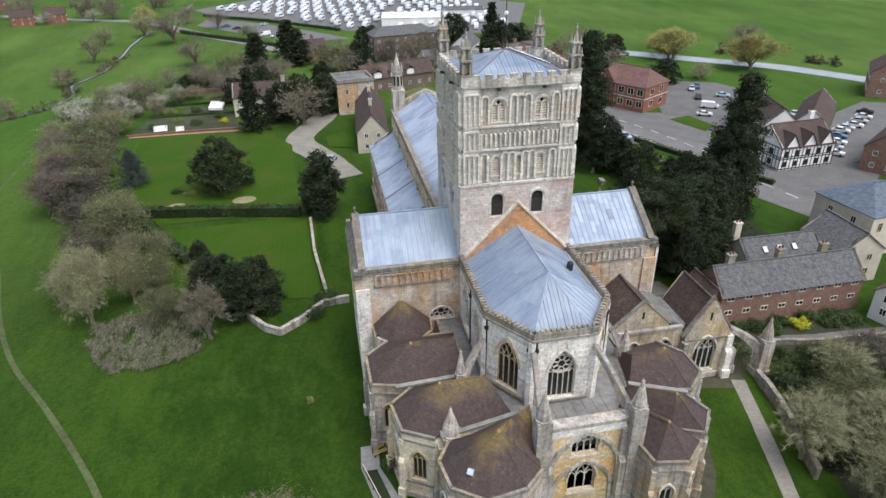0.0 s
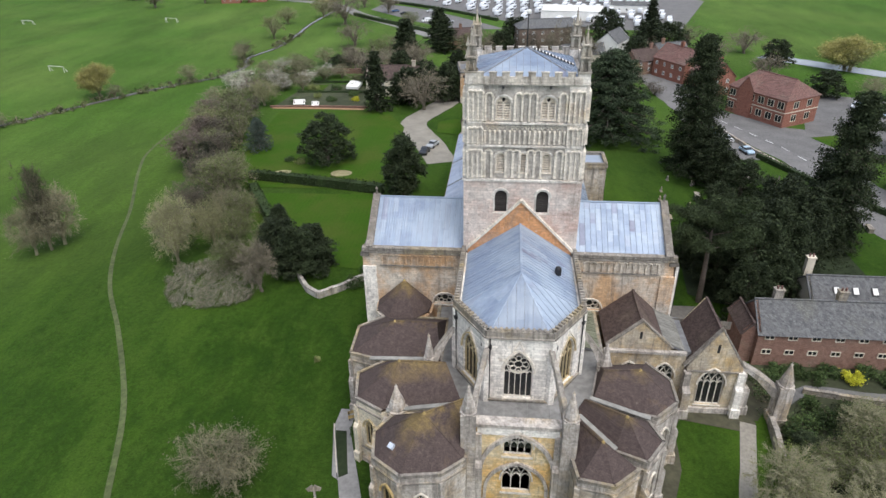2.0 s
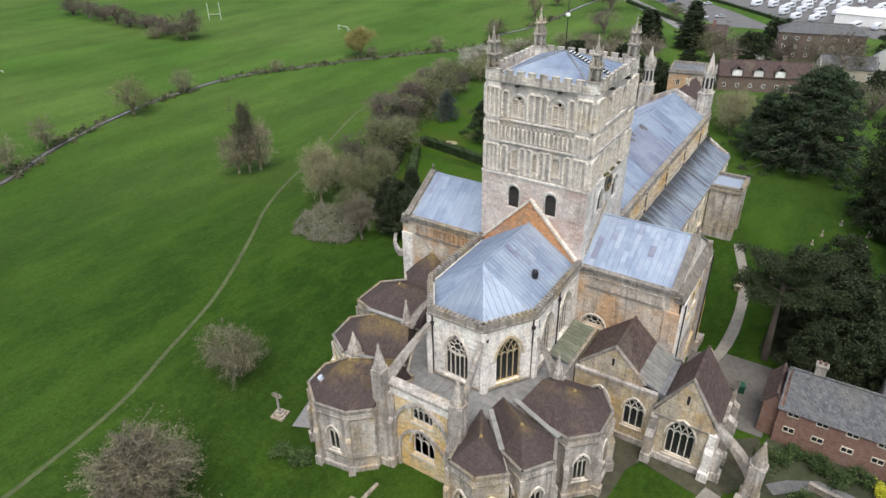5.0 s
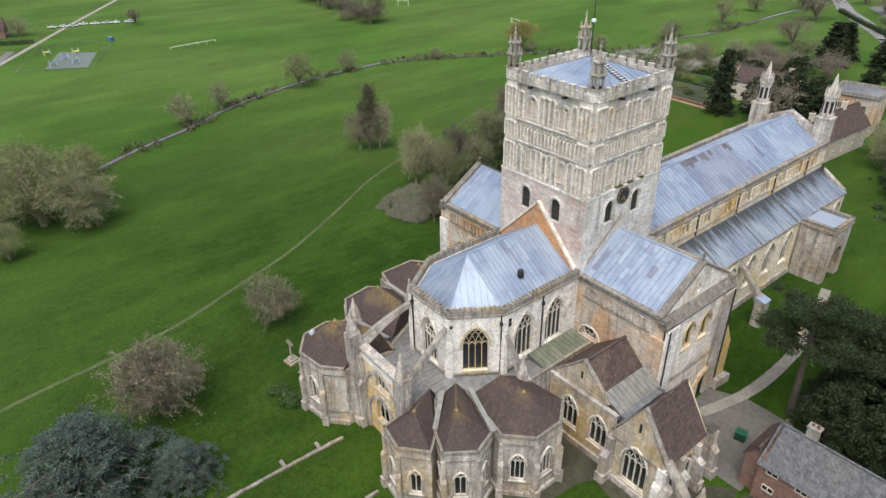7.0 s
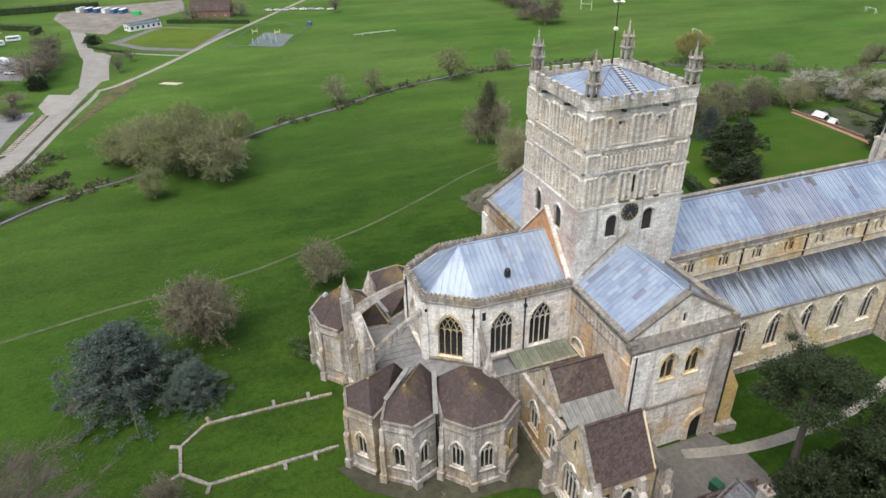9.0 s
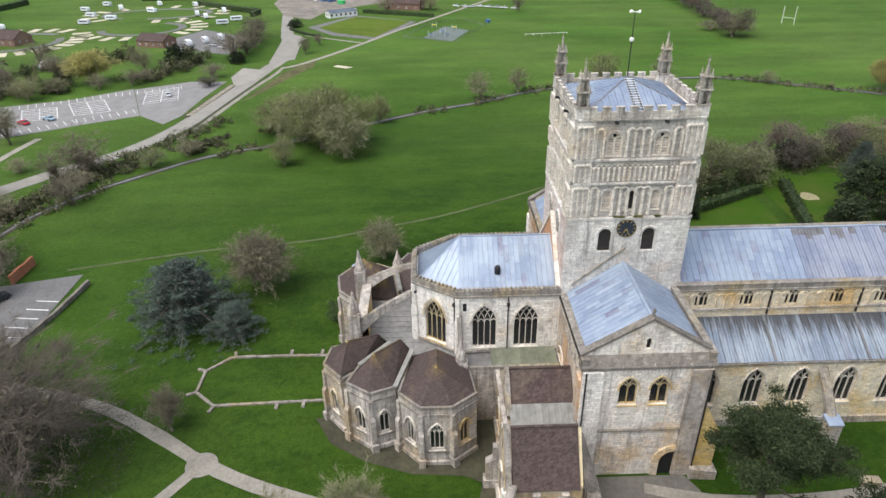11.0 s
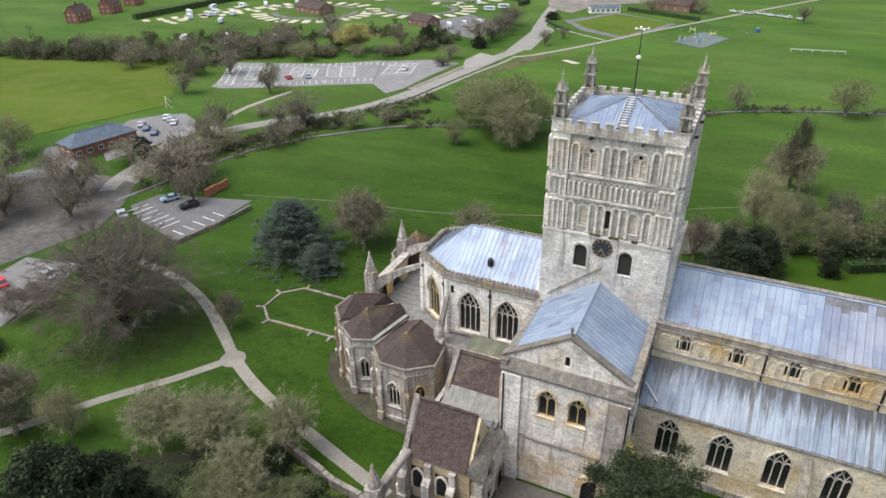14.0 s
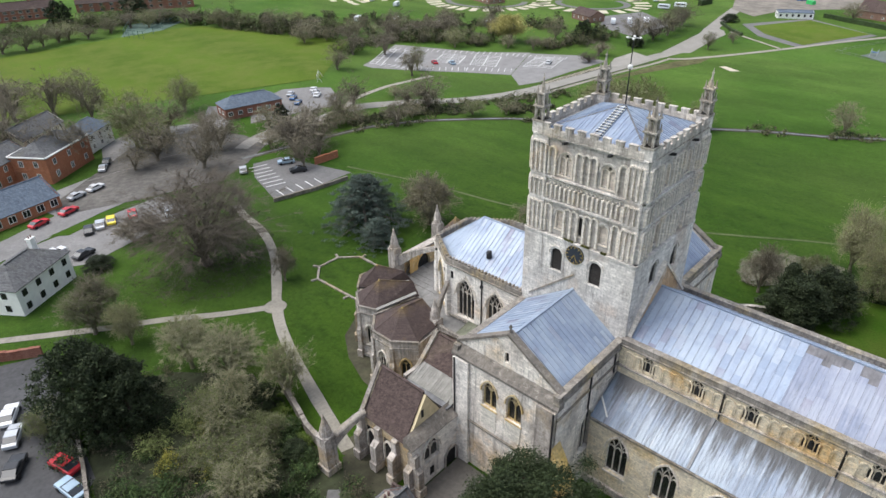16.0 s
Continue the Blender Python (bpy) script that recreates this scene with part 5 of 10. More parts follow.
def make_chapel(poly, outside, apex, top, mat, label, windows=(), ridge_to=None):
    """A polygonal chapel: poly counter-clockwise, outside: how many faces, from the first corner on, look out. ridge_to: where its ridge meets the choir side."""
    t = root("chapel", label, "chapel", "chapels round the apse")
    k = len(poly)
    for i in range(k):
        p, q = poly[i], poly[(i + 1) % k]
        f = Face(p, q)
        hs = []
        if i < outside and f.length > 2.0:
            for wi, w, sill, spring in windows:
                if wi == i:
                    hs.append((f.length / 2, sill - 0.1, min(w * 0.86, f.length - 1.2), spring + 0.35, 0.9))
        wall(t, p, q, -0.6, top - 0.5, mat, hs, thick=0.7)
        for h in hs:
            window(t, f, h, 2 if h[2] < 1.5 else 3, True, "net", 0.075, GILT_STONE if i == 3 else DRESSED, 0.35)
        if i < outside:
            string_course(t, f, -0.6, 1.2, 0.3, STONE_GREY)
            string_course(t, f, 1.9, 0.18, 0.14, COPING)
            string_course(t, f, top - 1.3, 0.16, 0.16, COPING)
            buttress(t, f, 0.0, top - 1.2, 0.55, 0.6, mat)
            bm = bmesh.new()
            f.slab(bm, 0, f.length, top - 0.5, top - 0.14, -0.2, 0.06)
            f.slab(bm, -0.04, f.length + 0.04, top - 0.14, top - 0.07, -0.2, 0.1)
            part("parapet", bm, COPING, t)
    ins = inset(poly, 0.22)
    ridge = Vector(ridge_to or apex)
    a = Vector(apex)
    mid = (a + ridge) / 2
    way = (ridge - a).xy
    near = [ridge if ridge_to and (Vector(p) - mid.xy).dot(way) > 0 else a for p in ins]
    for i in range(k):
        j = (i + 1) % k
        p, q = (*ins[i], top - 0.2), (*ins[j], top - 0.2)
        tiled_slope(t, [p, q, near[i]] if near[i] is near[j] else [p, q, near[j], near[i]], CHAPEL_TILE)
    for p, e in zip(ins, near):
        bm = bmesh.new()
        beam(bm, (*p, top - 0.19), e + Vector((0, 0, 0.02)), 0.13, 0.035)
        part("hip_tiles", bm, CHAPEL_TILE, t)
    if ridge_to:
        bm = bmesh.new()
        beam(bm, a + Vector((0, 0, 0.03)), ridge + Vector((0, 0, 0.03)), 0.2, 0.06)
        part("ridge_tiles", bm, CHAPEL_TILE, t)
    bm = bmesh.new()
    ring(bm, a - Vector((0, 0, 0.1)), [(0.2, 0), (0.14, 0.14), (0.05, 0.2), (0.02, 0.34)], 8)
    part("roof_finial", bm, OCHRE_LICHEN, t)
    return t


ROOF_LIGHT = plain("grey_roof_glass", (0.42, 0.46, 0.52), 0.25, 0.3, 3.0)
OCHRE_LICHEN = plain("ochre_lichen_stone", (0.34, 0.25, 0.10), 0.9, 0.3, 3.0)
L = "weathered grey limestone chapel with a hipped brown tile roof"
S1 = make_chapel([(-4.3, -26.8), (-12.8, -28.0), (-14.4, -30.6), (-13.9, -34.0), (-11.0, -36.1), (-7.1, -35.5), (-4.9, -33.5)], 6, (-9.0, -31.9, 12.9), 9.0, STONE_GREY, L, [(2, 1.7, 2.6, 4.6), (3, 1.7, 2.6, 4.6), (4, 1.6, 2.6, 4.6)], (-4.9, -28.6, 12.2))
make_chapel([(-8.8, -19.4), (-15.2, -19.4), (-17.9, -21.8), (-17.3, -25.9), (-14.2, -27.7), (-5.4, -26.4)], 4, (-12.8, -23.2, 12.0), 9.0, STONE_GOLD, L, [(1, 1.5, 2.6, 4.4), (2, 1.7, 2.6, 4.6), (3, 1.8, 2.6, 4.8)], (-7.8, -22.8, 11.7))
make_chapel([(-8.6, -10.5), (-16.8, -10.5), (-19.7, -13.0), (-19.6, -18.3), (-16.0, -19.3), (-8.6, -19.3)], 4, (-14.6, -15.2, 11.5), 9.0, STONE_GREY, L, [(1, 1.5, 2.6, 4.4), (2, 1.8, 2.6, 4.6), (3, 1.6, 2.6, 4.6)], (-9.6, -15.0, 11.3))
make_chapel([(-10.8, -6.95), (-18.4, -6.95), (-18.2, -9.3), (-16.4, -11.4), (-12.8, -11.4), (-11.0, -9.3)], 0, (-14.6, -7.4, 12.4), 9.2, STONE_OCHRE, "half-round stone chapel with a brown tile roof against the transept", [])
make_chapel([(5.0, -31.4), (5.6, -35.0), (8.9, -35.6), (11.5, -33.3), (9.6, -31.0), (4.8, -27.4)], 3, (7.9, -32.6, 11.3), 8.9, STONE_GREY, L, [(1, 1.4, 2.4, 4.3), (2, 1.4, 2.4, 4.3)], (5.9, -29.0, 10.7))
make_chapel([(9.3, -31.2), (12.4, -32.5), (14.5, -29.6), (13.4, -26.7), (6.9, -24.6), (5.4, -27.0)], 3, (10.6, -29.2, 11.4), 8.9, STONE_GREY, L, [(0, 1.2, 2.4, 4.3), (1, 1.5, 2.4, 4.3), (2, 1.4, 2.4, 4.3)], (6.9, -26.2, 10.6))
make_chapel([(7.6, -25.0), (14.4, -26.3), (17.0, -23.8), (17.0, -20.2), (14.8, -17.3), (9.2, -18.0)], 4, (13.1, -21.9, 11.3), 8.9, STONE_GREY, L, [(0, 1.4, 2.4, 4.4), (1, 1.8, 2.4, 4.4), (2, 1.9, 2.4, 4.4), (3, 1.5, 2.4, 4.4)], (9.4, -21.8, 10.9))
bm = bmesh.new()
beam(bm, (-11.9, -33.5, 10.3), (-12.15, -33.9, 10.0), 0.55, 0.35)
part("roof_light", bm, ROOF_LIGHT, S1, "small pale glass roof light")


VALLEY = root("valley_gutters", "pale lead valley gutters between the chapel roofs", "gutter")
for p, q in (((9.5, -31.2, 8.95), (6.2, -27.6, 9.7)), ((13.6, -26.7, 8.95), (7.6, -24.8, 9.6)), ((-13.6, -27.8, 9.05), (-5.6, -26.7, 9.6)), ((-17.0, -19.4, 9.05), (-9.2, -19.4, 9.4))):
    bm = bmesh.new()
    beam(bm, p, q, 0.55, 0.16)
    part("gutter", bm, LEAD_WORN, VALLEY)


def big_pinnacle(x, y, z0, z1, r, label="tall square stone pinnacle with a pointed octagonal cap", wide=0.0):
    t = root("pinnacle", label, "pinnacle", "pinnacles of the apse")
    bm = bmesh.new()
    box(bm, x - r - 0.2 - wide, x + r + 0.2 + wide, y - r - 0.2, y + r + 0.2, z0, z0 + 1.0)
    box(bm, x - r, x + r, y - r, y + r, z0 + 1.0, z1 - 3.4)
    part("shaft", bm, STONE_GREY, t)
    bm = bmesh.new()
    ring(bm, (x, y, z1 - 3.4), [(r * 1.2, 0), (r * 1.2, 0.2), (r * 0.95, 0.2), (r * 0.88, 0.9), (0.09, 3.05)], 8, 0.39)
    ring(bm, (x, y, z1 - 0.45), [(0.06, 0), (0.2, 0.1), (0.06, 0.22), (0.04, 0.45)], 6)
    part("cap", bm, STONE_GREY, t)
    return t


def flyer(p, q, rise=1.5, w=0.7):
    """A flying buttress: a sloping arched bar from the pier at p up to the wall at q."""
    t = root("flying_buttress", "sloping arched stone flying buttress with worn coping", "flying buttress", "flying buttresses of the choir")
    a, b = Vector(p), Vector(q)
    bm = bmesh.new()
    k = 9
    side = (b - a).xy.to_3d().normalized().cross(Vector((0, 0, 1))) * (w / 2)
    rows = []
    for i in range(k + 1):
        s = i / k
        top = a.lerp(b, s) + Vector((0, 0, 0.25 * math.sin(s * math.pi)))
        drop = 0.6 + rise * (1 - math.sin(math.pi / 2 * min(1, s * 1.05))) ** 1.0
        low = top - Vector((0, 0, drop))
        rows.append([bm.verts.new(top - side), bm.verts.new(top + side), bm.verts.new(low + side), bm.verts.new(low - side)])
    for u, v in zip(rows, rows[1:]):
        for i in range(4):
            j = (i + 1) % 4
            bm.faces.new((u[i], u[j], v[j], v[i]))
    bm.faces.new(rows[0])
    bm.faces.new(rows[-1][::-1])
    part("arch", bm, STONE_GREY, t)
    bm = bmesh.new()
    over = side * 1.2
    rows = []
    for i in range(k + 1):
        s = i / k
        top = a.lerp(b, s) + Vector((0, 0, 0.25 * math.sin(s * math.pi) + 0.005))
        rows.append([bm.verts.new(top - over), bm.verts.new(top + over), bm.verts.new(top + over * 0.7 + Vector((0, 0, 0.14))), bm.verts.new(top - over * 0.7 + Vector((0, 0, 0.14)))])
    for u, v in zip(rows, rows[1:]):
        for i in range(4):
            j = (i + 1) % 4
            bm.faces.new((u[i], u[j], v[j], v[i]))
    bm.faces.new(rows[0])
    bm.faces.new(rows[-1][::-1])
    part("coping", bm, COPING, t)


big_pinnacle(-4.75, -32.0, 0.0, 16.9, 0.72)
big_pinnacle(4.85, -31.9, 0.0, 16.6, 0.72)
big_pinnacle(-12.5, -27.3, 7.0, 12.3, 0.95, "short broad stone pinnacle with a cross finial", 0.3)
big_pinnacle(-9.9, -20.2, 7.5, 13.6, 0.55)
big_pinnacle(9.9, -18.9, 6.0, 12.6, 0.75)
flyer((-4.6, -31.3, 12.2), (-3.3, -24.6, 15.4), 1.2, 0.5)
flyer((4.7, -31.2, 12.0), (3.3, -24.6, 15.4), 1.2, 0.5)
flyer((-9.6, -20.1, 10.6), (-6.9, -19.1, 14.2), 2.0, 0.5)
flyer((9.7, -18.9, 10.4), (6.9, -19.0, 14.2), 1.8, 0.5)


STONE_EAST = stone("golden_east_wall_stone", (0.66, 0.55, 0.35), (0.44, 0.38, 0.29), (0.58, 0.37, 0.13), 0.5, 0.56, 0.57)


def make_east_wall():
    t = root("east_wall", "tall golden stone east wall with a great arch and traceried windows", "wall")
    p, q = (-4.1, -31.5), (4.2, -31.5)
    f = Face(p, q)
    c = f.length / 2
    holes = [(c, 7.5, 2.8, 8.7, 0.72), (c, 2.4, 2.9, 4.2, 0.85)]
    wall(t, p, q, -0.8, 6.8, STONE_EAST, [holes[1]], thick=1.0)
    wall(t, p, q, 6.8, 11.3, STONE_EAST, [holes[0]], thick=1.0)
    for h in holes:
        window(t, f, h, 4 if h[1] > 5 else 3, True, "net", 0.1, DRESSED, 0.5)
    bm = bmesh.new()
    f.path(bm, [(0.5, 2.0)] + arch(c, 0, 7.2, 5.6, 0.72, 9) + [(f.length - 0.5, 2.0)], 0.4, 0.5, 0.1)
    f.path(bm, [(1.0, 0.0)] + arch(c, 0, 6.2, 2.9, 0.6, 9) + [(f.length - 1.0, 0.0)], 0.32, 0.4, 0.08)
    part("great_arch", bm, STONE_GREY, t)
    bm = bmesh.new()
    f.slab(bm, -0.2, f.length + 0.2, 11.3, 11.7, -1.0, 0.25)
    part("coping", bm, STONE_GREY, t)
    bm = bmesh.new()
    f.slab(bm, 0.2, f.length - 0.2, 10.35, 11.26, -0.5, 0.16)
    part("parapet", bm, STONE_CHOIR, t)
    for u in (0.25, f.length - 0.25):
        buttress(t, f, u, 10.5, 1.0, 0.9, STONE_GREY, -0.8)


make_east_wall()


# ---- the church: north-east chapel and vestry ----
def gabled(name, label, category, x0, x1, y0, y1, eave, ridge, mat, roof_mat, east_hole=None, lights=4, parapet=True, west_mat=None):
    """A gabled block whose ridge runs along y; eave: heights at x0 and x1."""
    t = root(name, label, category)
    xm = (x0 + x1) / 2
    w = x1 - x0
    line = lambda u: (eave[0] + (ridge - eave[0]) * u / (w / 2)) if u < w / 2 else (eave[1] + (ridge - eave[1]) * (w - u) / (w / 2))
    holes = [east_hole] if east_hole else []
    wall(t, (x0, y0), (x1, y0), -0.5, ridge, mat, holes, top=lambda u: line(u) + 0.25, thick=0.7)
    f = Face((x0, y0), (x1, y0))
    for h in holes:
        window(t, f, h, lights, True, "net", 0.1, DRESSED, 0.35)
    wall(t, (x1, y1), (x0, y1), -0.5, ridge, west_mat or mat, [], top=lambda u: line(w - u) + (0.25 if west_mat is None else -0.2), thick=0.7)
    wall(t, (x1, y0), (x1, y1), -0.5, eave[1], mat, [], thick=0.7)
    wall(t, (x0, y1), (x0, y0), -0.5, eave[0], mat, [], thick=0.7)
    ya, yb = y0 + 0.35, y1 - 0.35
    tiled_slope(t, [(x1 + 0.25, ya, eave[1] - 0.1), (x1 + 0.25, yb, eave[1] - 0.1), (xm, yb, ridge), (xm, ya, ridge)], roof_mat)
    tiled_slope(t, [(x0 - 0.25, yb, eave[0] - 0.1), (x0 - 0.25, ya, eave[0] - 0.1), (xm, ya, ridge), (xm, yb, ridge)], roof_mat)
    bm = bmesh.new()
    for yy, fo in ((y0, f),):
        fo.path(bm, [(-0.3, eave[0] + 0.2), (w / 2, ridge + 0.42), (w + 0.3, eave[1] + 0.2)], 0.2, 0.6, -0.3)
    part("gable_coping", bm, COPING, t)
    bm = bmesh.new()
    beam(bm, (xm, ya, ridge + 0.03), (xm, yb, ridge + 0.03), 0.3, 0.16)
    part("ridge_tiles", bm, TILE_BROWN, t)
    return t, f


STONE_BROWN = stone("brown_gold_limestone", (0.52, 0.445, 0.325), (0.34, 0.30, 0.245), (0.46, 0.31, 0.13), 0.53, 0.52, 0.52)
CREAM_STONE = plain("cream_rendered_stone", (0.60, 0.50, 0.31), 0.9, 0.2, 2.0)
v, vf = gabled("vestry", "gabled stone vestry with a brown tiled roof and traceried window", "vestry", 20.2, 26.6, -15.3, -7.5, (6.6, 6.6), 11.9, STONE_BROWN, TILE_BROWN, (3.15, 1.2, 3.0, 4.3, 0.8), west_mat=CREAM_STONE)
bm = bmesh.new()
vf.slab(bm, 3.0, 3.3, 9.0, 10.2, -0.3, 0.02)
part("slit_light", bm, VOID, v)
string_course(v, vf, 6.2, 0.22, 0.2, COPING)
string_course(v, vf, -0.5, 1.3, 0.35, STONE_GREY)
wf = Face((27.2, -6.2), (19.7, -6.2))
hole = (3.1, 3.3, 2.5, 4.6, 0.85)
wall(v, (27.2, -6.2), (19.7, -6.2), -0.5, 6.9, STONE_CHOIR, [hole], thick=0.9)
window(v, wf, hole, 2, True, "net", 0.12, DRESSED, 0.4)
bm = bmesh.new()
solid(bm, [(19.6, -7.45), (27.3, -7.45), (27.3, -6.05), (19.6, -6.05)], 6.9, [8.3, 8.1, 7.0, 7.0])
part("wall_coping", bm, STONE_BLACK, v)
bm = bmesh.new()
wf.slab(bm, 2.7, 3.4, 0.9, 2.1, -0.2, 0.012)
part("low_window", bm, VOID, v)
bm = bmesh.new()
wf.path(bm, [(5.2, -0.3)] + arch(6.3, -0.3, 2.2, 1.5, 0.6, 6) + [(7.4, -0.3)], 0.25, 0.3, 0.06)
part("door_arch", bm, STONE_GREY, v)
# Dark slab on the wall face, painted as a shaded doorway.
bm = bmesh.new()
wf.slab(bm, 5.5, 7.1, -0.4, 2.2, -0.2, 0.014)
part("vestry_door", bm, VOID, v)
bm = bmesh.new()
Face((24.3, -7.5), (23.9, -7.5)).slab(bm, 0, 0.4, 8.9, 10.0, -0.3, 0.014)
part("slit_light", bm, VOID, v)
buttress(v, wf, 0.4, 6.0, 0.9, 0.9, STONE_GREY)
nf = Face((26.6, -15.3), (26.6, -6.4))
for u in (0.2, 3.1, 6.0, 8.7):
    buttress(v, nf, u, 6.2, 1.3, 0.9, STONE_GREY)
buttress(v, vf, 0.1, 6.2, 1.4, 0.9, STONE_GREY)
buttress(v, vf, 6.3, 6.4, 0.8, 0.9, STONE_CHOIR)
for u in (1.7, 4.6):
    h = (u, 1.8, 1.5, 3.6, 0.85)
    bm = bmesh.new()
    nf.slab(bm, u - 0.8, u + 0.8, 1.7, 5.0, -0.1, 0.01)
    part("north_window", bm, GLASS, v)
    bm = bmesh.new()
    nf.path(bm, [(u - 0.75, 1.8)] + arch(u, 1.8, 1.5, 3.7, 0.85, 5) + [(u + 0.75, 1.8)], 0.2, 0.3, 0.08)
    part("window_frame", bm, DRESSED, v)


def make_james():
    t = root("side_chapel", "long stone chapel with brown tiled roof and lead strip", "chapel")
    x0, x1, y0, y1 = 10.4, 20.1, -14.6, -6.9
    xr, zr = 14.6, 12.0
    f = Face((x0, y0), (x1, y0))
    holes = [(3.2, 2.2, 2.4, 4.6, 0.85), (7.4, 2.2, 2.4, 4.6, 0.85)]
    wall(t, (x0, y0), (x1, y0), -0.5, 8.0, STONE_BROWN, holes, thick=0.7)
    for h in holes:
        window(t, f, h, 3, True, "net", 0.1, DRESSED, 0.35)
    string_course(t, f, 8.0, 0.35, 0.2, STONE_GREY)
    string_course(t, f, -0.5, 1.3, 0.3, STONE_GREY)
    g = Face((xr - 3.7, y0 + 0.35), (xr + 3.7, y0 + 0.35))
    wall(t, g.at(0, 0).xy, g.at(7.4, 0).xy, 8.0, 12, STONE_BROWN, [], top=lambda u: 8.6 + 3.5 * (1 - abs(u - 3.7) / 3.7), thick=0.5)
    bm = bmesh.new()
    g.path(bm, [(-0.2, 8.6), (3.7, 12.35), (7.6, 8.6)], 0.2, 0.55, -0.2)
    part("gable_coping", bm, COPING, t)
    bm = bmesh.new()
    g.slab(bm, 3.55, 3.85, 9.8, 10.8, -0.3, 0.02)
    part("slit_light", bm, VOID, t)
    ya, yb = y0 + 0.6, -6.9
    tiled_slope(t, [(xr + 2.9, ya, 9.3), (xr + 2.9, yb, 9.3), (xr, yb, zr), (xr, ya, zr)], TILE_BROWN)
    tiled_slope(t, [(10.6, yb, 8.5), (10.6, ya, 8.5), (xr, ya, zr), (xr, yb, zr)], TILE_BROWN)
    lead_roof(t, [(20.0, ya, 8.1), (20.0, yb, 8.1), (xr + 2.85, yb, 9.32), (xr + 2.85, ya, 9.32)], 81, 0.7, 3.0, mat=LEAD_WORN)
    bm = bmesh.new()
    box(bm, 19.6, 20.75, ya, yb, 7.2, 8.06)
    part("valley_gutter", bm, LEAD_DULL, t)
    bm = bmesh.new()
    beam(bm, (xr, ya, zr + 0.03), (xr, yb, zr + 0.03), 0.3, 0.16)
    part("ridge_tiles", bm, TILE_BROWN, t)


make_james()


# ---- paths, roads, water ----
ribbon("track", [(-33, -90), (-37, -66), (-38, -54), (-40, -43), (-44, -33), (-50, -19), (-60, -3), (-69, 10), (-76, 24), (-83, 42), (-94, 66), (-99, 83), (-101, 120)], 0.75, TRACK, 0.06, "narrow trodden track worn through the meadow grass", "track")
BANK = plain("dark_stream_mud", (0.052, 0.046, 0.03), 0.95, 0.5, 0.6)
STREAM = [(-20, -118), (-51, -112), (-62, -108), (-75, -98), (-91, -86), (-99, -76), (-104, -66), (-120, -45), (-134, -24), (-142, -7), (-152, 9), (-160, 28), (-165, 45), (-167, 60), (-166, 88), (-151, 115), (-134, 142), (-124, 154), (-114, 163), (-109, 179), (-114, 196), (-108, 218), (-108, 250), (-109, 294), (-100, 420)]
ribbon("stream_bank", STREAM, 2.8, BANK, 0.06, "brown scrubby stream bank", "bank")
ribbon("stream", STREAM, 0.85, WATER, 0.1, "narrow grey stream winding through the meadow", "water")
ribbon("lane", [(-12, -122), (-25, -124.5), (-46, -126.5), (-68, -129), (-82, -120), (-96, -110), (-110, -104), (-128, -99), (-158, -94), (-193, -89), (-214, -85.5), (-240, -88), (-270, -94), (-308, -101), (-326, -104)], 6.2, LANE_STONE, 0.08, "pale surfaced lane beside the stream", "lane")
sheet("lane_gravel", [(-206, -90), (-212, -80), (-236, -82), (-256, -82.6), (-263, -86), (-273, -96), (-249, -93), (-222, -91)], LANE_STONE, 0.1, 4, "pale gravel where the lane widens", "lane")
sheet("lane_gravel", [(-170, -95), (-184, -100), (-199, -99), (-194, -88), (-180, -90)], LANE_STONE, 0.1, 4, "pale gravel entrance beside the lane", "lane")
ribbon("lane_ditch", [(-112, -99), (-119.5, -96.6), (-140.5, -93.4), (-167, -89.2), (-186, -85.6)], 0.9, EARTH, 0.085, "dark ditch between lane and footway", "ditch")
ribbon("footway", [(-112, -97), (-120, -94.8), (-141, -91.6), (-167, -87.4), (-186, -83.6), (-196, -82.5)], 1.7, GRAVEL, 0.09, "narrow pale footway beside the lane", "path")
sheet("earth_bank", [(-150, -87.5), (-168, -84.5), (-188, -81), (-202, -76), (-208, -70), (-198, -70), (-176, -78), (-158, -84)], plain("rough_brown_verge", (0.085, 0.083, 0.032), 0.95, 0.55, 0.5), 0.075, 3, "brown bare bank beside the footpath", "ground patch")
ribbon("green_path", [(-264, -83.5), (-256, -73), (-243, -54)], 1.6, GRAVEL, 0.085, "pale path beside the bowling green", "path")
ribbon("footpath", [(-197, -83), (-201, -77.5), (-217, -66.8), (-242, -52.8), (-270, -38.5), (-302, -20), (-335, -1), (-373, 21.5), (-430, 56)], 2.4, GRAVEL, 0.12, "straight pale footpath across the fields", "path")
sheet("car_park", [(-144.8, -189.7), (-109.2, -171.3), (-108.8, -165.5), (-116.3, -152.5), (-129, -133), (-137, -117.6), (-170.7, -132.8), (-157.4, -150.6), (-149.4, -175.4)], PALE_ASPHALT, 0.09, 6, "grey tarmac car park with marked bays", "car park")
sheet("car_park_annex", [(-169.5, -132), (-179, -114), (-178, -100), (-156, -102.5), (-136, -103.5), (-127.5, -106.5), (-137, -117.4)], PALE_ASPHALT, 0.1, 6, "grey tarmac car park beside the lane", "car park")
ribbon("churchyard_path", [(28, -17), (25, -27), (22.3, -35.2), (19.4, -43), (15.8, -49.8), (11, -56.8), (5.5, -65.8), (1.4, -76), (-0.6, -86), (-2.5, -92)], 1.75, GRAVEL, 0.07, "pale gravel path winding across the lawn", "path")
ribbon("side_path", [(16, -50), (23, -55), (30, -61), (37, -66), (52, -78)], 1.6, GRAVEL, 0.075, "pale gravel path crossing the lawn", "path")
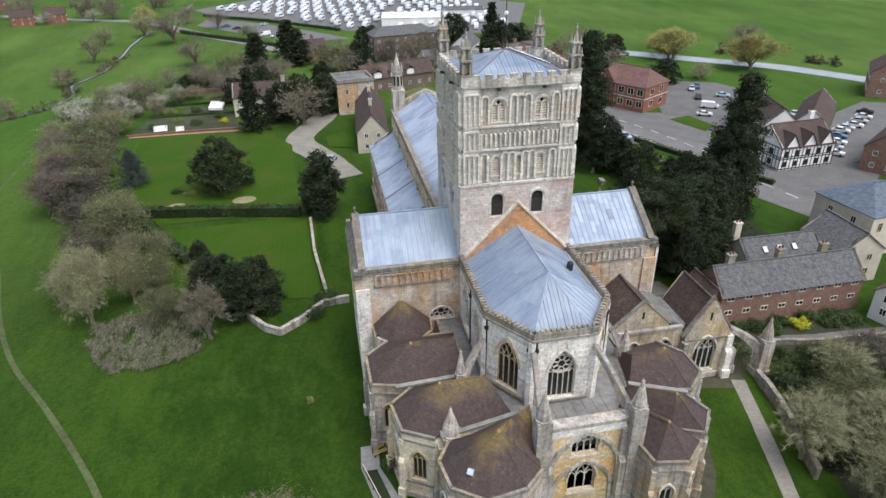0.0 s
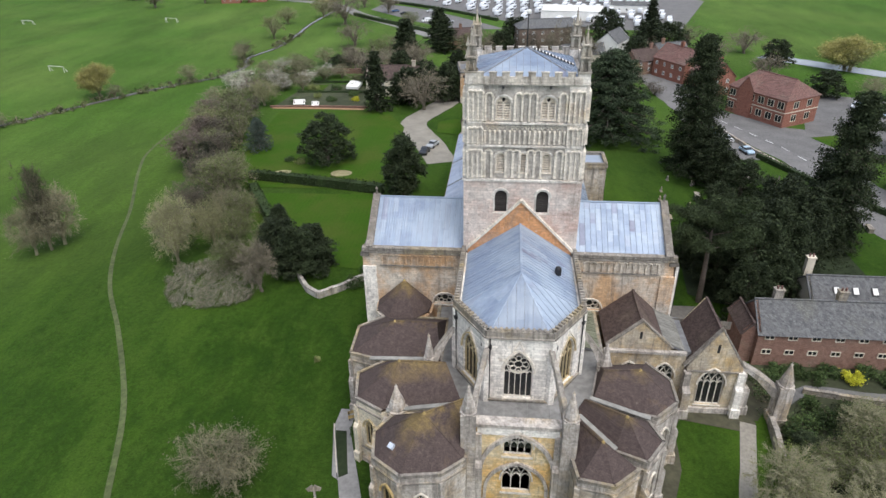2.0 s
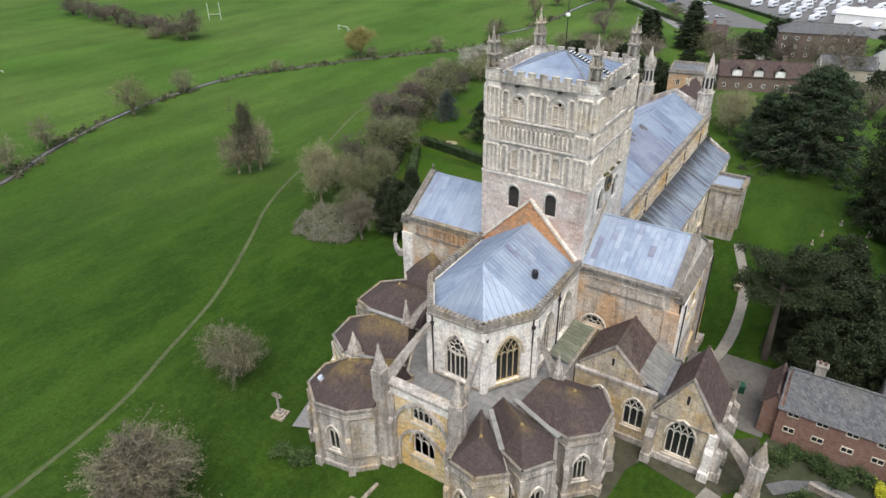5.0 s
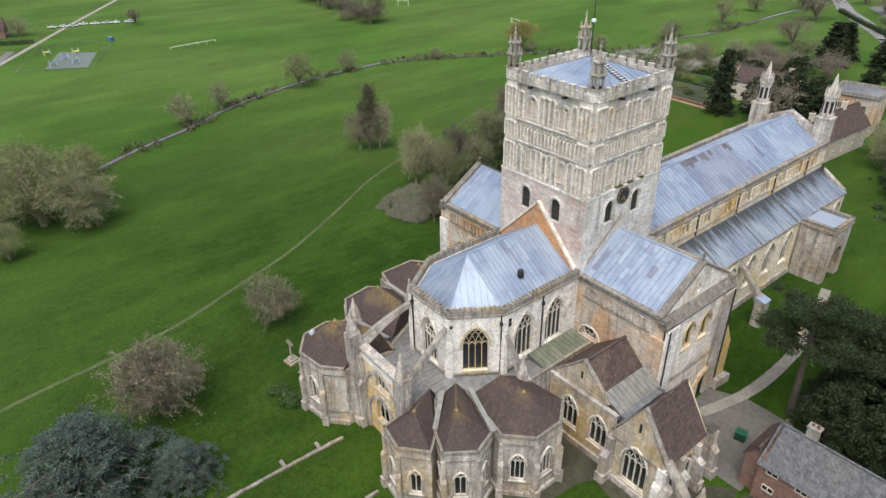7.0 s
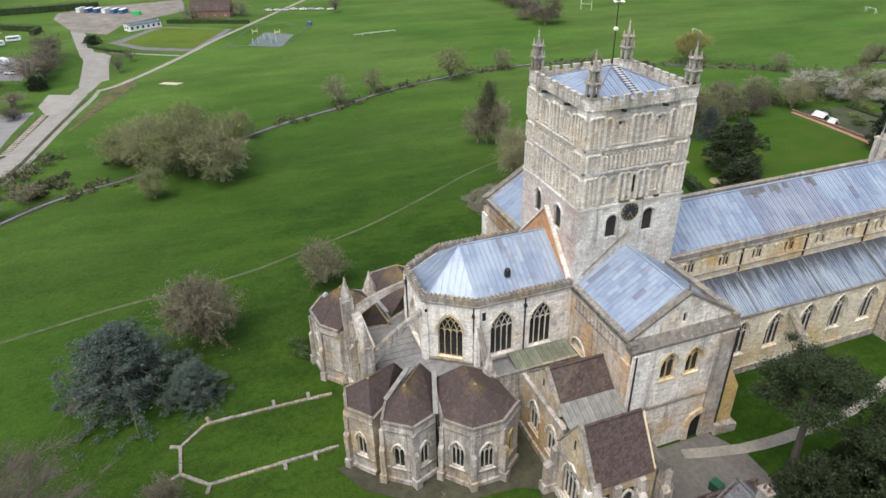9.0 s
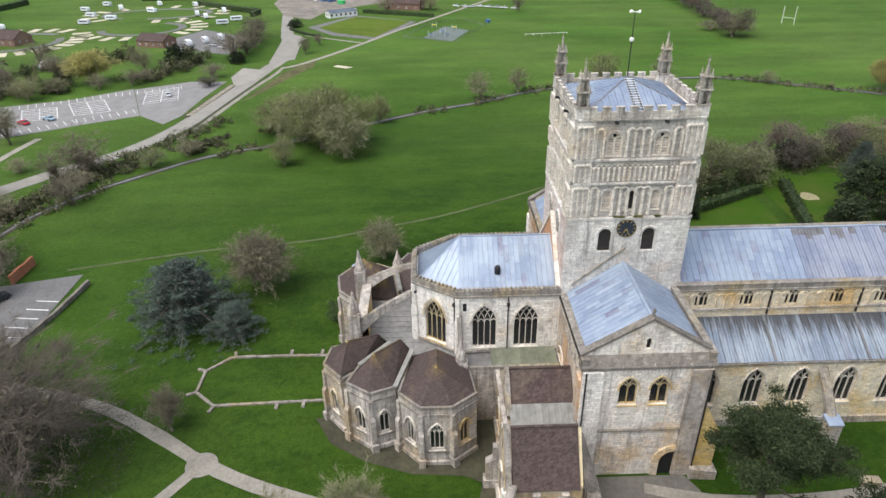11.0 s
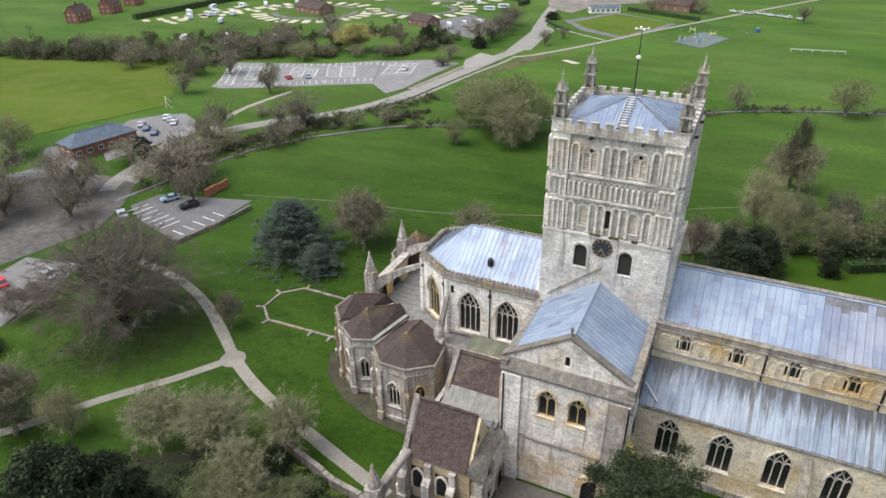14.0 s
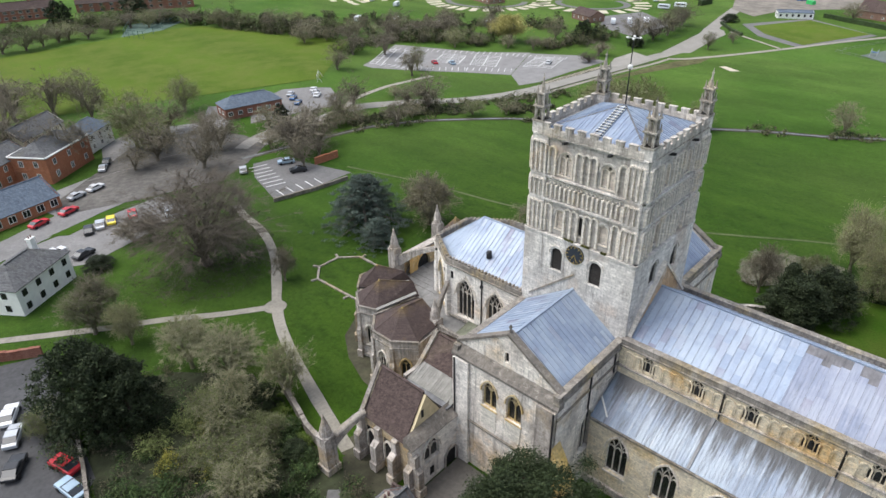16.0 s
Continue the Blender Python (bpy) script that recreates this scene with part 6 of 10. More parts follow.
ribbon("road", [(110, -96), (60, -103), (41, -111), (25, -116.5), (3, -123), (-15, -136), (-30, -150), (-42, -165)], 8.5, PALE_ASPHALT, 0.07, "grey tarmac town road", "road")
ribbon("main_road", [(48, 180), (51, 125), (57, 103), (66, 82), (71, 64), (72, 42), (75, 30), (85, 12), (110, -4), (150, -30)], 12.5, ASPHALT, 0.07, "grey tarmac road past the churchyard", "road")
sheet("drive_lawn", [(-20.5, 88), (-14.5, 86), (-13, 94), (-16, 100), (-21, 97)], LAWN, 0.16, 3, "round mown lawn inside the gravel drive", "lawn")
ribbon("drive", [(-17, 125), (-24, 108), (-28, 95), (-22, 80), (-17, 66)], 7.5, GRAVEL, 0.08, "pale gravel drive sweeping round the lawn", "drive")
sheet("garden_lawn", [(-66, 52), (-28, 49), (-30, 92), (-38, 108), (-72, 112), (-70, 80)], LAWN, 0.1, 5, "bright mown garden lawn", "lawn")
sheet("lower_lawn", [(-50, 20), (-25, 15), (-25, 46), (-56, 48)], LAWN, 0.1, 5, "bright mown lawn below the hedge", "lawn")


def junction():
    bm = bmesh.new()
    ring(bm, (16, -50, ground_z(16, -50) - 0.2), [(1.9, 0), (1.9, 0.31)], 20)
    tagged(part("path_circle", bm, GRAVEL), "round pale gravel crossing of the paths", "path", "", "structure")


junction()


def ruin_outline():
    """Low stone lines in the lawn that mark a lost chapel."""
    pts = [(-3.5, -35.5), (-3.8, -43), (-4.0, -51.5), (-1.2, -54.6), (3.2, -54.6), (6.0, -51.5), (5.9, -43), (5.8, -36.5)]
    t = root("chapel_outline", "low flush stone outline of a lost chapel in the lawn", "ruin")
    rng = random.Random(5)
    for a, b in zip(pts, pts[1:]):
        a, b = Vector((*a, 0)), Vector((*b, 0))
        k = max(2, int((b - a).length / 0.8))
        for i in range(k):
            p, q = a.lerp(b, i / k), a.lerp(b, (i + 0.94) / k)
            bm = bmesh.new()
            z = ground_z(p.x, p.y) + rng.uniform(0.05, 0.11)
            beam(bm, (p.x, p.y, z), (q.x, q.y, z), rng.uniform(0.34, 0.44), 0.3)
            part("stone", bm, COPING, t)
    for x, y, dx, dy in ((-3.9, -43, -1.2, 0), (-4.0, -51, -1.2, -0.4), (-1.2, -54.6, -0.5, -1.2), (3.2, -54.6, 0.5, -1.2), (6.0, -51.4, 1.2, -0.4), (5.9, -43, 1.2, 0), (-3.8, -38.5, -1.1, 0), (5.9, -39.5, 1.1, 0)):
        bm = bmesh.new()
        z = ground_z(x, y) + 0.07
        beam(bm, (x, y, z), (x + dx, y + dy, z), 0.42, 0.3)
        part("stone", bm, COPING, t)


ruin_outline()


# ---- trees ----
def tube(verts, faces, a, b, ra, rb, sides=5):
    d = (b - a).normalized()
    s = d.cross(Vector((0.31, 0.2, 0.93))).normalized()
    u = s.cross(d)
    k = len(verts)
    for p, r in ((a, ra), (b, rb)):
        for i in range(sides):
            t = 2 * math.pi * i / sides
            verts.append(p + s * (r * math.cos(t)) + u * (r * math.sin(t)))
    for i in range(sides):
        j = (i + 1) % sides
        faces.append((k + i, k + j, k + sides + j, k + sides + i))


def grow(rng, verts, faces, tips, p, d, length, r, depth, spread, lift):
    q = p + d * length
    tube(verts, faces, p, q, r, r * 0.68, 6 if depth > 3 else 3)
    if depth == 0:
        tips.append((q, d))
        return
    for i in range(3 if depth > 1 else 4):
        n = Vector((rng.gauss(0, 1), rng.gauss(0, 1), rng.gauss(0, 0.7) + lift))
        e = (d + n.normalized() * spread).normalized()
        grow(rng, verts, faces, tips, p.lerp(q, rng.uniform(0.55, 1.0)), e, length * rng.uniform(0.62, 0.85), r * 0.58, depth - 1, spread, lift)


def mesh_from(name, verts, faces, material, parent, label=""):
    me = bpy.data.meshes.new(name)
    me.from_pydata([tuple(v) for v in verts], [], faces)
    return link(name, me, material, parent, label)


def leaves(rng, centres, count, size, spread, flat=1.0):
    """Small leaf sprays, scattered round the centres."""
    verts, faces = [], []
    for _ in range(count):
        c = rng.choice(centres)
        o = Vector((rng.gauss(0, 1), rng.gauss(0, 1), rng.gauss(0, 1) * flat)) * spread
        p = c + o
        a = Vector((rng.gauss(0, 1), rng.gauss(0, 1), rng.gauss(0, 1) * 0.7)).normalized()
        b = a.cross(Vector((rng.gauss(0, 1), rng.gauss(0, 1), rng.gauss(0, 1)))).normalized()
        s = size * rng.uniform(0.6, 1.4)
        k = len(verts)
        verts += [p - a * s - b * s * 0.5, p - a * s + b * s * 0.5, p + a * s]
        faces.append((k, k + 1, k + 2))
    return verts, faces


def broad_tree(seed, twig_mat, leaf, label, count, size=0.14, spread=0.35, rx=4.2, z0=2.0, limbs=9, sprays=7, name="tree", droop=0.0, thin=1, fine=0.02, stout=1.0, skirt=False):
    """A leafless or thinly leaved tree, 10 m high before scaling: trunk, limbs that fill a rounded crown, twig sprays, a light crown of leaves or buds."""
    rng = random.Random(seed)
    t = root(name, label, "tree")
    verts, faces, tips = [], [], []
    zc, rz = (10.0 + z0) / 2, (10.0 - z0) / 2

    def spot(share):
        while True:
            v = Vector((rng.uniform(-1, 1), rng.uniform(-1, 1), rng.uniform(-1, 1)))
            if share * share * 0.45 < v.length_squared < share * share:
                k = 0.82 + 0.3 * noise.noise(v * 1.7 + Vector((seed, 0, 0)))
                if skirt and v.z < 0:
                    k /= max(0.45, math.sqrt(max(0.0, share * share - v.z * v.z)) / share)
                    return Vector((v.x * rx * k, v.y * rx * k, zc + v.z * rz))
                return Vector((v.x * rx * k, v.y * rx * k, zc + v.z * rz * k))

    def limb(a, b, r0, r1, sides):
        m = a.lerp(b, 0.5) + Vector((rng.gauss(0, 0.18), rng.gauss(0, 0.18), rng.gauss(0, 0.12) + 0.25))
        r0, r1 = r0 * stout, r1 * stout
        tube(verts, faces, a, m, r0, (r0 + r1) / 2, sides)
        tube(verts, faces, m, b, (r0 + r1) / 2, r1, sides)
        return m

    fork = Vector((rng.gauss(0, 0.15), rng.gauss(0, 0.15), max(1.0, z0 * 0.9)))
    tube(verts, faces, Vector((0, 0, -0.3)), fork, 0.36, 0.26, 9)
    for i in range(limbs):
        b = spot(0.62)
        m = limb(fork.lerp(Vector((0, 0, 0.8)), rng.random() * 0.25), b, 0.17, 0.07, 6)
        for _ in range(6):
            c = b
            while (c - b).length < 0.5 or (c - b).length > rx * 0.75:
                c = spot(0.95)
            m2 = limb(m.lerp(b, rng.uniform(0.2, 1.0)), c, 0.06, 0.025, 4)
            for _ in range(5 if thin == 1 else 3):
                d = c + Vector((rng.gauss(0, 0.75), rng.gauss(0, 0.75), rng.gauss(0, 0.6) + 0.1))
                tube(verts, faces, m2.lerp(c, rng.uniform(0.3, 1.0)), d, 0.024 * stout, 0.01 * stout, 3)
                tips.append((d, (d - m2).normalized()))
    mesh_from("trunk", verts, faces, twig_mat, t)
    tv, tf = [], []
    for a, d in tips:
        for _ in range(max(2, sprays // thin)):
            e = (d + Vector((rng.gauss(0, 0.7), rng.gauss(0, 0.7), rng.gauss(0, 0.6) - droop))).normalized()
            o = a - d * rng.uniform(0, 0.5)
            b = o + e * rng.uniform(0.4, 1.0)
            s = e.cross(Vector((0.3, 0.5, 0.8))).normalized() * (fine if thin == 1 else 0.034)
            m = len(tv)
            tv += [o - s, o + s, b]
            tf.append((m, m + 1, m + 2))
    tagged(mesh_from("twig_spray", tv, tf, twig_mat, t), kind="stuff")
    if count:
        lv, lf = leaves(rng, [a - d * rng.uniform(0, 0.4) for a, d in tips], count // thin, size * (1 if thin == 1 else 1.3), spread)
        mesh_from("crown", lv, lf, leaf, t)
    return t


def dense_tree(seed, leaf, label, kind="yew", count=6500, size=0.4, cat="tree", full=False):
    """An evergreen, 10 m high before scaling."""
    rng = random.Random(seed)
    t = root("evergreen_tree", label, cat)
    verts, faces = [], []
    centres = []
    if kind == "cone":
        tube(verts, faces, Vector((0, 0, -0.3)), Vector((0, 0, 9.6)), 0.3, 0.03, 7)
        z = 0.9
        while z < 9.7:
            r = (2.5 * (1 - z / 10.2) ** 0.8 if not full else 2.3 * min(1.0, (10.15 - z) / 4.5) ** 0.75 * (0.75 + 0.25 * min(1, z / 2.5))) * rng.uniform(0.75, 1.15)
            for i in range(9):
                a = rng.random() * 6.28
                rr = r * rng.uniform(0.55, 1.0)
                e = Vector((math.cos(a) * rr, math.sin(a) * rr, z - 0.25 * rr))
                tube(verts, faces, Vector((0, 0, z)), e, 0.05, 0.015, 3)
                for s in (0.35, 0.6, 0.85, 1.0):
                    centres.append(Vector((0, 0, z)).lerp(e, s))
            z += 0.45
        spread, flat = 0.22, 0.6
    elif kind == "atlas":
        tube(verts, faces, Vector((0, 0, -0.3)), Vector((0.1, 0, 9.4)), 0.42, 0.05, 8)
        for i in range(70):
            h = (i + rng.random()) / 70
            z = 0.9 + 8.7 * h
            a = i * 2.4 + rng.random() * 0.6
            r = 4.2 * ((1 - h) ** 0.62 if full else (1 - h ** 1.6) ** 0.8) * rng.uniform(0.62, 1.05) + 0.35
            e = Vector((math.cos(a) * r, math.sin(a) * r, max(0.25, z - 0.16 * r)))
            root_at = Vector((0, 0, z + 0.1 * r))
            tube(verts, faces, root_at, e, 0.1, 0.02, 4)
            for k in range(5):
                c = root_at.lerp(e, 0.3 + 0.7 * k / 4)
                w = 0.22 + 0.13 * r * (1 - abs(k / 4 - 0.6))
                for _ in range(3):
                    q = c + Vector((rng.gauss(0, w), rng.gauss(0, w), -abs(rng.gauss(0, 0.22))))
                    q.z = max(q.z, 0.15)
                    centres.append(q)
        spread, flat = 0.17, 0.7
    elif kind == "pine":
        tube(verts, faces, Vector((0, 0, -0.3)), Vector((0.3, 0.2, 8.5)), 0.28, 0.08, 8)
        for i in range(19):
            z = rng.uniform(6.0, 9.7)
            a = rng.random() * 6.28
            r = 3.5 * rng.uniform(0.35, 1.08) * (1.0 if z < 8 else 0.62)
            e = Vector((math.cos(a) * r, math.sin(a) * r, z))
            tube(verts, faces, Vector((0.15, 0.1, z - 1.2)), e, 0.08, 0.02, 4)
            for s in (0.55, 0.8, 1.0):
                centres += [Vector((0.15, 0.1, z - 1.2)).lerp(e, s) + Vector((rng.gauss(0, 0.32), rng.gauss(0, 0.32), rng.gauss(0, 0.12))) for _ in range(3)]
        spread, flat = 0.25, 0.55
    else:
        tube(verts, faces, Vector((0, 0, -0.3)), Vector((0, 0, 6.0)), 0.4, 0.1, 8)
        wide = 4.0 if kind == "yew" else 2.0
        for i in range(24):
            a, h = i * 2.4 + rng.random() * 0.5, (i + rng.random()) / 24
            z = 0.3 + 7.9 * h
            r = wide * (math.sin(math.pi * (0.3 + 0.64 * h)) ** 0.8) * rng.uniform(0.5, 0.85)
            e = Vector((math.cos(a) * r, math.sin(a) * r, z))
            tube(verts, faces, Vector((0, 0, z * 0.55)), e, 0.09, 0.03, 3)
            g = rng.uniform(1.1, 1.6) * wide / 4.0
            for _ in range(16):
                o = Vector((rng.gauss(0, 1), rng.gauss(0, 1), rng.gauss(0, 1))).normalized()
                q = e + Vector((o.x * g, o.y * g, abs(o.z) * g * 1.7 - 0.3))
                centres.append(q)
        spread, flat = (0.24, 1.0) if kind == "yew" else (0.2, 1.3)
    mesh_from("trunk", verts, faces, BARK, t)
    lv, lf = leaves(rng, centres, count, size, spread, flat)
    mesh_from("crown", lv, lf, leaf, t)
    return t


TWIG = plain("twig_bark", (0.16, 0.138, 0.102), 0.95, 0.3, 4.0)
TWIG_DARK = plain("dark_twig_bark", (0.105, 0.088, 0.068), 0.95, 0.3, 4.0)
TWIG_LIGHT = plain("light_twig_bark", (0.215, 0.205, 0.125), 0.95, 0.3, 4.0)
TWIG_PALE = plain("pale_twig_bark", (0.21, 0.195, 0.12), 0.95, 0.3, 4.0)
BUDS = leaf_mat("grey_brown_buds", (0.10, 0.09, 0.057), (0.19, 0.17, 0.108))
SPRING = leaf_mat("fresh_spring_leaves", (0.07, 0.088, 0.032), (0.155, 0.172, 0.068))
WILLOW = leaf_mat("yellow_willow_leaves", (0.21, 0.195, 0.055), (0.40, 0.365, 0.13))
OLIVE = leaf_mat("olive_willow_leaves", (0.11, 0.135, 0.042), (0.225, 0.255, 0.092))
HAZEL = leaf_mat("pale_hazel_catkins", (0.165, 0.17, 0.075), (0.31, 0.31, 0.155))
CEDAR = leaf_mat("dark_cedar_needles", (0.016, 0.027, 0.013), (0.058, 0.08, 0.042))
DARK = leaf_mat("dark_evergreen_leaves", (0.010, 0.017, 0.007), (0.042, 0.056, 0.024))
PINE = leaf_mat("dark_pine_needles", (0.014, 0.024, 0.009), (0.048, 0.064, 0.026))
BLUE = leaf_mat("blue_cedar_needles", (0.035, 0.052, 0.044), (0.115, 0.148, 0.118))
BLOSSOM = leaf_mat("pale_blossom", (0.26, 0.25, 0.19), (0.50, 0.48, 0.41))

IVY = leaf_mat("dark_ivy_leaves", (0.03, 0.038, 0.014), (0.075, 0.085, 0.035))
OLIVE_BUDS = leaf_mat("pale_olive_buds", (0.075, 0.09, 0.028), (0.165, 0.185, 0.066))
BUDS_DARK = leaf_mat("dark_grey_buds", (0.05, 0.045, 0.034), (0.12, 0.105, 0.08))
BUDS_PLUM = leaf_mat("purple_brown_buds", (0.10, 0.072, 0.062), (0.19, 0.14, 0.12))
BROAD = {
    "hazel": (21, TWIG_PALE, HAZEL, "pale olive tree hung with catkins", 15000, 0.075, 0.5, 4.2, 0.5, 12, 14),
    "ivied": (20, TWIG_DARK, IVY, "tall bare tree overgrown with dark ivy", 15000, 0.085, 0.42, 3.6, 1.2, 12, 14),
    "budding": (19, TWIG_LIGHT, OLIVE_BUDS, "pale twiggy tree with opening olive buds", 6000, 0.07, 0.5, 4.3, 0.6, 12, 16),
    "thicket": (17, TWIG_DARK, BUDS_DARK, "dark grey-brown leafless thicket tree", 9000, 0.10, 0.5, 4.5, 0.4, 10, 12),
    "plum": (18, TWIG_DARK, BUDS_PLUM, "purple-brown bushy tree in bud", 9000, 0.09, 0.48, 4.4, 0.5, 10, 12),
    "bare": (1, TWIG, BUDS, "bare winter tree with fine grey-brown twigs", 4500, 0.085, 0.45, 4.2, 0.9, 11, 18),
    "scrub": (3, TWIG_PALE, BUDS, "grey-brown scrubby tree just coming into leaf", 6000, 0.095, 0.45, 4.4, 0.5, 10, 12),
    "green": (14, TWIG, SPRING, "green-grey bushy tree in young leaf", 8000, 0.12, 0.45, 4.4, 0.6, 10, 8),
    "olive": (4, TWIG_PALE, OLIVE, "pale olive willow with a hazy crown", 16000, 0.07, 0.5, 4.2, 0.5, 12, 14),
    "willow": (5, TWIG_PALE, WILLOW, "yellow weeping willow in spring colour", 20000, 0.13, 0.45, 4.6, 1.0, 9, 8),
    "spring": (6, TWIG, SPRING, "tree with thin fresh spring leaves", 6500, 0.105, 0.42, 4.4, 1.2, 11, 12),
    "blossom": (7, TWIG, BLOSSOM, "spreading shrub covered in pale blossom", 6000, 0.14, 0.45, 4.8, 0.5, 9, 7),
}
KINDS = {k: broad_tree(*v) for k, v in BROAD.items()}
KINDS.update({k + "_far": broad_tree(*v, thin=3) for k, v in BROAD.items()})
KINDS.update({
    "lime": broad_tree(2, TWIG_DARK, BUDS, "large bare spreading tree with dense brown twigs", 9000, 0.04, 0.5, 4.8, 0.3, 24, 26, fine=0.008, stout=0.55, skirt=True),
    "yew": dense_tree(8, DARK, "dark broad evergreen yew tree", "yew", 20000, 0.14),
    "column": dense_tree(9, DARK, "dark columnar evergreen cypress tree", "column", 18000, 0.12),
    "tall": dense_tree(15, DARK, "very tall dark evergreen conifer tree", "cone", 48000, 0.08, full=True),
    "cone": dense_tree(10, DARK, "dark conical evergreen conifer tree", "cone", 20000, 0.13),
    "blue": dense_tree(11, BLUE, "blue-grey cedar with drooping layered boughs", "atlas", 64000, 0.075),
    "cedar": dense_tree(12, CEDAR, "dark spreading cedar with layered boughs", "atlas", 70000, 0.085, full=True),
    "pine": dense_tree(13, PINE, "dark green pine with a bare lower trunk", "pine", 70000, 0.06),
})
WIDTH = {"hazel": 4.4, "ivied": 3.8, "budding": 4.5, "thicket": 4.7, "plum": 4.6, "bare": 4.3, "lime": 5.0, "scrub": 4.6, "green": 4.6, "olive": 4.4, "willow": 4.8, "spring": 4.6, "blossom": 5.0, "yew": 4.3, "column": 2.2, "tall": 2.3, "cone": 2.3, "blue": 4.2, "cedar": 4.2, "pine": 3.4}
USED = set()


LIGHT = {k: dense_tree(*v) for k, v in {
    "yew": (8, DARK, "dark broad evergreen yew tree", "yew", 6000, 0.25),
    "cone": (10, DARK, "dark conical evergreen conifer tree", "cone", 6000, 0.22),
}.items()}
KINDS.update({k + "_far": v for k, v in LIGHT.items()})


def plant(kind, x, y, height, radius, seed=0):
    rng = random.Random(hash((round(x, 1), round(y, 1))) % 1000 + seed)
    k = radius / WIDTH[kind]
    if kind in BROAD and math.hypot(x, y) > (140 if kind == "olive" else 250 if kind == "willow" else 100):
        kind += "_far"
    elif kind in LIGHT and math.hypot(x, y) > 105:
        kind += "_far"
    m = Matrix.Translation((x, y, ground_z(x, y))) @ Matrix.Rotation(rng.random() * 6.28, 4, "Z") @ Matrix.Diagonal((k, k, height / 10.0, 1))
    if kind in USED:
        copy_thing(KINDS[kind], m).matrix_basis = m
    else:
        KINDS[kind].matrix_basis = m
        USED.add(kind)


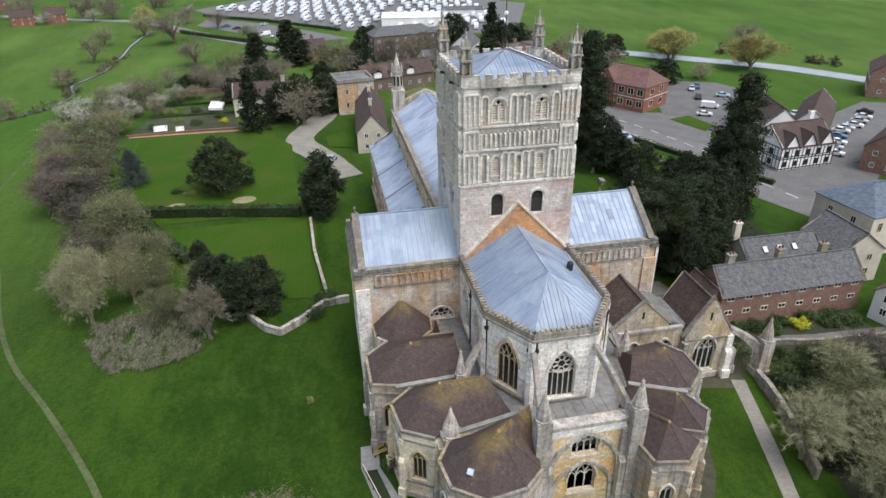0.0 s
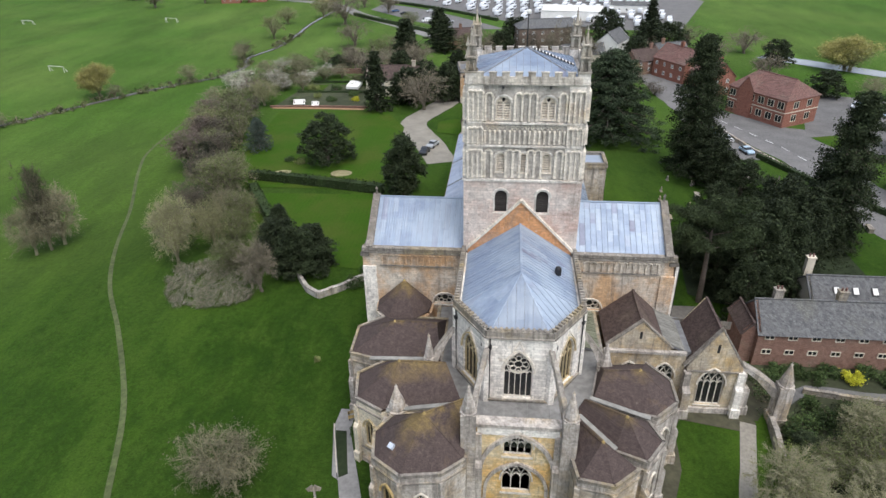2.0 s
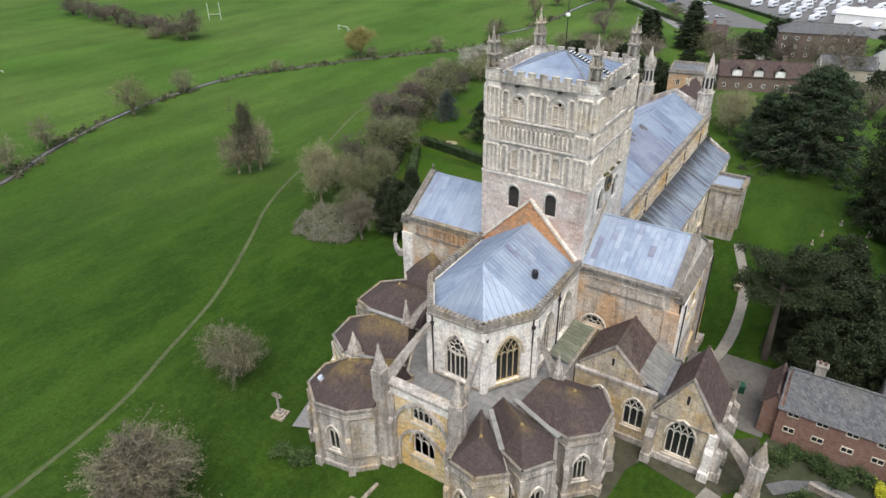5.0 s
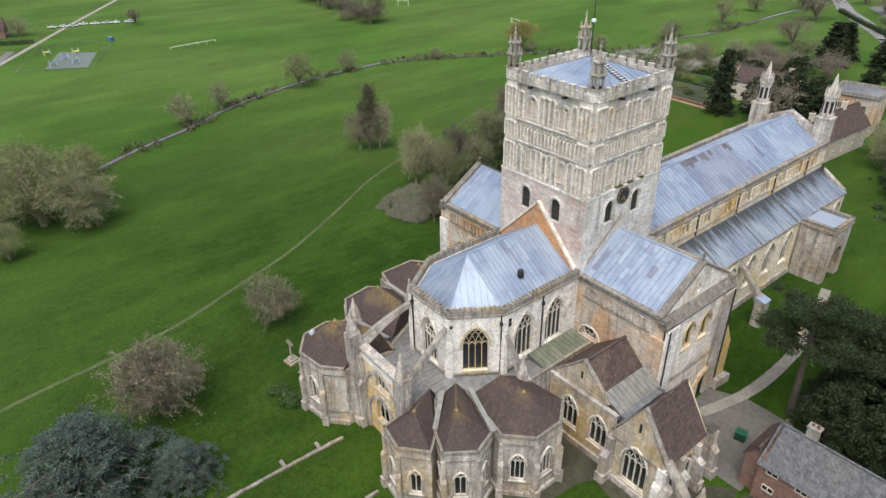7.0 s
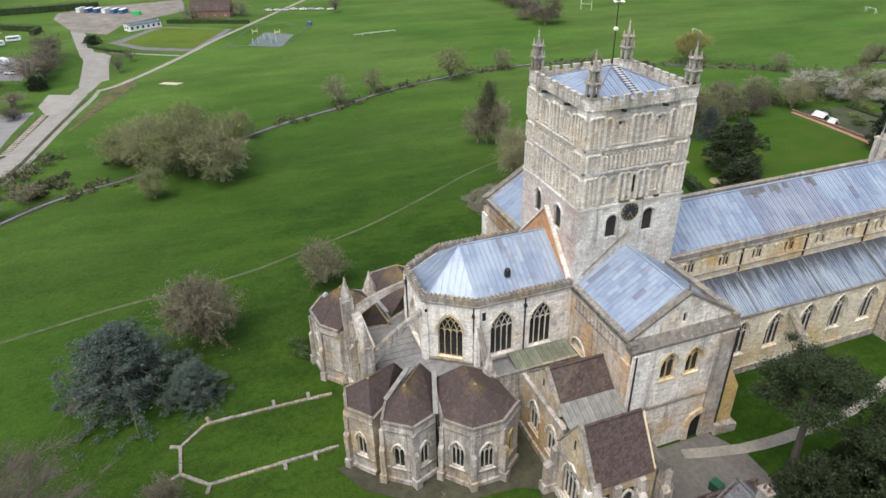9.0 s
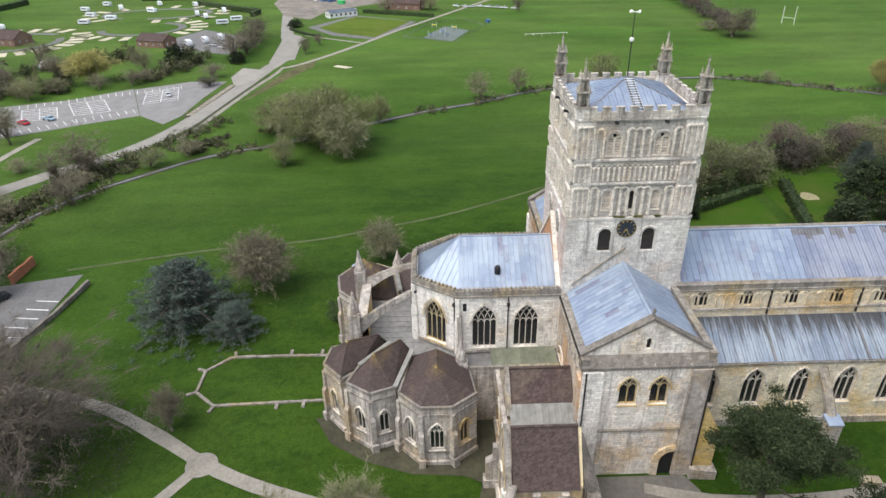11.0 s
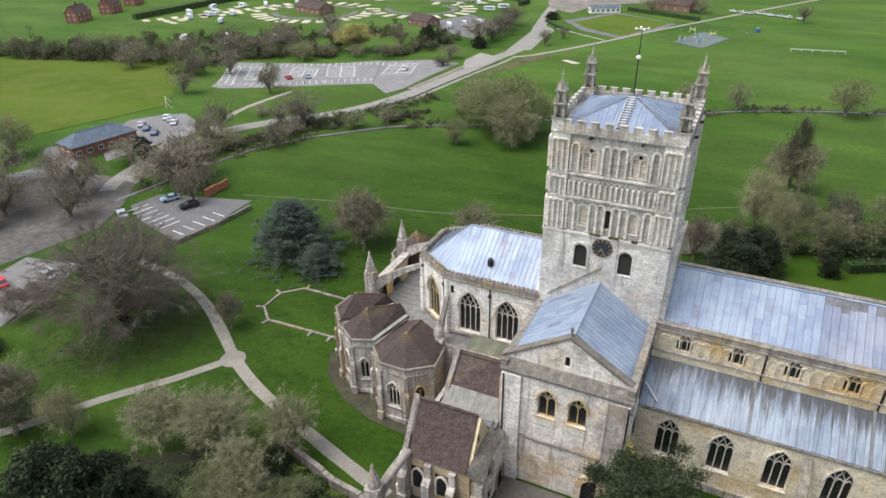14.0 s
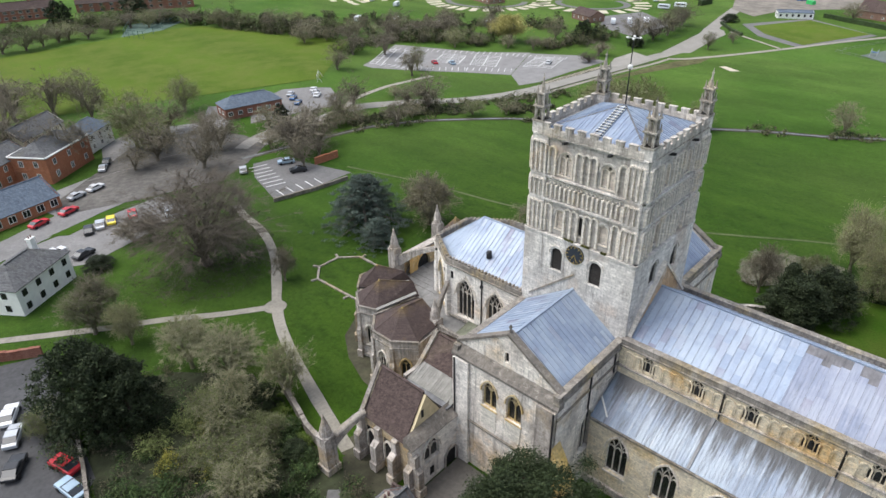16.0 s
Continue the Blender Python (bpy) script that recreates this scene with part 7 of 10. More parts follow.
TREES = """scrub -327 -47 9 8; scrub -332 -21 9 8; scrub -254 116 5 7; scrub -254 133 5 7; olive -123 281 10 7; 
scrub -42 151 8 6; bare -33 127 10 6; scrub -26 131 8 6; yew -20 155 8 4; bare -11 170 9 6; scrub -50 166 7 6; scrub -62 152 5 5; green -53 141 4 5; bare -38 170 9 6
scrub -130 -221 7 6; bare -139 -216 8 6; scrub -147 -207 7 6; bare -153 -196 8 6; scrub -157 -183 7 6; bare -163 -172 7 6; scrub -167 -159 6 6; scrub -172 -146 6 5; bare -176 -135 7 5; bare -97 -172 9 6; bare -45 -120 10 6; scrub -30 -119 6 5; bare -62 -128 9 5; bare -34 -103 8 5; olive -119 -150 11 4; bare -81 -108 9 5; scrub -86 -128 4 4
ivied -89.6 24.3 18 3.0; scrub -88 26.2 13.5 5; scrub -91.2 22 11.5 4.6; scrub -89.3 24 14 4.4; scrub -31.4 -31 8.5 5.2; willow -146 136 12 7; thicket -240 122 16 11; scrub -237 120 11 9; thicket -256 124 7 7; plum -266 126 8 8; thicket -278 128 9 8; thicket -290 127 9 8; plum -303 128 11 9; thicket -318 130 11 9; bare -334 131 12 9; thicket -350 132 12 10; hazel -60 17.5 14 4.6; hazel -54.5 21.5 11 3.6; scrub -65 25 9 4.5
green -61 41 13 6; green -63 50 10 6; thicket -70 54 9 5.6; plum -80 66 11 6.2; green -76 72 9 5.625; thicket -80 80 11 6.9; olive -86 90 9 6.25; green -78 93 11 6.875; plum -90 102 9 6.2; thicket -80 104 9 6.2; green -87 114 9 6.25; olive -80 120 9 6.25; plum -85 126 8 6.2; blossom -80 138 6 5; scrub -72 136 7 4.5; green -52 29 10 4; green -51 23 8 3.6; thicket -64 32 11 4.5; yew -74 64 7 3.5
blossom -92 132 7 5.5; scrub -96 121 7 6; blossom -101 146 6 5; scrub -92 158 7 6; scrub -84 168 7 6; scrub -78 160 7 6; blossom -98 152 6 5; blossom -89 166 6 6; green -74 84 9 5; plum -84 84 9 6; thicket -72 66 10 6; bare -50 150 10 7; yew -48 140 8 4.5; yew -40 150 9 5; thicket -55 165 8 7; bare -45 160 9 7; plum -65 178 7 6; blossom -73 147 5 5; blossom -68 155 5 5; blossom -86 148 6 6; green -68 150 5 5; bare -60 165 9 6; blue -66 77 9 3.7; bare -41 8 9.5 3.7; yew -36 15 8 5.5; yew -41 18 8.5 5;  yew -45 66 12 7
column -23.4 47 14.5 4.5; cone -40.5 108 18 4.6; cone -44 193 13 6; cone -28 190 14 7; bare -26.7 109 13 7.6; yew -32 116 11 6; yew -20 118 12 5; cedar 24 87 23 13; cedar 14.5 91 15 7; hazel 5.5 99 12 5.5; budding 2.5 106 10 6; green -17 174 11 7; yew -5 176 11 6; thicket 12 160 8 5; bare 22 158 9 6; yew 36 160 7 5; green 40 150 6 5; thicket 30 150 5 5; yew 46 176 9 6; bare 52 172 9 6; thicket 5 178 12 6; bare 16 181 13 6; bare 24 186 13 7; yew 53 190 13 8; yew 62 196 11 8; green 33 130 4 3.5; thicket 44 128 5 4; yew 31 122 4 3; tall 39.5 65 31 6; yew 42 58 12 6; tall 56 30 28.5 5.6; yew 46 48 9 5; yew 50 38 10 6; yew 54 29 8 5; yew 34 6 10 4; bare -18 -132 9 6; bare 2 -133 7 5; bare -24 -142 9 6; yew 44 55 9 5; yew 58 36 14 6
pine 28.7 9.6 18.5 6.4; yew 37 13.5 13.5 6; yew 32.5 15.5 9 4.2; yew 31.5 21.5 10 4.6; yew 35 28 12 5; yew 39 8.5 9 4.5; yew 33 11.5 5 3; yew 42 17 14 6; yew 46 23 15 7; yew 36 20 11 5; budding 36.5 -30 7 4.2; hazel 36.3 -58.5 8 3.2; green 36 -27 5 3.5; yew 30.8 -31.2 3.6 2.8; yew 35.5 -31 5 3.2; yew 33 -21 2.4 2.2; green 40 -26 5 4; thicket 46 -18 6 4; budding 33.5 -33 7 3.8; budding 27 -30.5 9 4.6; green 38 -24 6 4.5; budding 40 -20 6 4.5; olive 117 162 11.5 9.5; willow 116 163 12 10; willow 135 138 13 10
scrub -22 -50.8 12 6.6; bare -22.3 -50.6 11 5.6; blue -14 -61 11.4 8.6; blue -9.6 -52.4 6 4.2; olive -99 -52 17 10; olive -124 -38 9 5; olive -107 -60 15 9; olive -91 -45 14 8; olive -116 -68 11 8; olive -103 -43 14 7; olive -112 -52 16 8; olive -86 -60 8 4
olive -160 40 13 8; scrub -166 64 8.5 5.4; scrub -154 9 9.5 5.6; scrub -147 -5 10 5.8; lime 15.6 -72.5 20 15; bare 17 -92 5 3.5; yew 29.6 -87.6 2.5 3; olive -7 -143 11 7; yew -44 -134 6 3; bare -26 -99 9 4.5; scrub -202 -180 6 6; scrub -190 -168 6 6; scrub -182 -131 5 5; bare -178 -190 8 7; scrub -165 -200 7 7; budding 30.5 -39 9 5.5; budding 33 -46 9 5; yew 45 -47 10 5; yew 47.5 -43.5 14 6.4; yew 44 -40.5 11 5
bare 10 -55.5 7 2.8; bare -30 -107 14 9; thicket -38 -117 9 7; bare -82 -109 12.5 7.7; bare -111 -145 11 5; willow -181 -151 13 9.5; cone -37 13 9.5 3.2; cone -33.5 16 8.5 3; green -43 20 7 4; green -48 14 7 4; green 37 -34 6 3; spring 39 -66 9 5; bare 37 -69 9 5; bare 20.5 -93 5.5 3.6
scrub -55 31 10 4.5; column -45 30 6 2; bare -20 -128 12 7; bare -10 -120 11 7; bare -40 -110 10 6; green 52 -48 5 3; green 34 -25 5 3; bare 12 -150 15 9; bare -5 -135 12 8; scrub -40 -135 7 6; green 43 -29 3 2.5
bare -128 -178 12 7; bare -120 -190 11 7; bare -150 -200 11 7; bare -165 -190 10 8; olive -158 -165 9 6; bare -190 -170 11 8; scrub -200 -140 10 7; bare -214 -106 14 9; thicket -226 -104 11 8; scrub -238 -103 12 8; thicket -250 -106 13 8; bare -264 -108 12 8; spring -223 -77 8 4; bare -241 -73.5 6 3; bare -184 -107 7 6; thicket -172 -105 5 5; yew -208 -103.5 5 4; yew -287 -93 4 4.5; yew -205 -128 9 5; bare -175 -185 10 8; scrub -140 -215 9 8; scrub -120 -225 9 8; scrub -160 -205 9 8; bare -185 -195 10 8; scrub -150 -222 9 9; scrub -130 -232 9 9; bare -170 -215 11 8; scrub -195 -205 9 8; bare -215 -190 11 8; olive -11 -201 14 8; olive -31 -169 13 7; thicket -34 -111 11 6; bare -69 -130 11 6; bare -58 -122 9 6; bare -80 -116 8 5; scrub -52 -118 5 5; bare 15 -190 12 9; bare 30 -185 12 9; bare 8.8 -201.7 15 9.5; bare -1.6 -198 15 8; bare -7.1 -182.7 15 7; bare 6 -221 10 7.5; olive -5.9 -149 18 9; yew -96 -345 14 8; yew -60 -352 13 7; olive -80 -334 9 5; olive -70 -338 9 5; yew -128 -268 8 4; bare -116 -292 11 7; bare -125 -258 10 6
bare -64 -104 9 5; scrub -58 -116 6 6; scrub -72 -106 5 5; green -88 -95 5 5; scrub -96 -88 5 5; green -55 -120 6 5; scrub -40 -120 6 5; bare -18 -155 11 8; bare 20 -170 13 9; olive -8 -150 12 9
hazel -108 300 13 9; budding -117 240 12 8; bare -117 199 8 5; willow -112 330 12 7; scrub -124 160 6 5; scrub -140 135 5 4; scrub -117 195 6 5; scrub -158 100 5 4; bare -320 30 10 5
bare -89 271 17 12; scrub -74 176 7 6; scrub -60 172 7 6; yew -66 168 5 5; cone -43 181 15 6; cone -32 207 15 7; scrub -50 188 8 6; bare -34 160 10 6; yew -34 117 10 5; yew -27 119 12 6; yew -21 123 10 5; bare -150 395 12 10; bare -200 392 13 11; scrub -240 395 11 10; bare -260 372 12 10; scrub -120 420 12 12; bare -170 430 13 12; scrub -210 440 13 12; scrub -280 400 12 12; bare -70 210 12 8; green -55 185 8 6; bare -12 175 13 8; bare 25 170 12 8; bare 35 130 10 7; yew 0 200 12 7; yew 40 215 13 8; cone 60 225 16 5; bare 70 200 10 7; bare 90 190 10 8; yew 95 170 9 6; bare 75 175 9 6; bare 85 150 9 6; yew 95 128 8 6; bare 160 180 10 8; scrub 110 130 6 6
bare -160 380 13 9; bare -140 372 12 9; bare -190 370 12 9; bare -120 395 13 9; blossom -175 362 8 6; blossom -150 366 8 6; bare -205 360 12 9; bare -230 340 12 9; bare -90 330 11 8; bare -70 300 10 7; green -50 250 8 6"""
rng = random.Random(44)
for i in range(30):
    w = i / 29 * 3
    a, b = ((70, -312), (-35, -304), (-104, -312), (-142, -224))[int(min(w, 2.999)):][:2]
    f = w - int(min(w, 2.999))
    plant(("scrub", "bare", "olive", "bare", "green")[i % 5], a[0] + (b[0] - a[0]) * f + rng.uniform(-4, 4), a[1] + (b[1] - a[1]) * f - rng.uniform(2, 12), rng.uniform(7, 11), rng.uniform(6, 9))
for entry in TREES.replace("\n", ";").split(";"):
    w = entry.split()
    if w:
        plant(w[0], *[float(v) for v in w[1:]])


# low growth along the stream
def scrub_line(line, near, far, tall, count, size, label, seed, dense=1.3):
    """Tangled bushes along a line, from near to far metres off it on both sides."""
    rng = random.Random(seed)
    pts = []
    for a, b in zip(line, line[1:]):
        a, b = Vector((*a, 0)), Vector((*b, 0))
        side = (b - a).normalized().cross(Vector((0, 0, 1)))
        for _ in range(int((b - a).length * dense)):
            p = a.lerp(b, rng.random()) + side * (rng.choice((-1, 1)) * rng.uniform(near, far))
            if noise.noise(p * 0.06) < -0.12:
                continue
            h = tall * rng.uniform(0.25, 1.0) * (1.1 + noise.noise(p * 0.11))
            for k in range(4):
                pts.append(p + Vector((rng.gauss(0, 0.4 * tall ** 0.5), rng.gauss(0, 0.4 * tall ** 0.5), ground_z(p.x, p.y) + h * rng.random())))
    for material, part_of in ((BUDS, 0), (SPRING, 1), (SHRUB_DARK, 2)):
        v, f = leaves(rng, pts[part_of::3], count, size, 0.3 * tall ** 0.5)
        tagged(mesh_from("bank_scrub", v, f, material, None), label, "scrub", "", "stuff")


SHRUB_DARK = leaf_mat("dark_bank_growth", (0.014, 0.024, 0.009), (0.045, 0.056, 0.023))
scrub_line(STREAM[1:-2], 0.9, 3.2, 1.5, 9000, 0.22, "low brown and green scrub along the stream bank", 61)
scrub_line([(-46, -123), (-68, -125), (-82, -114), (-96, -103), (-112, -95), (-130, -88)], 0.0, 3.5, 1.8, 4000, 0.22, "tangled green and brown bushes between lane and stream", 62, 2.0)
scrub_line([(-140, -224), (-130, -247), (-121, -279), (-111, -316), (-76, -336), (-30, -348), (40, -352)], 0.0, 6.0, 7.0, 18000, 0.36, "tall tangled hedge of bare bushes round the playing field", 63, 1.6)
scrub_line([(-150, -262), (-168, -238), (-180, -206), (-196, -176), (-222, -150)], 0.0, 12.0, 5.0, 9000, 0.36, "grey-brown bushes between the caravan pitches", 68, 1.6)
scrub_line([(-118, -196), (-142, -200), (-160, -186), (-172, -158), (-184, -128), (-222, -122)], 0.0, 5.0, 5.5, 10000, 0.34, "tall tangled brown hedge behind the car park", 64, 1.8)
scrub_line([(-57, -119), (-74, -112.5), (-85, -102.5), (-99, -91.5), (-107, -84), (-118, -64)], 0.0, 4.5, 1.1, 9000, 0.24, "rough green and brown growth between lane and stream", 66, 7.0)
scrub_line([(-57, 26), (-63, 38), (-68, 52), (-76, 68), (-80, 86), (-83, 108), (-86, 128), (-84, 150), (-78, 166)], 0.0, 6.0, 4.6, 12000, 0.22, "tall tangled scrub filling the tree belt by the gardens", 67, 4.0)
scrub_line([(100, 200), (135, 172), (157, 152), (173, 130), (188, 104), (204, 74)], 0.0, 3.0, 2.6, 4000, 0.34, "brown scrub along the far river bank", 65, 1.4)


# ---- houses ----
def at(x, y, turn, z=None):
    return Matrix.Translation((x, y, ground_z(x, y) if z is None else z)) @ Matrix.Rotation(radians(turn), 4, "Z")


def house(name, label, m, length, depth, eave, ridge, wall_mat, roof_mat, rows=(), cols=4, chimneys=(), hip=0.0, frame_mat=None, win=(0.9, 1.1), back=True, cat="house", z0=-1.0, stack_mat=None):
    """A house, its ridge along local x. rows: sill heights; cols: windows a row, on the long sides."""
    t = root(name, label, cat)
    t.matrix_basis = m
    l, d = length / 2, depth / 2
    bm = bmesh.new()
    box(bm, -l, l, -d, d, z0, eave)
    part("wall", bm, wall_mat, t)
    if hip < 1.0:
        for s in (-1, 1):
            if hip == 0.0:
                bm = bmesh.new()
                a = [bm.verts.new((s * l, y, z)) for y, z in ((-d, eave), (d, eave), (0, ridge))]
                b = [bm.verts.new((s * (l - 0.3), y, z)) for y, z in ((-d, eave), (d, eave), (0, ridge))]
                bm.faces.new(a)
                bm.faces.new(b)
                for i in range(3):
                    j = (i + 1) % 3
                    bm.faces.new((a[i], a[j], b[j], b[i]))
                part("gable", bm, wall_mat, t)
    o = 0.35
    k = (ridge - eave) / d * o
    h = l - hip * d if hip else l + 0.2
    e = l + o if hip else l + 0.2
    zz = eave - k
    for s in (-1, 1):
        tiled_slope(t, [(-e * s, -(d + o) * s, zz), (e * s, -(d + o) * s, zz), (h * s, 0, ridge), (-h * s, 0, ridge)], roof_mat, 0.18)
        if hip:
            tiled_slope(t, [(e * s, -(d + o) * s, zz), (e * s, (d + o) * s, zz), (h * s, 0, ridge)], roof_mat, 0.18)
    bm = bmesh.new()
    beam(bm, (-h, 0, ridge + 0.05), (h, 0, ridge + 0.05), 0.28, 0.16)
    part("ridge_tiles", bm, roof_mat, t)
    for x, y in chimneys:
        bm = bmesh.new()
        box(bm, x - 0.55, x + 0.55, y - 0.4, y + 0.4, eave, ridge + 1.3)
        box(bm, x - 0.65, x + 0.65, y - 0.5, y + 0.5, ridge + 1.3, ridge + 1.5)
        stack = part("chimney", bm, stack_mat or wall_mat, t)
        for c in (-0.25, 0.25):
            bm = bmesh.new()
            ring(bm, (x + c, y, ridge + 1.5), [(0.14, 0), (0.12, 0.45)], 8)
            part("chimney_pot", bm, TILE_RED, stack)
    spot = m.translation.xy

    def seen(n):
        way = Vector((0, -25)) - spot
        return way.length < 75 or (m.to_3x3() @ Vector((*n, 0))).xy.dot(way.normalized()) > -0.1

    for s in ((-1, 1) if back else (-1,)):
        if not seen((0, s)):
            continue
        f = Face((-l, -d), (l, -d)) if s < 0 else Face((l, d), (-l, d))
        for sill in rows:
            for i in range(cols):
                u = length * (i + 0.5) / cols
                pane_window(t, f, u, sill, win[0], win[1], frame_mat or WHITE)
    for s in (-1, 1):
        if not seen((s, 0)):
            continue
        f = Face((l, -d), (l, d)) if s > 0 else Face((-l, d), (-l, -d))
        for sill in rows:
            for u in (depth * 0.3, depth * 0.7):
                pane_window(t, f, u, sill, win[0], win[1], frame_mat or WHITE)
    return t


def pane_window(t, f, u, sill, w, h, frame_mat):
    bm = bmesh.new()
    f.slab(bm, u - w / 2, u + w / 2, sill, sill + h, -0.05, 0.03)
    pane = part("window", bm, GLASS, t)
    bm = bmesh.new()
    f.path(bm, [(u - w / 2, sill), (u - w / 2, sill + h), (u + w / 2, sill + h), (u + w / 2, sill), (u - w / 2, sill)], 0.13, 0.1, 0.04)
    f.bar(bm, (u, sill), (u, sill + h), 0.08, 0.08, 0.04)
    part("window_frame", bm, frame_mat, pane)


CREAM = plain("cream_limewash", (0.56, 0.50, 0.40), 0.85, 0.15, 1.0)
PALE_FRAME = plain("cream_stone_frame", (0.62, 0.56, 0.45), 0.85, 0.1, 2.0)
BRICK_DULL = tile_mat("dull_brown_brickwork", (0.15, 0.11, 0.088), (0.21, 0.16, 0.13), (0.20, 0.17, 0.14), 0.09)
BRICK_PALE = tile_mat("weathered_brickwork", (0.21, 0.12, 0.088), (0.30, 0.185, 0.145), (0.30, 0.23, 0.18), 0.09)
SLATE_BLUE = tile_mat("blue_slates", (0.10, 0.13, 0.17), (0.16, 0.19, 0.23), (0.16, 0.17, 0.18))

# cottages beside the vestry, in one brick row
c = house("cottage_row", "long brick cottage row with grey slate roof and cream windows", at(43.6, -2.2, 0.6), 23.6, 6.6, 5.4, 8.5, BRICK_PALE, SLATE, (2.0, 4.35), 8, [(-9.0, 0.3), (-0.9, 0.3), (6.4, 0.3)], 0.0, PALE_FRAME, (1.15, 0.7), stack_mat=COPING)
house("cottage_end", "small brick cottage end with a brown tiled roof", at(31.2, -2.0, 90), 5.8, 2.2, 5.0, 6.4, BRICK_PALE, TILE_BROWN, (), 2, [], 0.0)
house("slate_house", "low grey slate roofed house with skylights behind the cottages", at(48.5, 6.0, 0), 13.5, 7.5, 4.6, 7.6, CREAM, SLATE, (1.4,), 4, [(-5.5, 2.8)], 0.0, PALE_FRAME)
house("slate_house", "grey slate roofed side house with cream walls", at(60.5, 5.5, 90), 9.0, 8.0, 6.0, 9.0, CREAM, SLATE, (1.5, 4.0), 3, [], 0.0, PALE_FRAME)
house("stone_house", "large cream stone house with a hipped slate roof", at(74.5, 14.5, 8), 15.0, 12.0, 8.0, 11.0, CREAM, SLATE_BLUE, (1.6, 4.8), 4, [], 0.95, PALE_FRAME, (1.0, 1.7))
for dx, dy in ((-3.2, -1.9), (-0.6, -1.9), (2.0, -1.9)):
    s = root("skylight", "pale glass skylight set in the slate roof", "skylight", "skylights of the slate house")
    bm = bmesh.new()
    beam(bm, (48.5 + dx - 0.35, 6.0 + dy, 6.3), (48.5 + dx + 0.35, 6.0 + dy, 6.3), 1.0, 0.1, up=(0, -0.62, 0.78))
    part("pane", bm, WHITE, s)
    bm = bmesh.new()
    beam(bm, (48.5 + dx - 0.45, 6.0 + dy, 6.24), (48.5 + dx + 0.45, 6.0 + dy, 6.24), 1.2, 0.1, up=(0, -0.62, 0.78))
    part("frame", bm, METAL_DARK, s)
house("brick_house", "brick terrace with brown roof and white render", at(92, -6, 30), 14, 8, 5.6, 9, BRICK, TILE_BROWN, (1.3, 3.9), 4, [(-4, 0), (4, 0)])
house("white_cottage", "white rendered cottage with an orange tiled roof", at(60, -9.5, 20), 8, 6, 5.0, 7.6, WHITE, TILE_RED, (1.3, 3.4), 2, [])
house("brick_house", "brick house with a brown tile roof and dormers", at(98, 22, -20), 16, 8, 6.2, 10, BRICK, TILE_BROWN, (1.3, 4.2), 5, [(-5, 0), (5, 0)])

# red brick public hall across the road
h = house("brick_hall", "red brick two-storey hall with a red tiled roof and banded windows", at(71.8, 108.0, -58), 19, 13.0, 7.6, 11.6, BRICK, TILE_RED, (1.4, 4.9), 6, [], 0.5, PALE_FRAME, (1.9, 1.8), cat="public building")
bm = bmesh.new()
for z in (3.9, 7.3):
    box(bm, -9.6, 9.6, -6.62, 6.62, z, z + 0.22)
part("stone_band", bm, PALE_FRAME, h)
for x in (-3.5,):
    bm = bmesh.new()
    a = [bm.verts.new((x + u, -6.85, z)) for u, z in ((-2.4, 0), (2.4, 0), (2.4, 7.6), (0, 11.0), (-2.4, 7.6))]
    b = [bm.verts.new((x + u, -2.0, z)) for u, z in ((-2.4, 0), (2.4, 0), (2.4, 7.6), (0, 11.0), (-2.4, 7.6))]
    bm.faces.new(a)
    bm.faces.new(b[::-1])
    for i in range(5):
        j = (i + 1) % 5
        bm.faces.new((a[i], b[i], b[j], a[j]))
    part("gabled_bay", bm, BRICK, h)
    for s in (-1, 1):
        tiled_slope(h, [(x + 2.8 * s, -6.9, 7.3), (x + 2.8 * s, -1.0, 7.3), (x, -1.0, 11.3), (x, -6.9, 11.3)], TILE_RED, 0.16)
house("brick_house", "red brick house with an orange tiled roof", at(56, 150, -60), 15, 10, 6.5, 10.5, BRICK, TILE_RED, (1.3, 4.2), 4, [(0, 0)])
house("brick_house", "brick house with a pitched orange roof", at(62, 133, -70), 11, 9, 6, 10, BRICK, TILE_RED, (1.3, 4.0), 3, [(3, 0)])

# half-timbered inn on the corner
inn = house("timbered_inn", "black and white half-timbered inn with three gables", at(86.9, 52.7, 4), 14.6, 10.5, 5.6, 9.6, WHITE, TILE_BROWN, (0.9, 3.4), 5, [(5.5, 2)], 0.0, TIMBER, (1.2, 1.2), cat="inn")
ff = Face((-7.3, -5.25), (7.3, -5.25))
for i in range(3):
    x = -4.7 + 4.7 * i
    bm = bmesh.new()
    a = [bm.verts.new((x + u, -5.3, z)) for u, z in ((-1.9, 5.4), (1.9, 5.4), (0, 8.4))]
    b = [bm.verts.new((x + u, -1.4, z)) for u, z in ((-1.9, 5.4), (1.9, 5.4), (0, 8.4))]
    bm.faces.new(a)
    bm.faces.new(b[::-1])
    for q in range(3):
        r = (q + 1) % 3
        bm.faces.new((a[q], b[q], b[r], a[r]))
    part("gable", bm, WHITE, inn)
    for s in (-1, 1):
        tiled_slope(inn, [(x + 2.15 * s, -5.6, 5.25), (x + 2.15 * s, -1.0, 5.25), (x, -1.0, 8.65), (x, -5.6, 8.65)], TILE_BROWN, 0.14)
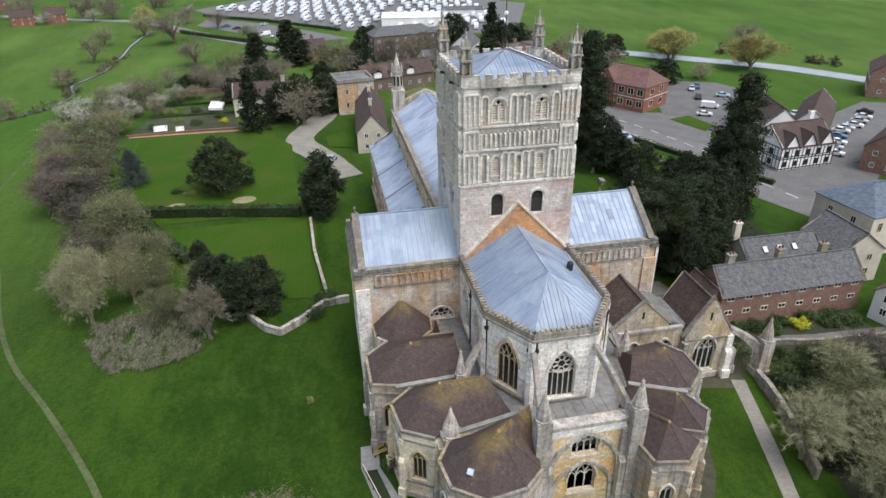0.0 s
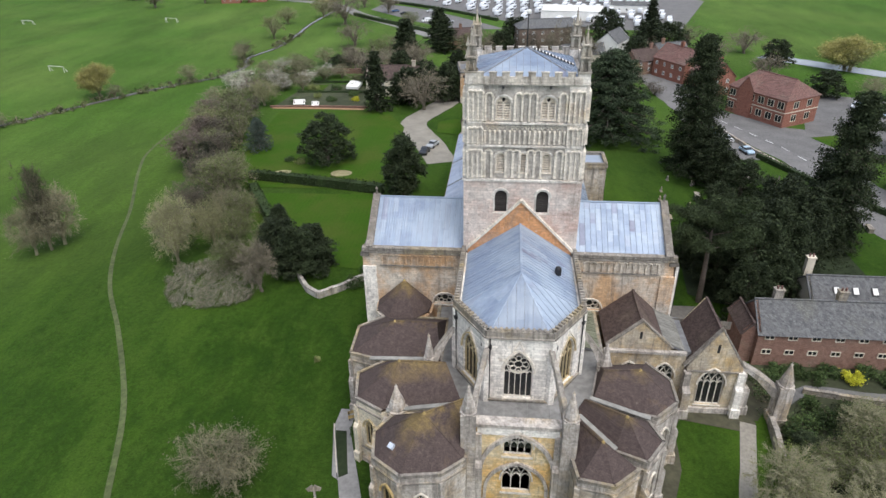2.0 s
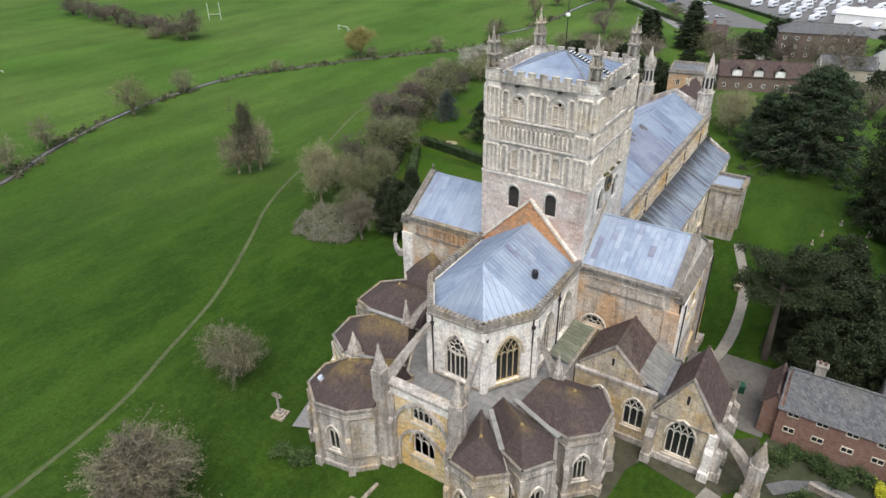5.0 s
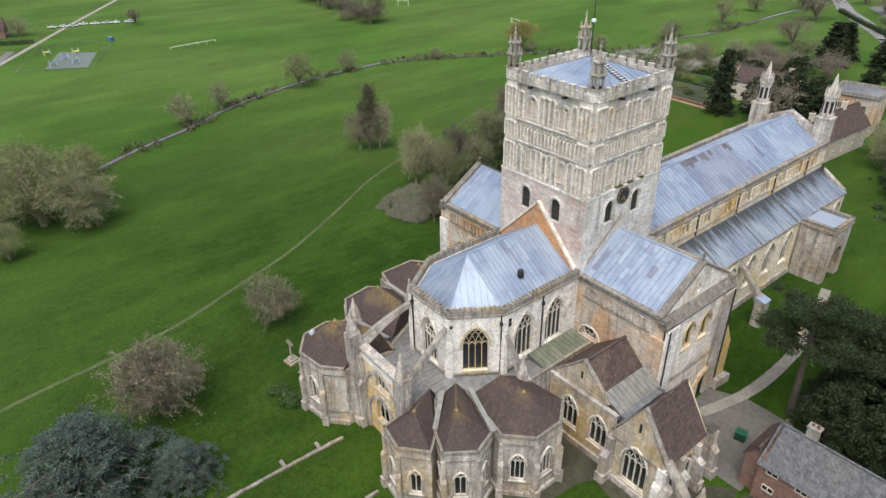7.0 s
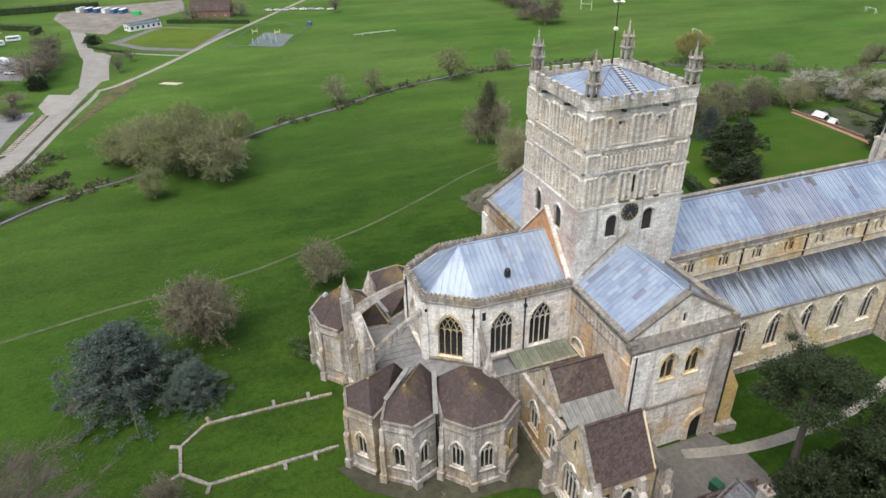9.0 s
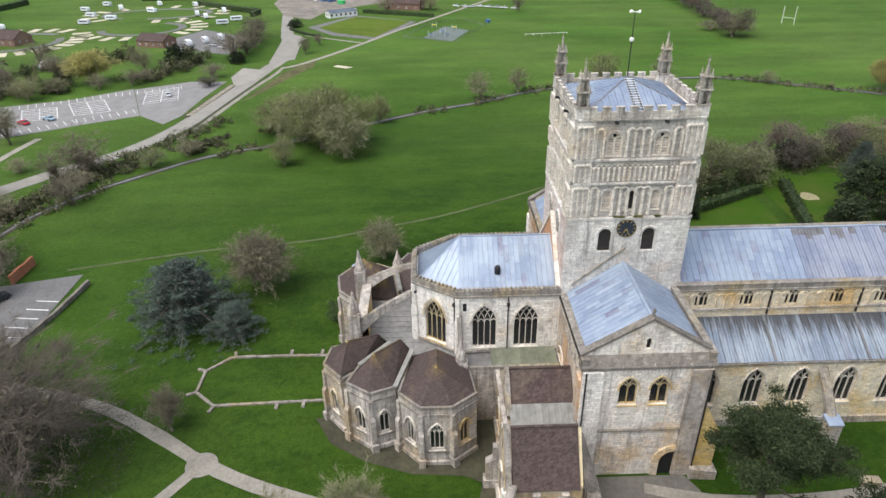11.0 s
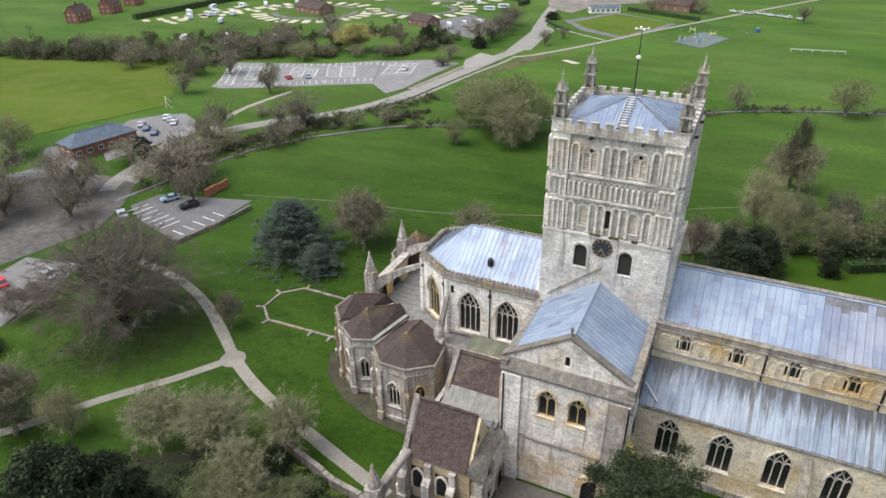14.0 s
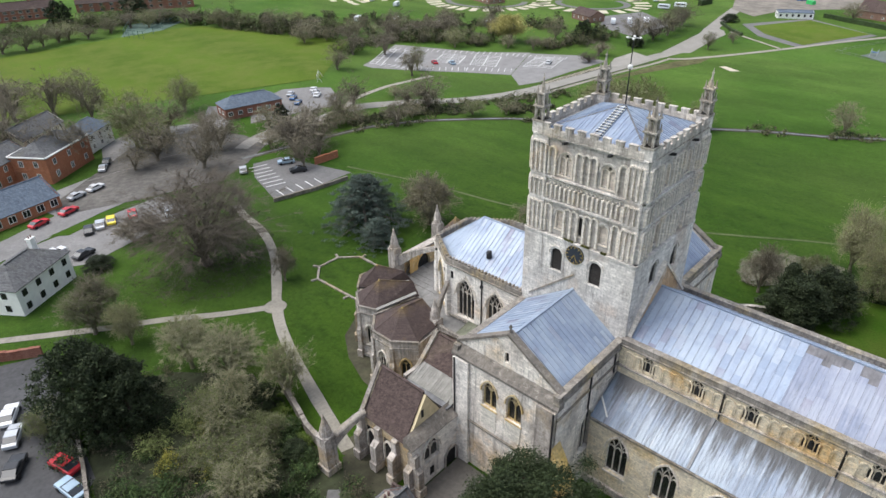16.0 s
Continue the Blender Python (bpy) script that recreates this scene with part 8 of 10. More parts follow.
for f, n in ((ff, 15), (Face((-7.3, 5.25), (-7.3, -5.25)), 10), (Face((7.3, -5.25), (7.3, 5.25)), 10)):
    for i in range(n + 1):
        bm = bmesh.new()
        u = f.length * i / n
        f.bar(bm, (u, 0), (u, 5.5), 0.16, 0.08, 0.04)
        part("timber", bm, TIMBER, inn)
    for z in (0.4, 2.7, 3.2, 5.3):
        bm = bmesh.new()
        f.bar(bm, (0, z), (f.length, z), 0.2, 0.08, 0.05)
        part("timber", bm, TIMBER, inn)
house("inn_wing", "white rendered wing with a long brown tiled roof", at(94, 73, 75), 22, 9, 5.6, 9.6, WHITE, TILE_BROWN, (3.4,), 5, [(4, 0)])
house("inn_wing", "brown tiled range with white walls beside the yard", at(108, 71.5, 46), 24, 8, 5, 8.8, WHITE, TILE_BROWN, (1.5,), 6, [])
house("mill", "brown brick mill with rows of windows by the river", at(156, 99, 50), 16, 11, 8, 12, BRICK_PALE, TILE_BROWN, (1.5, 5), 5, [])
house("brick_house", "brick terrace with brown roof beside the car park", at(110.5, 47, 34), 24, 8, 6, 9.6, BRICK_PALE, TILE_BROWN, (1.3, 4.0), 5, [(-5, 0), (5, 0)])

# west of the nave: gatehouse, abbey house, flats
g = house("gatehouse", "square ochre stone gatehouse with a flat lead roof", at(-11.5, 122, 8), 11, 10.5, 9.6, 10.0, STONE_OCHRE, LEAD_DULL, (2.0, 6.0), 2, [], 0.95, PALE_FRAME, (0.9, 1.6), cat="gatehouse")
bm = bmesh.new()
for f in (Face((-5.6, -5.35), (5.6, -5.35)), Face((5.6, -5.35), (5.6, 5.35)), Face((5.6, 5.35), (-5.6, 5.35)), Face((-5.6, 5.35), (-5.6, -5.35))):
    f.slab(bm, 0, f.length, 9.2, 10.3, -0.4, 0.0)
part("parapet", bm, COPING, g)
house("gabled_house", "old house with brown tiled gables and timbered front", at(-8.6, 96, 86), 30, 7.6, 5.6, 10, CREAM, TILE_BROWN, (1.3, 4.0), 7, [(-6, 0), (8, 0)])
house("gabled_house", "stone house with a brown tiled roof among trees", at(-38, 128, 0), 18, 8, 5.5, 9, CREAM, TILE_BROWN, (1.3, 3.6), 5, [(6, 0)])
house("flats", "brick block of flats with rows of white windows", at(14, 196, 12), 27, 11, 9.5, 12, BRICK_DULL, SLATE, (1.4, 4.2, 7.0), 7, [], 0.8)
timbered = house("gabled_house", "long old house with brown roof and white gabled dormers", at(4.5, 146, 18), 26, 8, 4.8, 8.6, BRICK_DULL, TILE_BROWN, (1.3,), 7, [(5, 0), (-9, 0)])
for u in (-8.0, -2.0, 4.0):
    bm = bmesh.new()
    solid(bm, [(u - 1.3, -4.1), (u + 1.3, -4.1), (u + 1.3, -1.0), (u - 1.3, -1.0)], 4.4, 6.4)
    part("dormer", bm, WHITE, timbered, "white rendered dormer")
    for k in (-1, 1):
        bm = bmesh.new()
        solid(bm, [(u, -4.5), (u + k * 1.7, -4.5), (u + k * 1.7, -0.4), (u, -0.4)] if k > 0 else [(u - 1.7, -4.5), (u, -4.5), (u, -0.4), (u - 1.7, -0.4)], [7.5, 6.1, 6.1, 7.5] if k > 0 else [6.1, 7.5, 7.5, 6.1], [7.7, 6.3, 6.3, 7.7] if k > 0 else [6.3, 7.7, 7.7, 6.3])
        part("dormer_roof", bm, TILE_BROWN, timbered)
house("brick_house", "small brick house with a brown roof among trees", at(45, 158, 30), 11, 7.5, 5.0, 8.2, BRICK_PALE, TILE_BROWN, (1.3, 3.5), 3, [(3, 0)])
house("brick_house", "small brick house with a grey roof among trees", at(56, 168, 20), 12, 8, 5.0, 8.4, BRICK_PALE, SLATE, (1.3, 3.5), 3, [(-3, 0)])
house("brick_house", "brown roofed brick cottage behind the gardens", at(-24, 196, 12), 14, 8, 5.0, 8.2, BRICK_PALE, TILE_BROWN, (1.3, 3.5), 4, [(2, 0)])
house("white_house", "cream rendered house with a long grey roof", at(25, 170, 14), 16, 8, 4.4, 7.4, CREAM, SLATE, (1.3, 3.8), 4, [])
house("white_house", "tall white rendered gabled house with grey roof", at(38, 183, 62), 13, 8, 6.6, 10, WHITE, SLATE, (1.3, 3.8), 4, [])

BRICK_ORANGE = tile_mat("orange_brickwork", (0.36, 0.135, 0.07), (0.44, 0.19, 0.11), (0.36, 0.2, 0.12), 0.09)
# town side to the east
house("white_house", "white rendered villa with a hipped slate roof", at(41.5, -88, 33), 13, 8.5, 5.6, 7.8, WHITE, SLATE, (1.1, 3.6), 4, [(-4, 0)], 0.9, TIMBER)
b = house("brick_hall", "red brick two-storey building with a slate roof", at(15.5, -149.5, 35), 17, 10, 7.0, 9.6, BRICK_ORANGE, SLATE, (1.2, 4.4), 3, [], 0.8, WHITE, (1.1, 1.5), cat="public building")
house("brick_hall", "red brick wing with a slate roof", at(28, -152, 35), 14, 9, 6.2, 8.8, BRICK_ORANGE, SLATE, (1.2, 4.0), 4, [], 0.0, WHITE, (1.1, 1.4), cat="public building")
house("blue_roof_hall", "low hall with a blue slate roof and dark glazed front", at(35, -128, 12), 22, 11, 3.2, 6.6, BRICK_ORANGE, SLATE_BLUE, (0.9,), 7, [], 0.0, WHITE, (1.6, 1.6), cat="hall")
for f in (Face((-8.6, -5.1), (8.6, -5.1)), Face((8.6, -5.1), (8.6, 5.1)), Face((8.6, 5.1), (-8.6, 5.1)), Face((-8.6, 5.1), (-8.6, -5.1))):
    bm = bmesh.new()
    f.slab(bm, 0.0, f.length, 6.75, 7.05, -0.1, 0.25)
    part("eaves_board", bm, WHITE, b, "white painted eaves board")
house("white_house", "white rendered house with a blue slate roof", at(2.5, -160.5, 35), 11, 8, 5.6, 8.0, WHITE, SLATE_BLUE, (1.2, 3.6), 3, [], 0.8)
house("white_house", "long pale house with grey slate roof", at(13, -172, 35), 17, 8, 5.2, 8.0, CREAM, SLATE, (1.2, 3.6), 5, [], 0.0)
house("pavilion", "brick pavilion with a blue hipped roof beside the playing field", at(-44.8, -152.5, 168), 18.5, 8.5, 3.8, 6.2, BRICK, SLATE_BLUE, (1.2,), 6, [], 0.9, WHITE, (1.4, 1.2), cat="pavilion")
house("bungalow", "brown brick bungalow with a red-brown roof", at(-262, -232, 72), 24, 11, 3.4, 6.6, BRICK_PALE, TILE_BROWN, (1.0,), 5, [])
house("site_office", "low brown office building with white porch", at(-248, -152, 68), 16, 9, 3.2, 5.6, BRICK_PALE, TILE_BROWN, (1.0,), 4, [])
house("club_hut", "long white clubhouse with a grey roof", at(-317.5, -71.8, 118), 17, 6.5, 3.0, 3.8, WHITE, SLATE_BLUE, (1.0,), 6, [], 0.0, TIMBER)
house("club_house", "dark brown house with a tiled roof beyond the green", at(-338, -36, 73), 22, 10, 4.0, 8.5, BRICK_PALE, TILE_BROWN, (1.0,), 4, [])
for x, y, long, a in ((-112, -378, 64, 155), (-48, -392, 44, 165)):
    house("terrace_row", "long far brick terrace with pale window bands", at(x, y, a), long, 9, 6, 9.5, BRICK, TILE_BROWN, (1.3, 4.0), 12, [(-long / 4, 0), (long / 4, 0)], 0.0, WHITE, (1.8, 1.4))
house("white_block", "long white rendered block behind the caravan site", at(-330, -298, 124), 34, 10, 5.5, 7.0, WHITE, SLATE, (1.2, 3.6), 9, [])
for x, y, a in ((-187, 362, 10), (-171, 367, 15), (-228, 434, 30), (-218, -352, 20), (-246, -364, 24), (-276, -374, 20), (-308, -384, 28), (-190, -345, 15), (-340, -392, 20)):
    house("terrace_house", "far brick house with a brown roof", at(x, y, a), 12, 8, 5.5, 9, BRICK, TILE_BROWN, (1.3, 3.8), 3, [(0, 0)])


# ---- vehicles ----
def car_proto(paint, label, long=4.3, tall=1.45, van=False):
    t = root("van" if van else "car", label, "van" if van else "car", "parked vehicles")
    l, w = long / 2, 0.88
    prof = [(-l, 0.35), (-l, 0.8), (-l * 0.9, 0.95), (-l * 0.42, 1.0), (l * 0.8, 1.0), (l, 0.85), (l, 0.35)]
    if van:
        prof = [(-l, 0.35), (-l, 0.95), (-l * 0.72, 1.15), (-l * 0.5, 2.0), (l * 0.97, 2.05), (l, 1.9), (l, 0.35)]
    bm = bmesh.new()
    a = [bm.verts.new((x, -w, z)) for x, z in prof]
    b = [bm.verts.new((x, w, z)) for x, z in prof]
    bm.faces.new(a)
    bm.faces.new(b[::-1])
    for i in range(len(prof)):
        j = (i + 1) % len(prof)
        bm.faces.new((a[i], b[i], b[j], a[j]))
    bmesh.ops.bevel(bm, geom=bm.edges[:], offset=0.06, segments=1, affect="EDGES")
    part("body", bm, paint, t)
    if not van:
        cab = [(-l * 0.45, 0.98), (-l * 0.12, tall - 0.06), (l * 0.45, tall - 0.06), (l * 0.82, 0.98)]
        bm = bmesh.new()
        a = [bm.verts.new((x, -w * 0.86, z)) for x, z in cab]
        b = [bm.verts.new((x, w * 0.86, z)) for x, z in cab]
        bm.faces.new(a)
        bm.faces.new(b[::-1])
        for i in range(4):
            j = (i + 1) % 4
            bm.faces.new((a[i], b[i], b[j], a[j]))
        part("cabin_glass", bm, CAR_GLASS, t)
        bm = bmesh.new()
        box(bm, -l * 0.1, l * 0.46, -w * 0.84, w * 0.84, tall - 0.08, tall)
        part("roof", bm, paint, t)
    else:
        bm = bmesh.new()
        beam(bm, (-l * 0.72 - 0.02, 0, 1.2), (-l * 0.52 - 0.02, 0, 1.95), 1.5, 0.06, up=(-1, 0, 0.4))
        part("windscreen", bm, CAR_GLASS, t)
    for x in (-l * 0.62, l * 0.62):
        for y in (-w, w):
            bm = bmesh.new()
            bmesh.ops.create_cone(bm, cap_ends=True, segments=14, radius1=0.33, radius2=0.33, depth=0.2, matrix=Matrix.Translation((x, y, 0.33)) @ Matrix.Rotation(radians(90), 4, "X"))
            part("wheel", bm, TYRE, t)
    return t


CAR_GLASS = plain("car_glass", (0.03, 0.035, 0.04), 0.12, 0.1, 2.0, 0.0, 0.6)
TYRE = plain("tyre_rubber", (0.025, 0.025, 0.025), 0.8, 0.1, 4.0)
PAINTS = {}
for key, rgb, word in (("white", (0.75, 0.75, 0.75), "white"), ("silver", (0.48, 0.50, 0.52), "silver-grey"), ("black", (0.025, 0.027, 0.03), "black"), ("blue", (0.06, 0.13, 0.26), "blue"), ("red", (0.50, 0.03, 0.04), "bright red"), ("yellow", (0.75, 0.60, 0.03), "yellow"), ("pale", (0.38, 0.50, 0.60), "pale blue")):
    PAINTS[key] = [plain(key + "_car_paint", rgb, 0.25, 0.05, 1.0, 0.1, 0.6), word]
PROTO = {}


def park(key, x, y, turn, van=False):
    m = Matrix.Translation((x, y, ground_z(x, y) + 0.1)) @ Matrix.Rotation(radians(turn), 4, "Z")
    k = (key, van)
    if k in PROTO:
        copy_thing(PROTO[k], m)
    else:
        paint, word = PAINTS[key]
        PROTO[k] = car_proto(paint, word + (" panel van parked on tarmac" if van else " saloon car parked on tarmac"), 5.2 if van else 4.3, van=van)
        PROTO[k].matrix_basis = m


CARS = """red 30.3 -118 20; red 23.6 -119.5 20; black 24.6 -105.6 70; silver 22 -106.2 70; yellow 19.5 -106.5 70; red 15 -106 70; silver 9.5 -100 70; pale 37 -102.6 35; white 33 -100.4 15; black 29.6 -95 20
black -23.4 -97.5 150; pale -25 -105 150; silver -14.8 -109 60; white 54.4 -55 60; silver 55.3 -50.3 60; black 57 -44.4 55; red 52.7 -40.3 105; pale 53.6 -36 100; white 57 -58 60; white -72 -155 40; silver -70.7 -152 40; white -69 -149 40; blue -61.5 -152.5 40; blue -59.5 -147 40; silver -63.7 -157 40
silver 50 100 105; blue 52 92.5 105; white 54 85.5 105; pale 56.4 77 105; white 87.4 90 150; pale 104 107 150; silver 99 117 60; black 95.5 107 60; blue 102 119 60
white 100 53 130; silver 103 57 130; white 106.5 60 130; blue 110 64 130; white 114 67.7 130; silver 117 69.5 130; white 121 71 130; silver 125 74 130; white 129 77 130; black 133 81 130; white 112 84 40; silver 120 88 40
black -22 72 80; silver -20.5 77 70; black -126 -160 60; red -131 -152 60; pale -135 -146 60; white -160 -116 20; white -238 -118 60; white -339 0 40; silver -337 4 60; white -338 9 70; white -335 14 60; silver -333 19 60; white -331 23 60; white -328 29 70; white -341 -5 40; silver -244 -124 60; blue -66.6 302 20; silver -46 294 30; white -39 255 30; black -60 290 25; silver -32 258 25; black 4.9 -143.9 60; silver 7.5 -140 60; white 14 -128.5 20; black -9 -158 100; silver 19 -127 20"""
for entry in CARS.replace("\n", ";").split(";"):
    w = entry.split()
    park(w[0], float(w[1]), float(w[2]), float(w[3]))
park("white", 93.1, 96.7, 150, True)
park("white", -44, 262, 30, True)


# ---- caravans ----
def caravan_proto():
    t = root("caravan", "white touring caravan parked in a row", "caravan", "parked caravans")
    prof = [(-3.1, 0.5), (-3.3, 1.3), (-3.0, 2.5), (3.0, 2.6), (3.3, 1.4), (3.1, 0.5)]
    bm = bmesh.new()
    a = [bm.verts.new((x, -1.1, z)) for x, z in prof]
    b = [bm.verts.new((x, 1.1, z)) for x, z in prof]
    bm.faces.new(a)
    bm.faces.new(b[::-1])
    for i in range(len(prof)):
        j = (i + 1) % len(prof)
        bm.faces.new((a[i], b[i], b[j], a[j]))
    part("body", bm, CARAVAN_WHITE, t)
    bm = bmesh.new()
    box(bm, -2.4, 2.4, -1.12, 1.12, 1.45, 2.05)
    part("window_band", bm, CAR_GLASS, t)
    bm = bmesh.new()
    box(bm, -0.5, 0.9, -1.05, 1.05, 0.0, 0.55)
    box(bm, -4.3, -3.0, -0.08, 0.08, 0.4, 0.52)
    part("chassis", bm, TYRE, t, "dark chassis with axle and tow bar")
    return t


CARAVAN_WHITE = plain("white_caravan_shell", (0.72, 0.74, 0.77), 0.4, 0.1, 1.0)
sheet("dealer_yard", [(-95, 388), (-78, 350), (-4, 262), (30, 240), (76, 236), (110, 330), (60, 400), (-60, 410)], ASPHALT, 0.08, 12, "grey yard filled with rows of caravans", "yard")
rng = random.Random(21)
VAN = caravan_proto()
first = True


def stand(x, y, turn):
    global first
    m = Matrix.Translation((x, y, ground_z(x, y) + 0.1)) @ Matrix.Rotation(radians(turn), 4, "Z")
    if first:
        VAN.matrix_basis = m
        first = False
    else:
        copy_thing(VAN, m)


for i in range(23):
    for j in range(14):
        x, y = -78 + 7.6 * i + 1.5 * (j % 2), 250 + 9.5 * j + rng.uniform(-1, 1)
        if 12 < x < 48 and 262 < y < 284:
            continue
        edge = 272 - 1.45 * (x + 8) if x < -8 else 272 - 0.42 * (x + 8)
        if y > edge and x < 80 - 0.05 * (y - 250) and rng.random() < 0.86:
            stand(x, y, 72 + rng.uniform(-6, 6))
house("dealer_shed", "large low white shed with a pale roof among caravans", at(30, 273, -10), 30, 18, 4.6, 6.0, WHITE, WHITE, (), 4, [], 0.0, cat="shed")
house("dealer_shed", "long low brown and white showroom", at(62, 292, -10), 22, 9, 4.0, 5.0, WHITE, SLATE, (1.0,), 6, [], 0.0, cat="shed")

# caravan site to the south-east: loops of hardstandings
SANDY = plain("dull_sandy_bed", (0.24, 0.215, 0.12), 0.95, 0.3, 1.0)
PAD = plain("cream_hardstanding", (0.52, 0.47, 0.36), 0.95, 0.15, 1.0)


def pad(x, y, turn, w=9.0, d=4.2):
    bm = bmesh.new()
    c, s = math.cos(radians(turn)), math.sin(radians(turn))
    q = [(x + c * u - s * v, y + s * u + c * v) for u, v in ((-w / 2, -d / 2), (w / 2, -d / 2), (w / 2, d / 2), (-w / 2, d / 2))]
    solid(bm, q, [ground_z(*p) - 0.1 for p in q], [ground_z(*p) + 0.12 for p in q])
    t = tagged(part("hardstanding", bm, PAD), "cream gravel hardstanding on the caravan site", "hardstanding", "hardstandings of the caravan site")


def loop(cx, cy, rx, ry, a0, a1, n, road=True):
    if road:
        ribbon("site_road", [(cx + (rx - 9) * math.cos(radians(a0 + (a1 - a0) * i / 14)), cy + (ry - 9) * math.sin(radians(a0 + (a1 - a0) * i / 14))) for i in range(15)], 4.0, ASPHALT, 0.08, "grey tarmac road round the caravan site", "road")
    for i in range(n):
        a = radians(a0 + (a1 - a0) * (i + 0.5) / n)
        pad(cx + rx * math.cos(a), cy + ry * math.sin(a), math.degrees(a))


loop(-262, -232, 30, 34, -60, 120, 14)
loop(-262, -232, 32, 40, 150, 270, 9)
loop(-292, -176, 26, 30, -80, 160, 13)
loop(-340, -185, 26, 40, 0, 330, 14)
for i in range(9):
    pad(-205 - 8 * i, -288 - 2 * (i % 3), 70, 7.0, 3.2)
    if i in (3, 4, 7):
        stand(-205 - 8 * i, -284 - 2 * (i % 3), 70)
for x, y, a in ((-215, -262, 30), (-230, -300, 60), (-250, -300, 20), (-310, -215, 80), (-322, -205, 80), (-334, -222, 70), (-345, -190, 60), (-252, -130, 30), (-246, -136, 30), (-258, -124, 30), (-320, -150, 20), (-330, -158, 20), (-340, -145, 20), (-300, -135, 100), (-310, -130, 100), (-285, -262, 40), (-300, -255, 40), (-270, -275, 40), (-360, -215, 30), (-372, -195, 30), (-365, -170, 30), (-355, -235, 60), (-375, -230, 60), (-218, -288, 60), (-236, -272, 60)):
    stand(x, y, a)
for i in range(11):
    f = i / 10
    pad(-205 - 63 * f, -309 + 37 * f + 4 * math.sin(3.1 * f), 60, 8.0, 3.6)
for i in range(8):
    pad(-208 - 9 * i, -296 + 5.5 * i, 62, 7.0, 3.4)
for x, y, a in ((-171, -246, 30), (-187, -203, 20), (-165, -213, 25), (-206, -184, 15), (-182, -228, 30)):
    stand(x, y, a)
sheet("site_yard", [(-225, -112), (-262, -112), (-285, -140), (-262, -150), (-236, -138)], ASPHALT, 0.09, 8, "grey tarmac yard of the caravan site", "yard")

DARK_YARD = plain("dark_worn_yard", (0.10, 0.093, 0.083), 0.95, 0.4, 0.8)
# bays in the car parks
PAINT_LINE = plain("white_road_paint", (0.62, 0.62, 0.60), 0.8, 0.15, 2.0)


def bays(x, y, turn, n, pitch=2.6, deep=4.8):
    t = root("parking_bays", "white painted parking bay lines on tarmac", "road marking", "", "structure")
    c, s = math.cos(radians(turn)), math.sin(radians(turn))
    for i in range(n + 1):
        bm = bmesh.new()
        px, py = x + c * i * pitch, y + s * i * pitch
        beam(bm, (px, py, ground_z(px, py) + 0.14), (px - s * deep, py + c * deep, ground_z(px - s * deep, py + c * deep) + 0.14), 0.24, 0.04)
        part("line", bm, PAINT_LINE, t)
    return t


for x, y, turn, n, pitch, deep in ((-141, -185, 117, 21, 2.55, -4.8), (-166, -135, 111, 8, 2.55, -4.8), (-113.5, -166, 106, 5, 2.5, 4.8), (-116.5, -153, 129, 9, 2.5, 4.8), (-131, -135, 122, 7, 2.5, 4.8), (-21.5, -108.5, 73, 6, 2.5, -4.8), (-13, -92, 170, 4, 2.5, -4.2)):
    bays(x, y, turn, n, pitch, deep)
for quad_bay in (((-123.3, -167.5), (-139.5, -177.5), (-143, -170.5), (-125, -159)), ((-134, -154.5), (-146.3, -161), (-149, -150.5), (-136, -143.8)), ((-139, -139.8), (-152.8, -148.3), (-157, -137.9), (-143, -129.6)), ((-113.5, -172), (-135.4, -186.5), (-138.4, -182), (-115.5, -167)), ((-150, -121.5), (-166, -126), (-171, -116), (-155, -111))):
    t = root("parking_bays", "white painted double row of parking bays on tarmac", "road marking", "", "structure")
    p, q, r, o = [Vector(c) for c in quad_bay]
    lines = [(p, q), (q, r), (r, o), (o, p), ((p + o) / 2, (q + r) / 2)] + [(p.lerp(q, k / 7), o.lerp(r, k / 7)) for k in range(1, 7)]
    for a, b in lines:
        bm = bmesh.new()
        beam(bm, (a.x, a.y, ground_z(a.x, a.y) + 0.14), (b.x, b.y, ground_z(b.x, b.y) + 0.14), 0.3, 0.04)
        part("line", bm, PAINT_LINE, t)
sheet("verge_bed", [(-135, -103), (-174, -97.8), (-172, -94.8), (-134, -100.6)], EARTH, 0.13, 3, "dark planted bed between car park and lane", "garden bed")
kerbs = root("kerb_row", "row of pale kerb stones along the planted bed", "kerb")
for k in range(22):
    x, y = -136.5 - 35.5 * k / 21, -102.0 + 4.8 * k / 21
    bm = bmesh.new()
    beam(bm, (x, y, ground_z(x, y) + 0.2), (x - 0.1, y + 2.0, ground_z(x, y) + 0.2), 0.4, 0.25)
    part("kerb_stone", bm, PAD, kerbs)
sheet("field_car_park", [(-38, -142), (-55.7, -139), (-64.9, -136), (-73, -143), (-78.5, -153.6), (-73.6, -160), (-66, -165), (-50, -160)], PALE_ASPHALT, 0.14, 4, "grey tarmac car park beside the playing field", "car park")
ribbon("pavilion_drive", [(-24, -125), (-31, -129), (-40, -131.5), (-48, -134), (-58, -138)], 4.0, LANE_STONE, 0.13, "pale drive to the field car park", "drive")
ribbon("kerb_path", [(-116, -139.4), (-99, -139.7), (-75.5, -136.7), (-64, -128.6)], 2.2, GRAVEL, 0.09, "pale footpath from the car park to the lane", "path")
sheet("courtyard_parking", [(-10, -89), (-14.5, -103.5), (-19.5, -112), (-27, -110.5), (-31, -86), (-13, -86)], ASPHALT, 0.08, 4, "grey tarmac parking court", "car park")
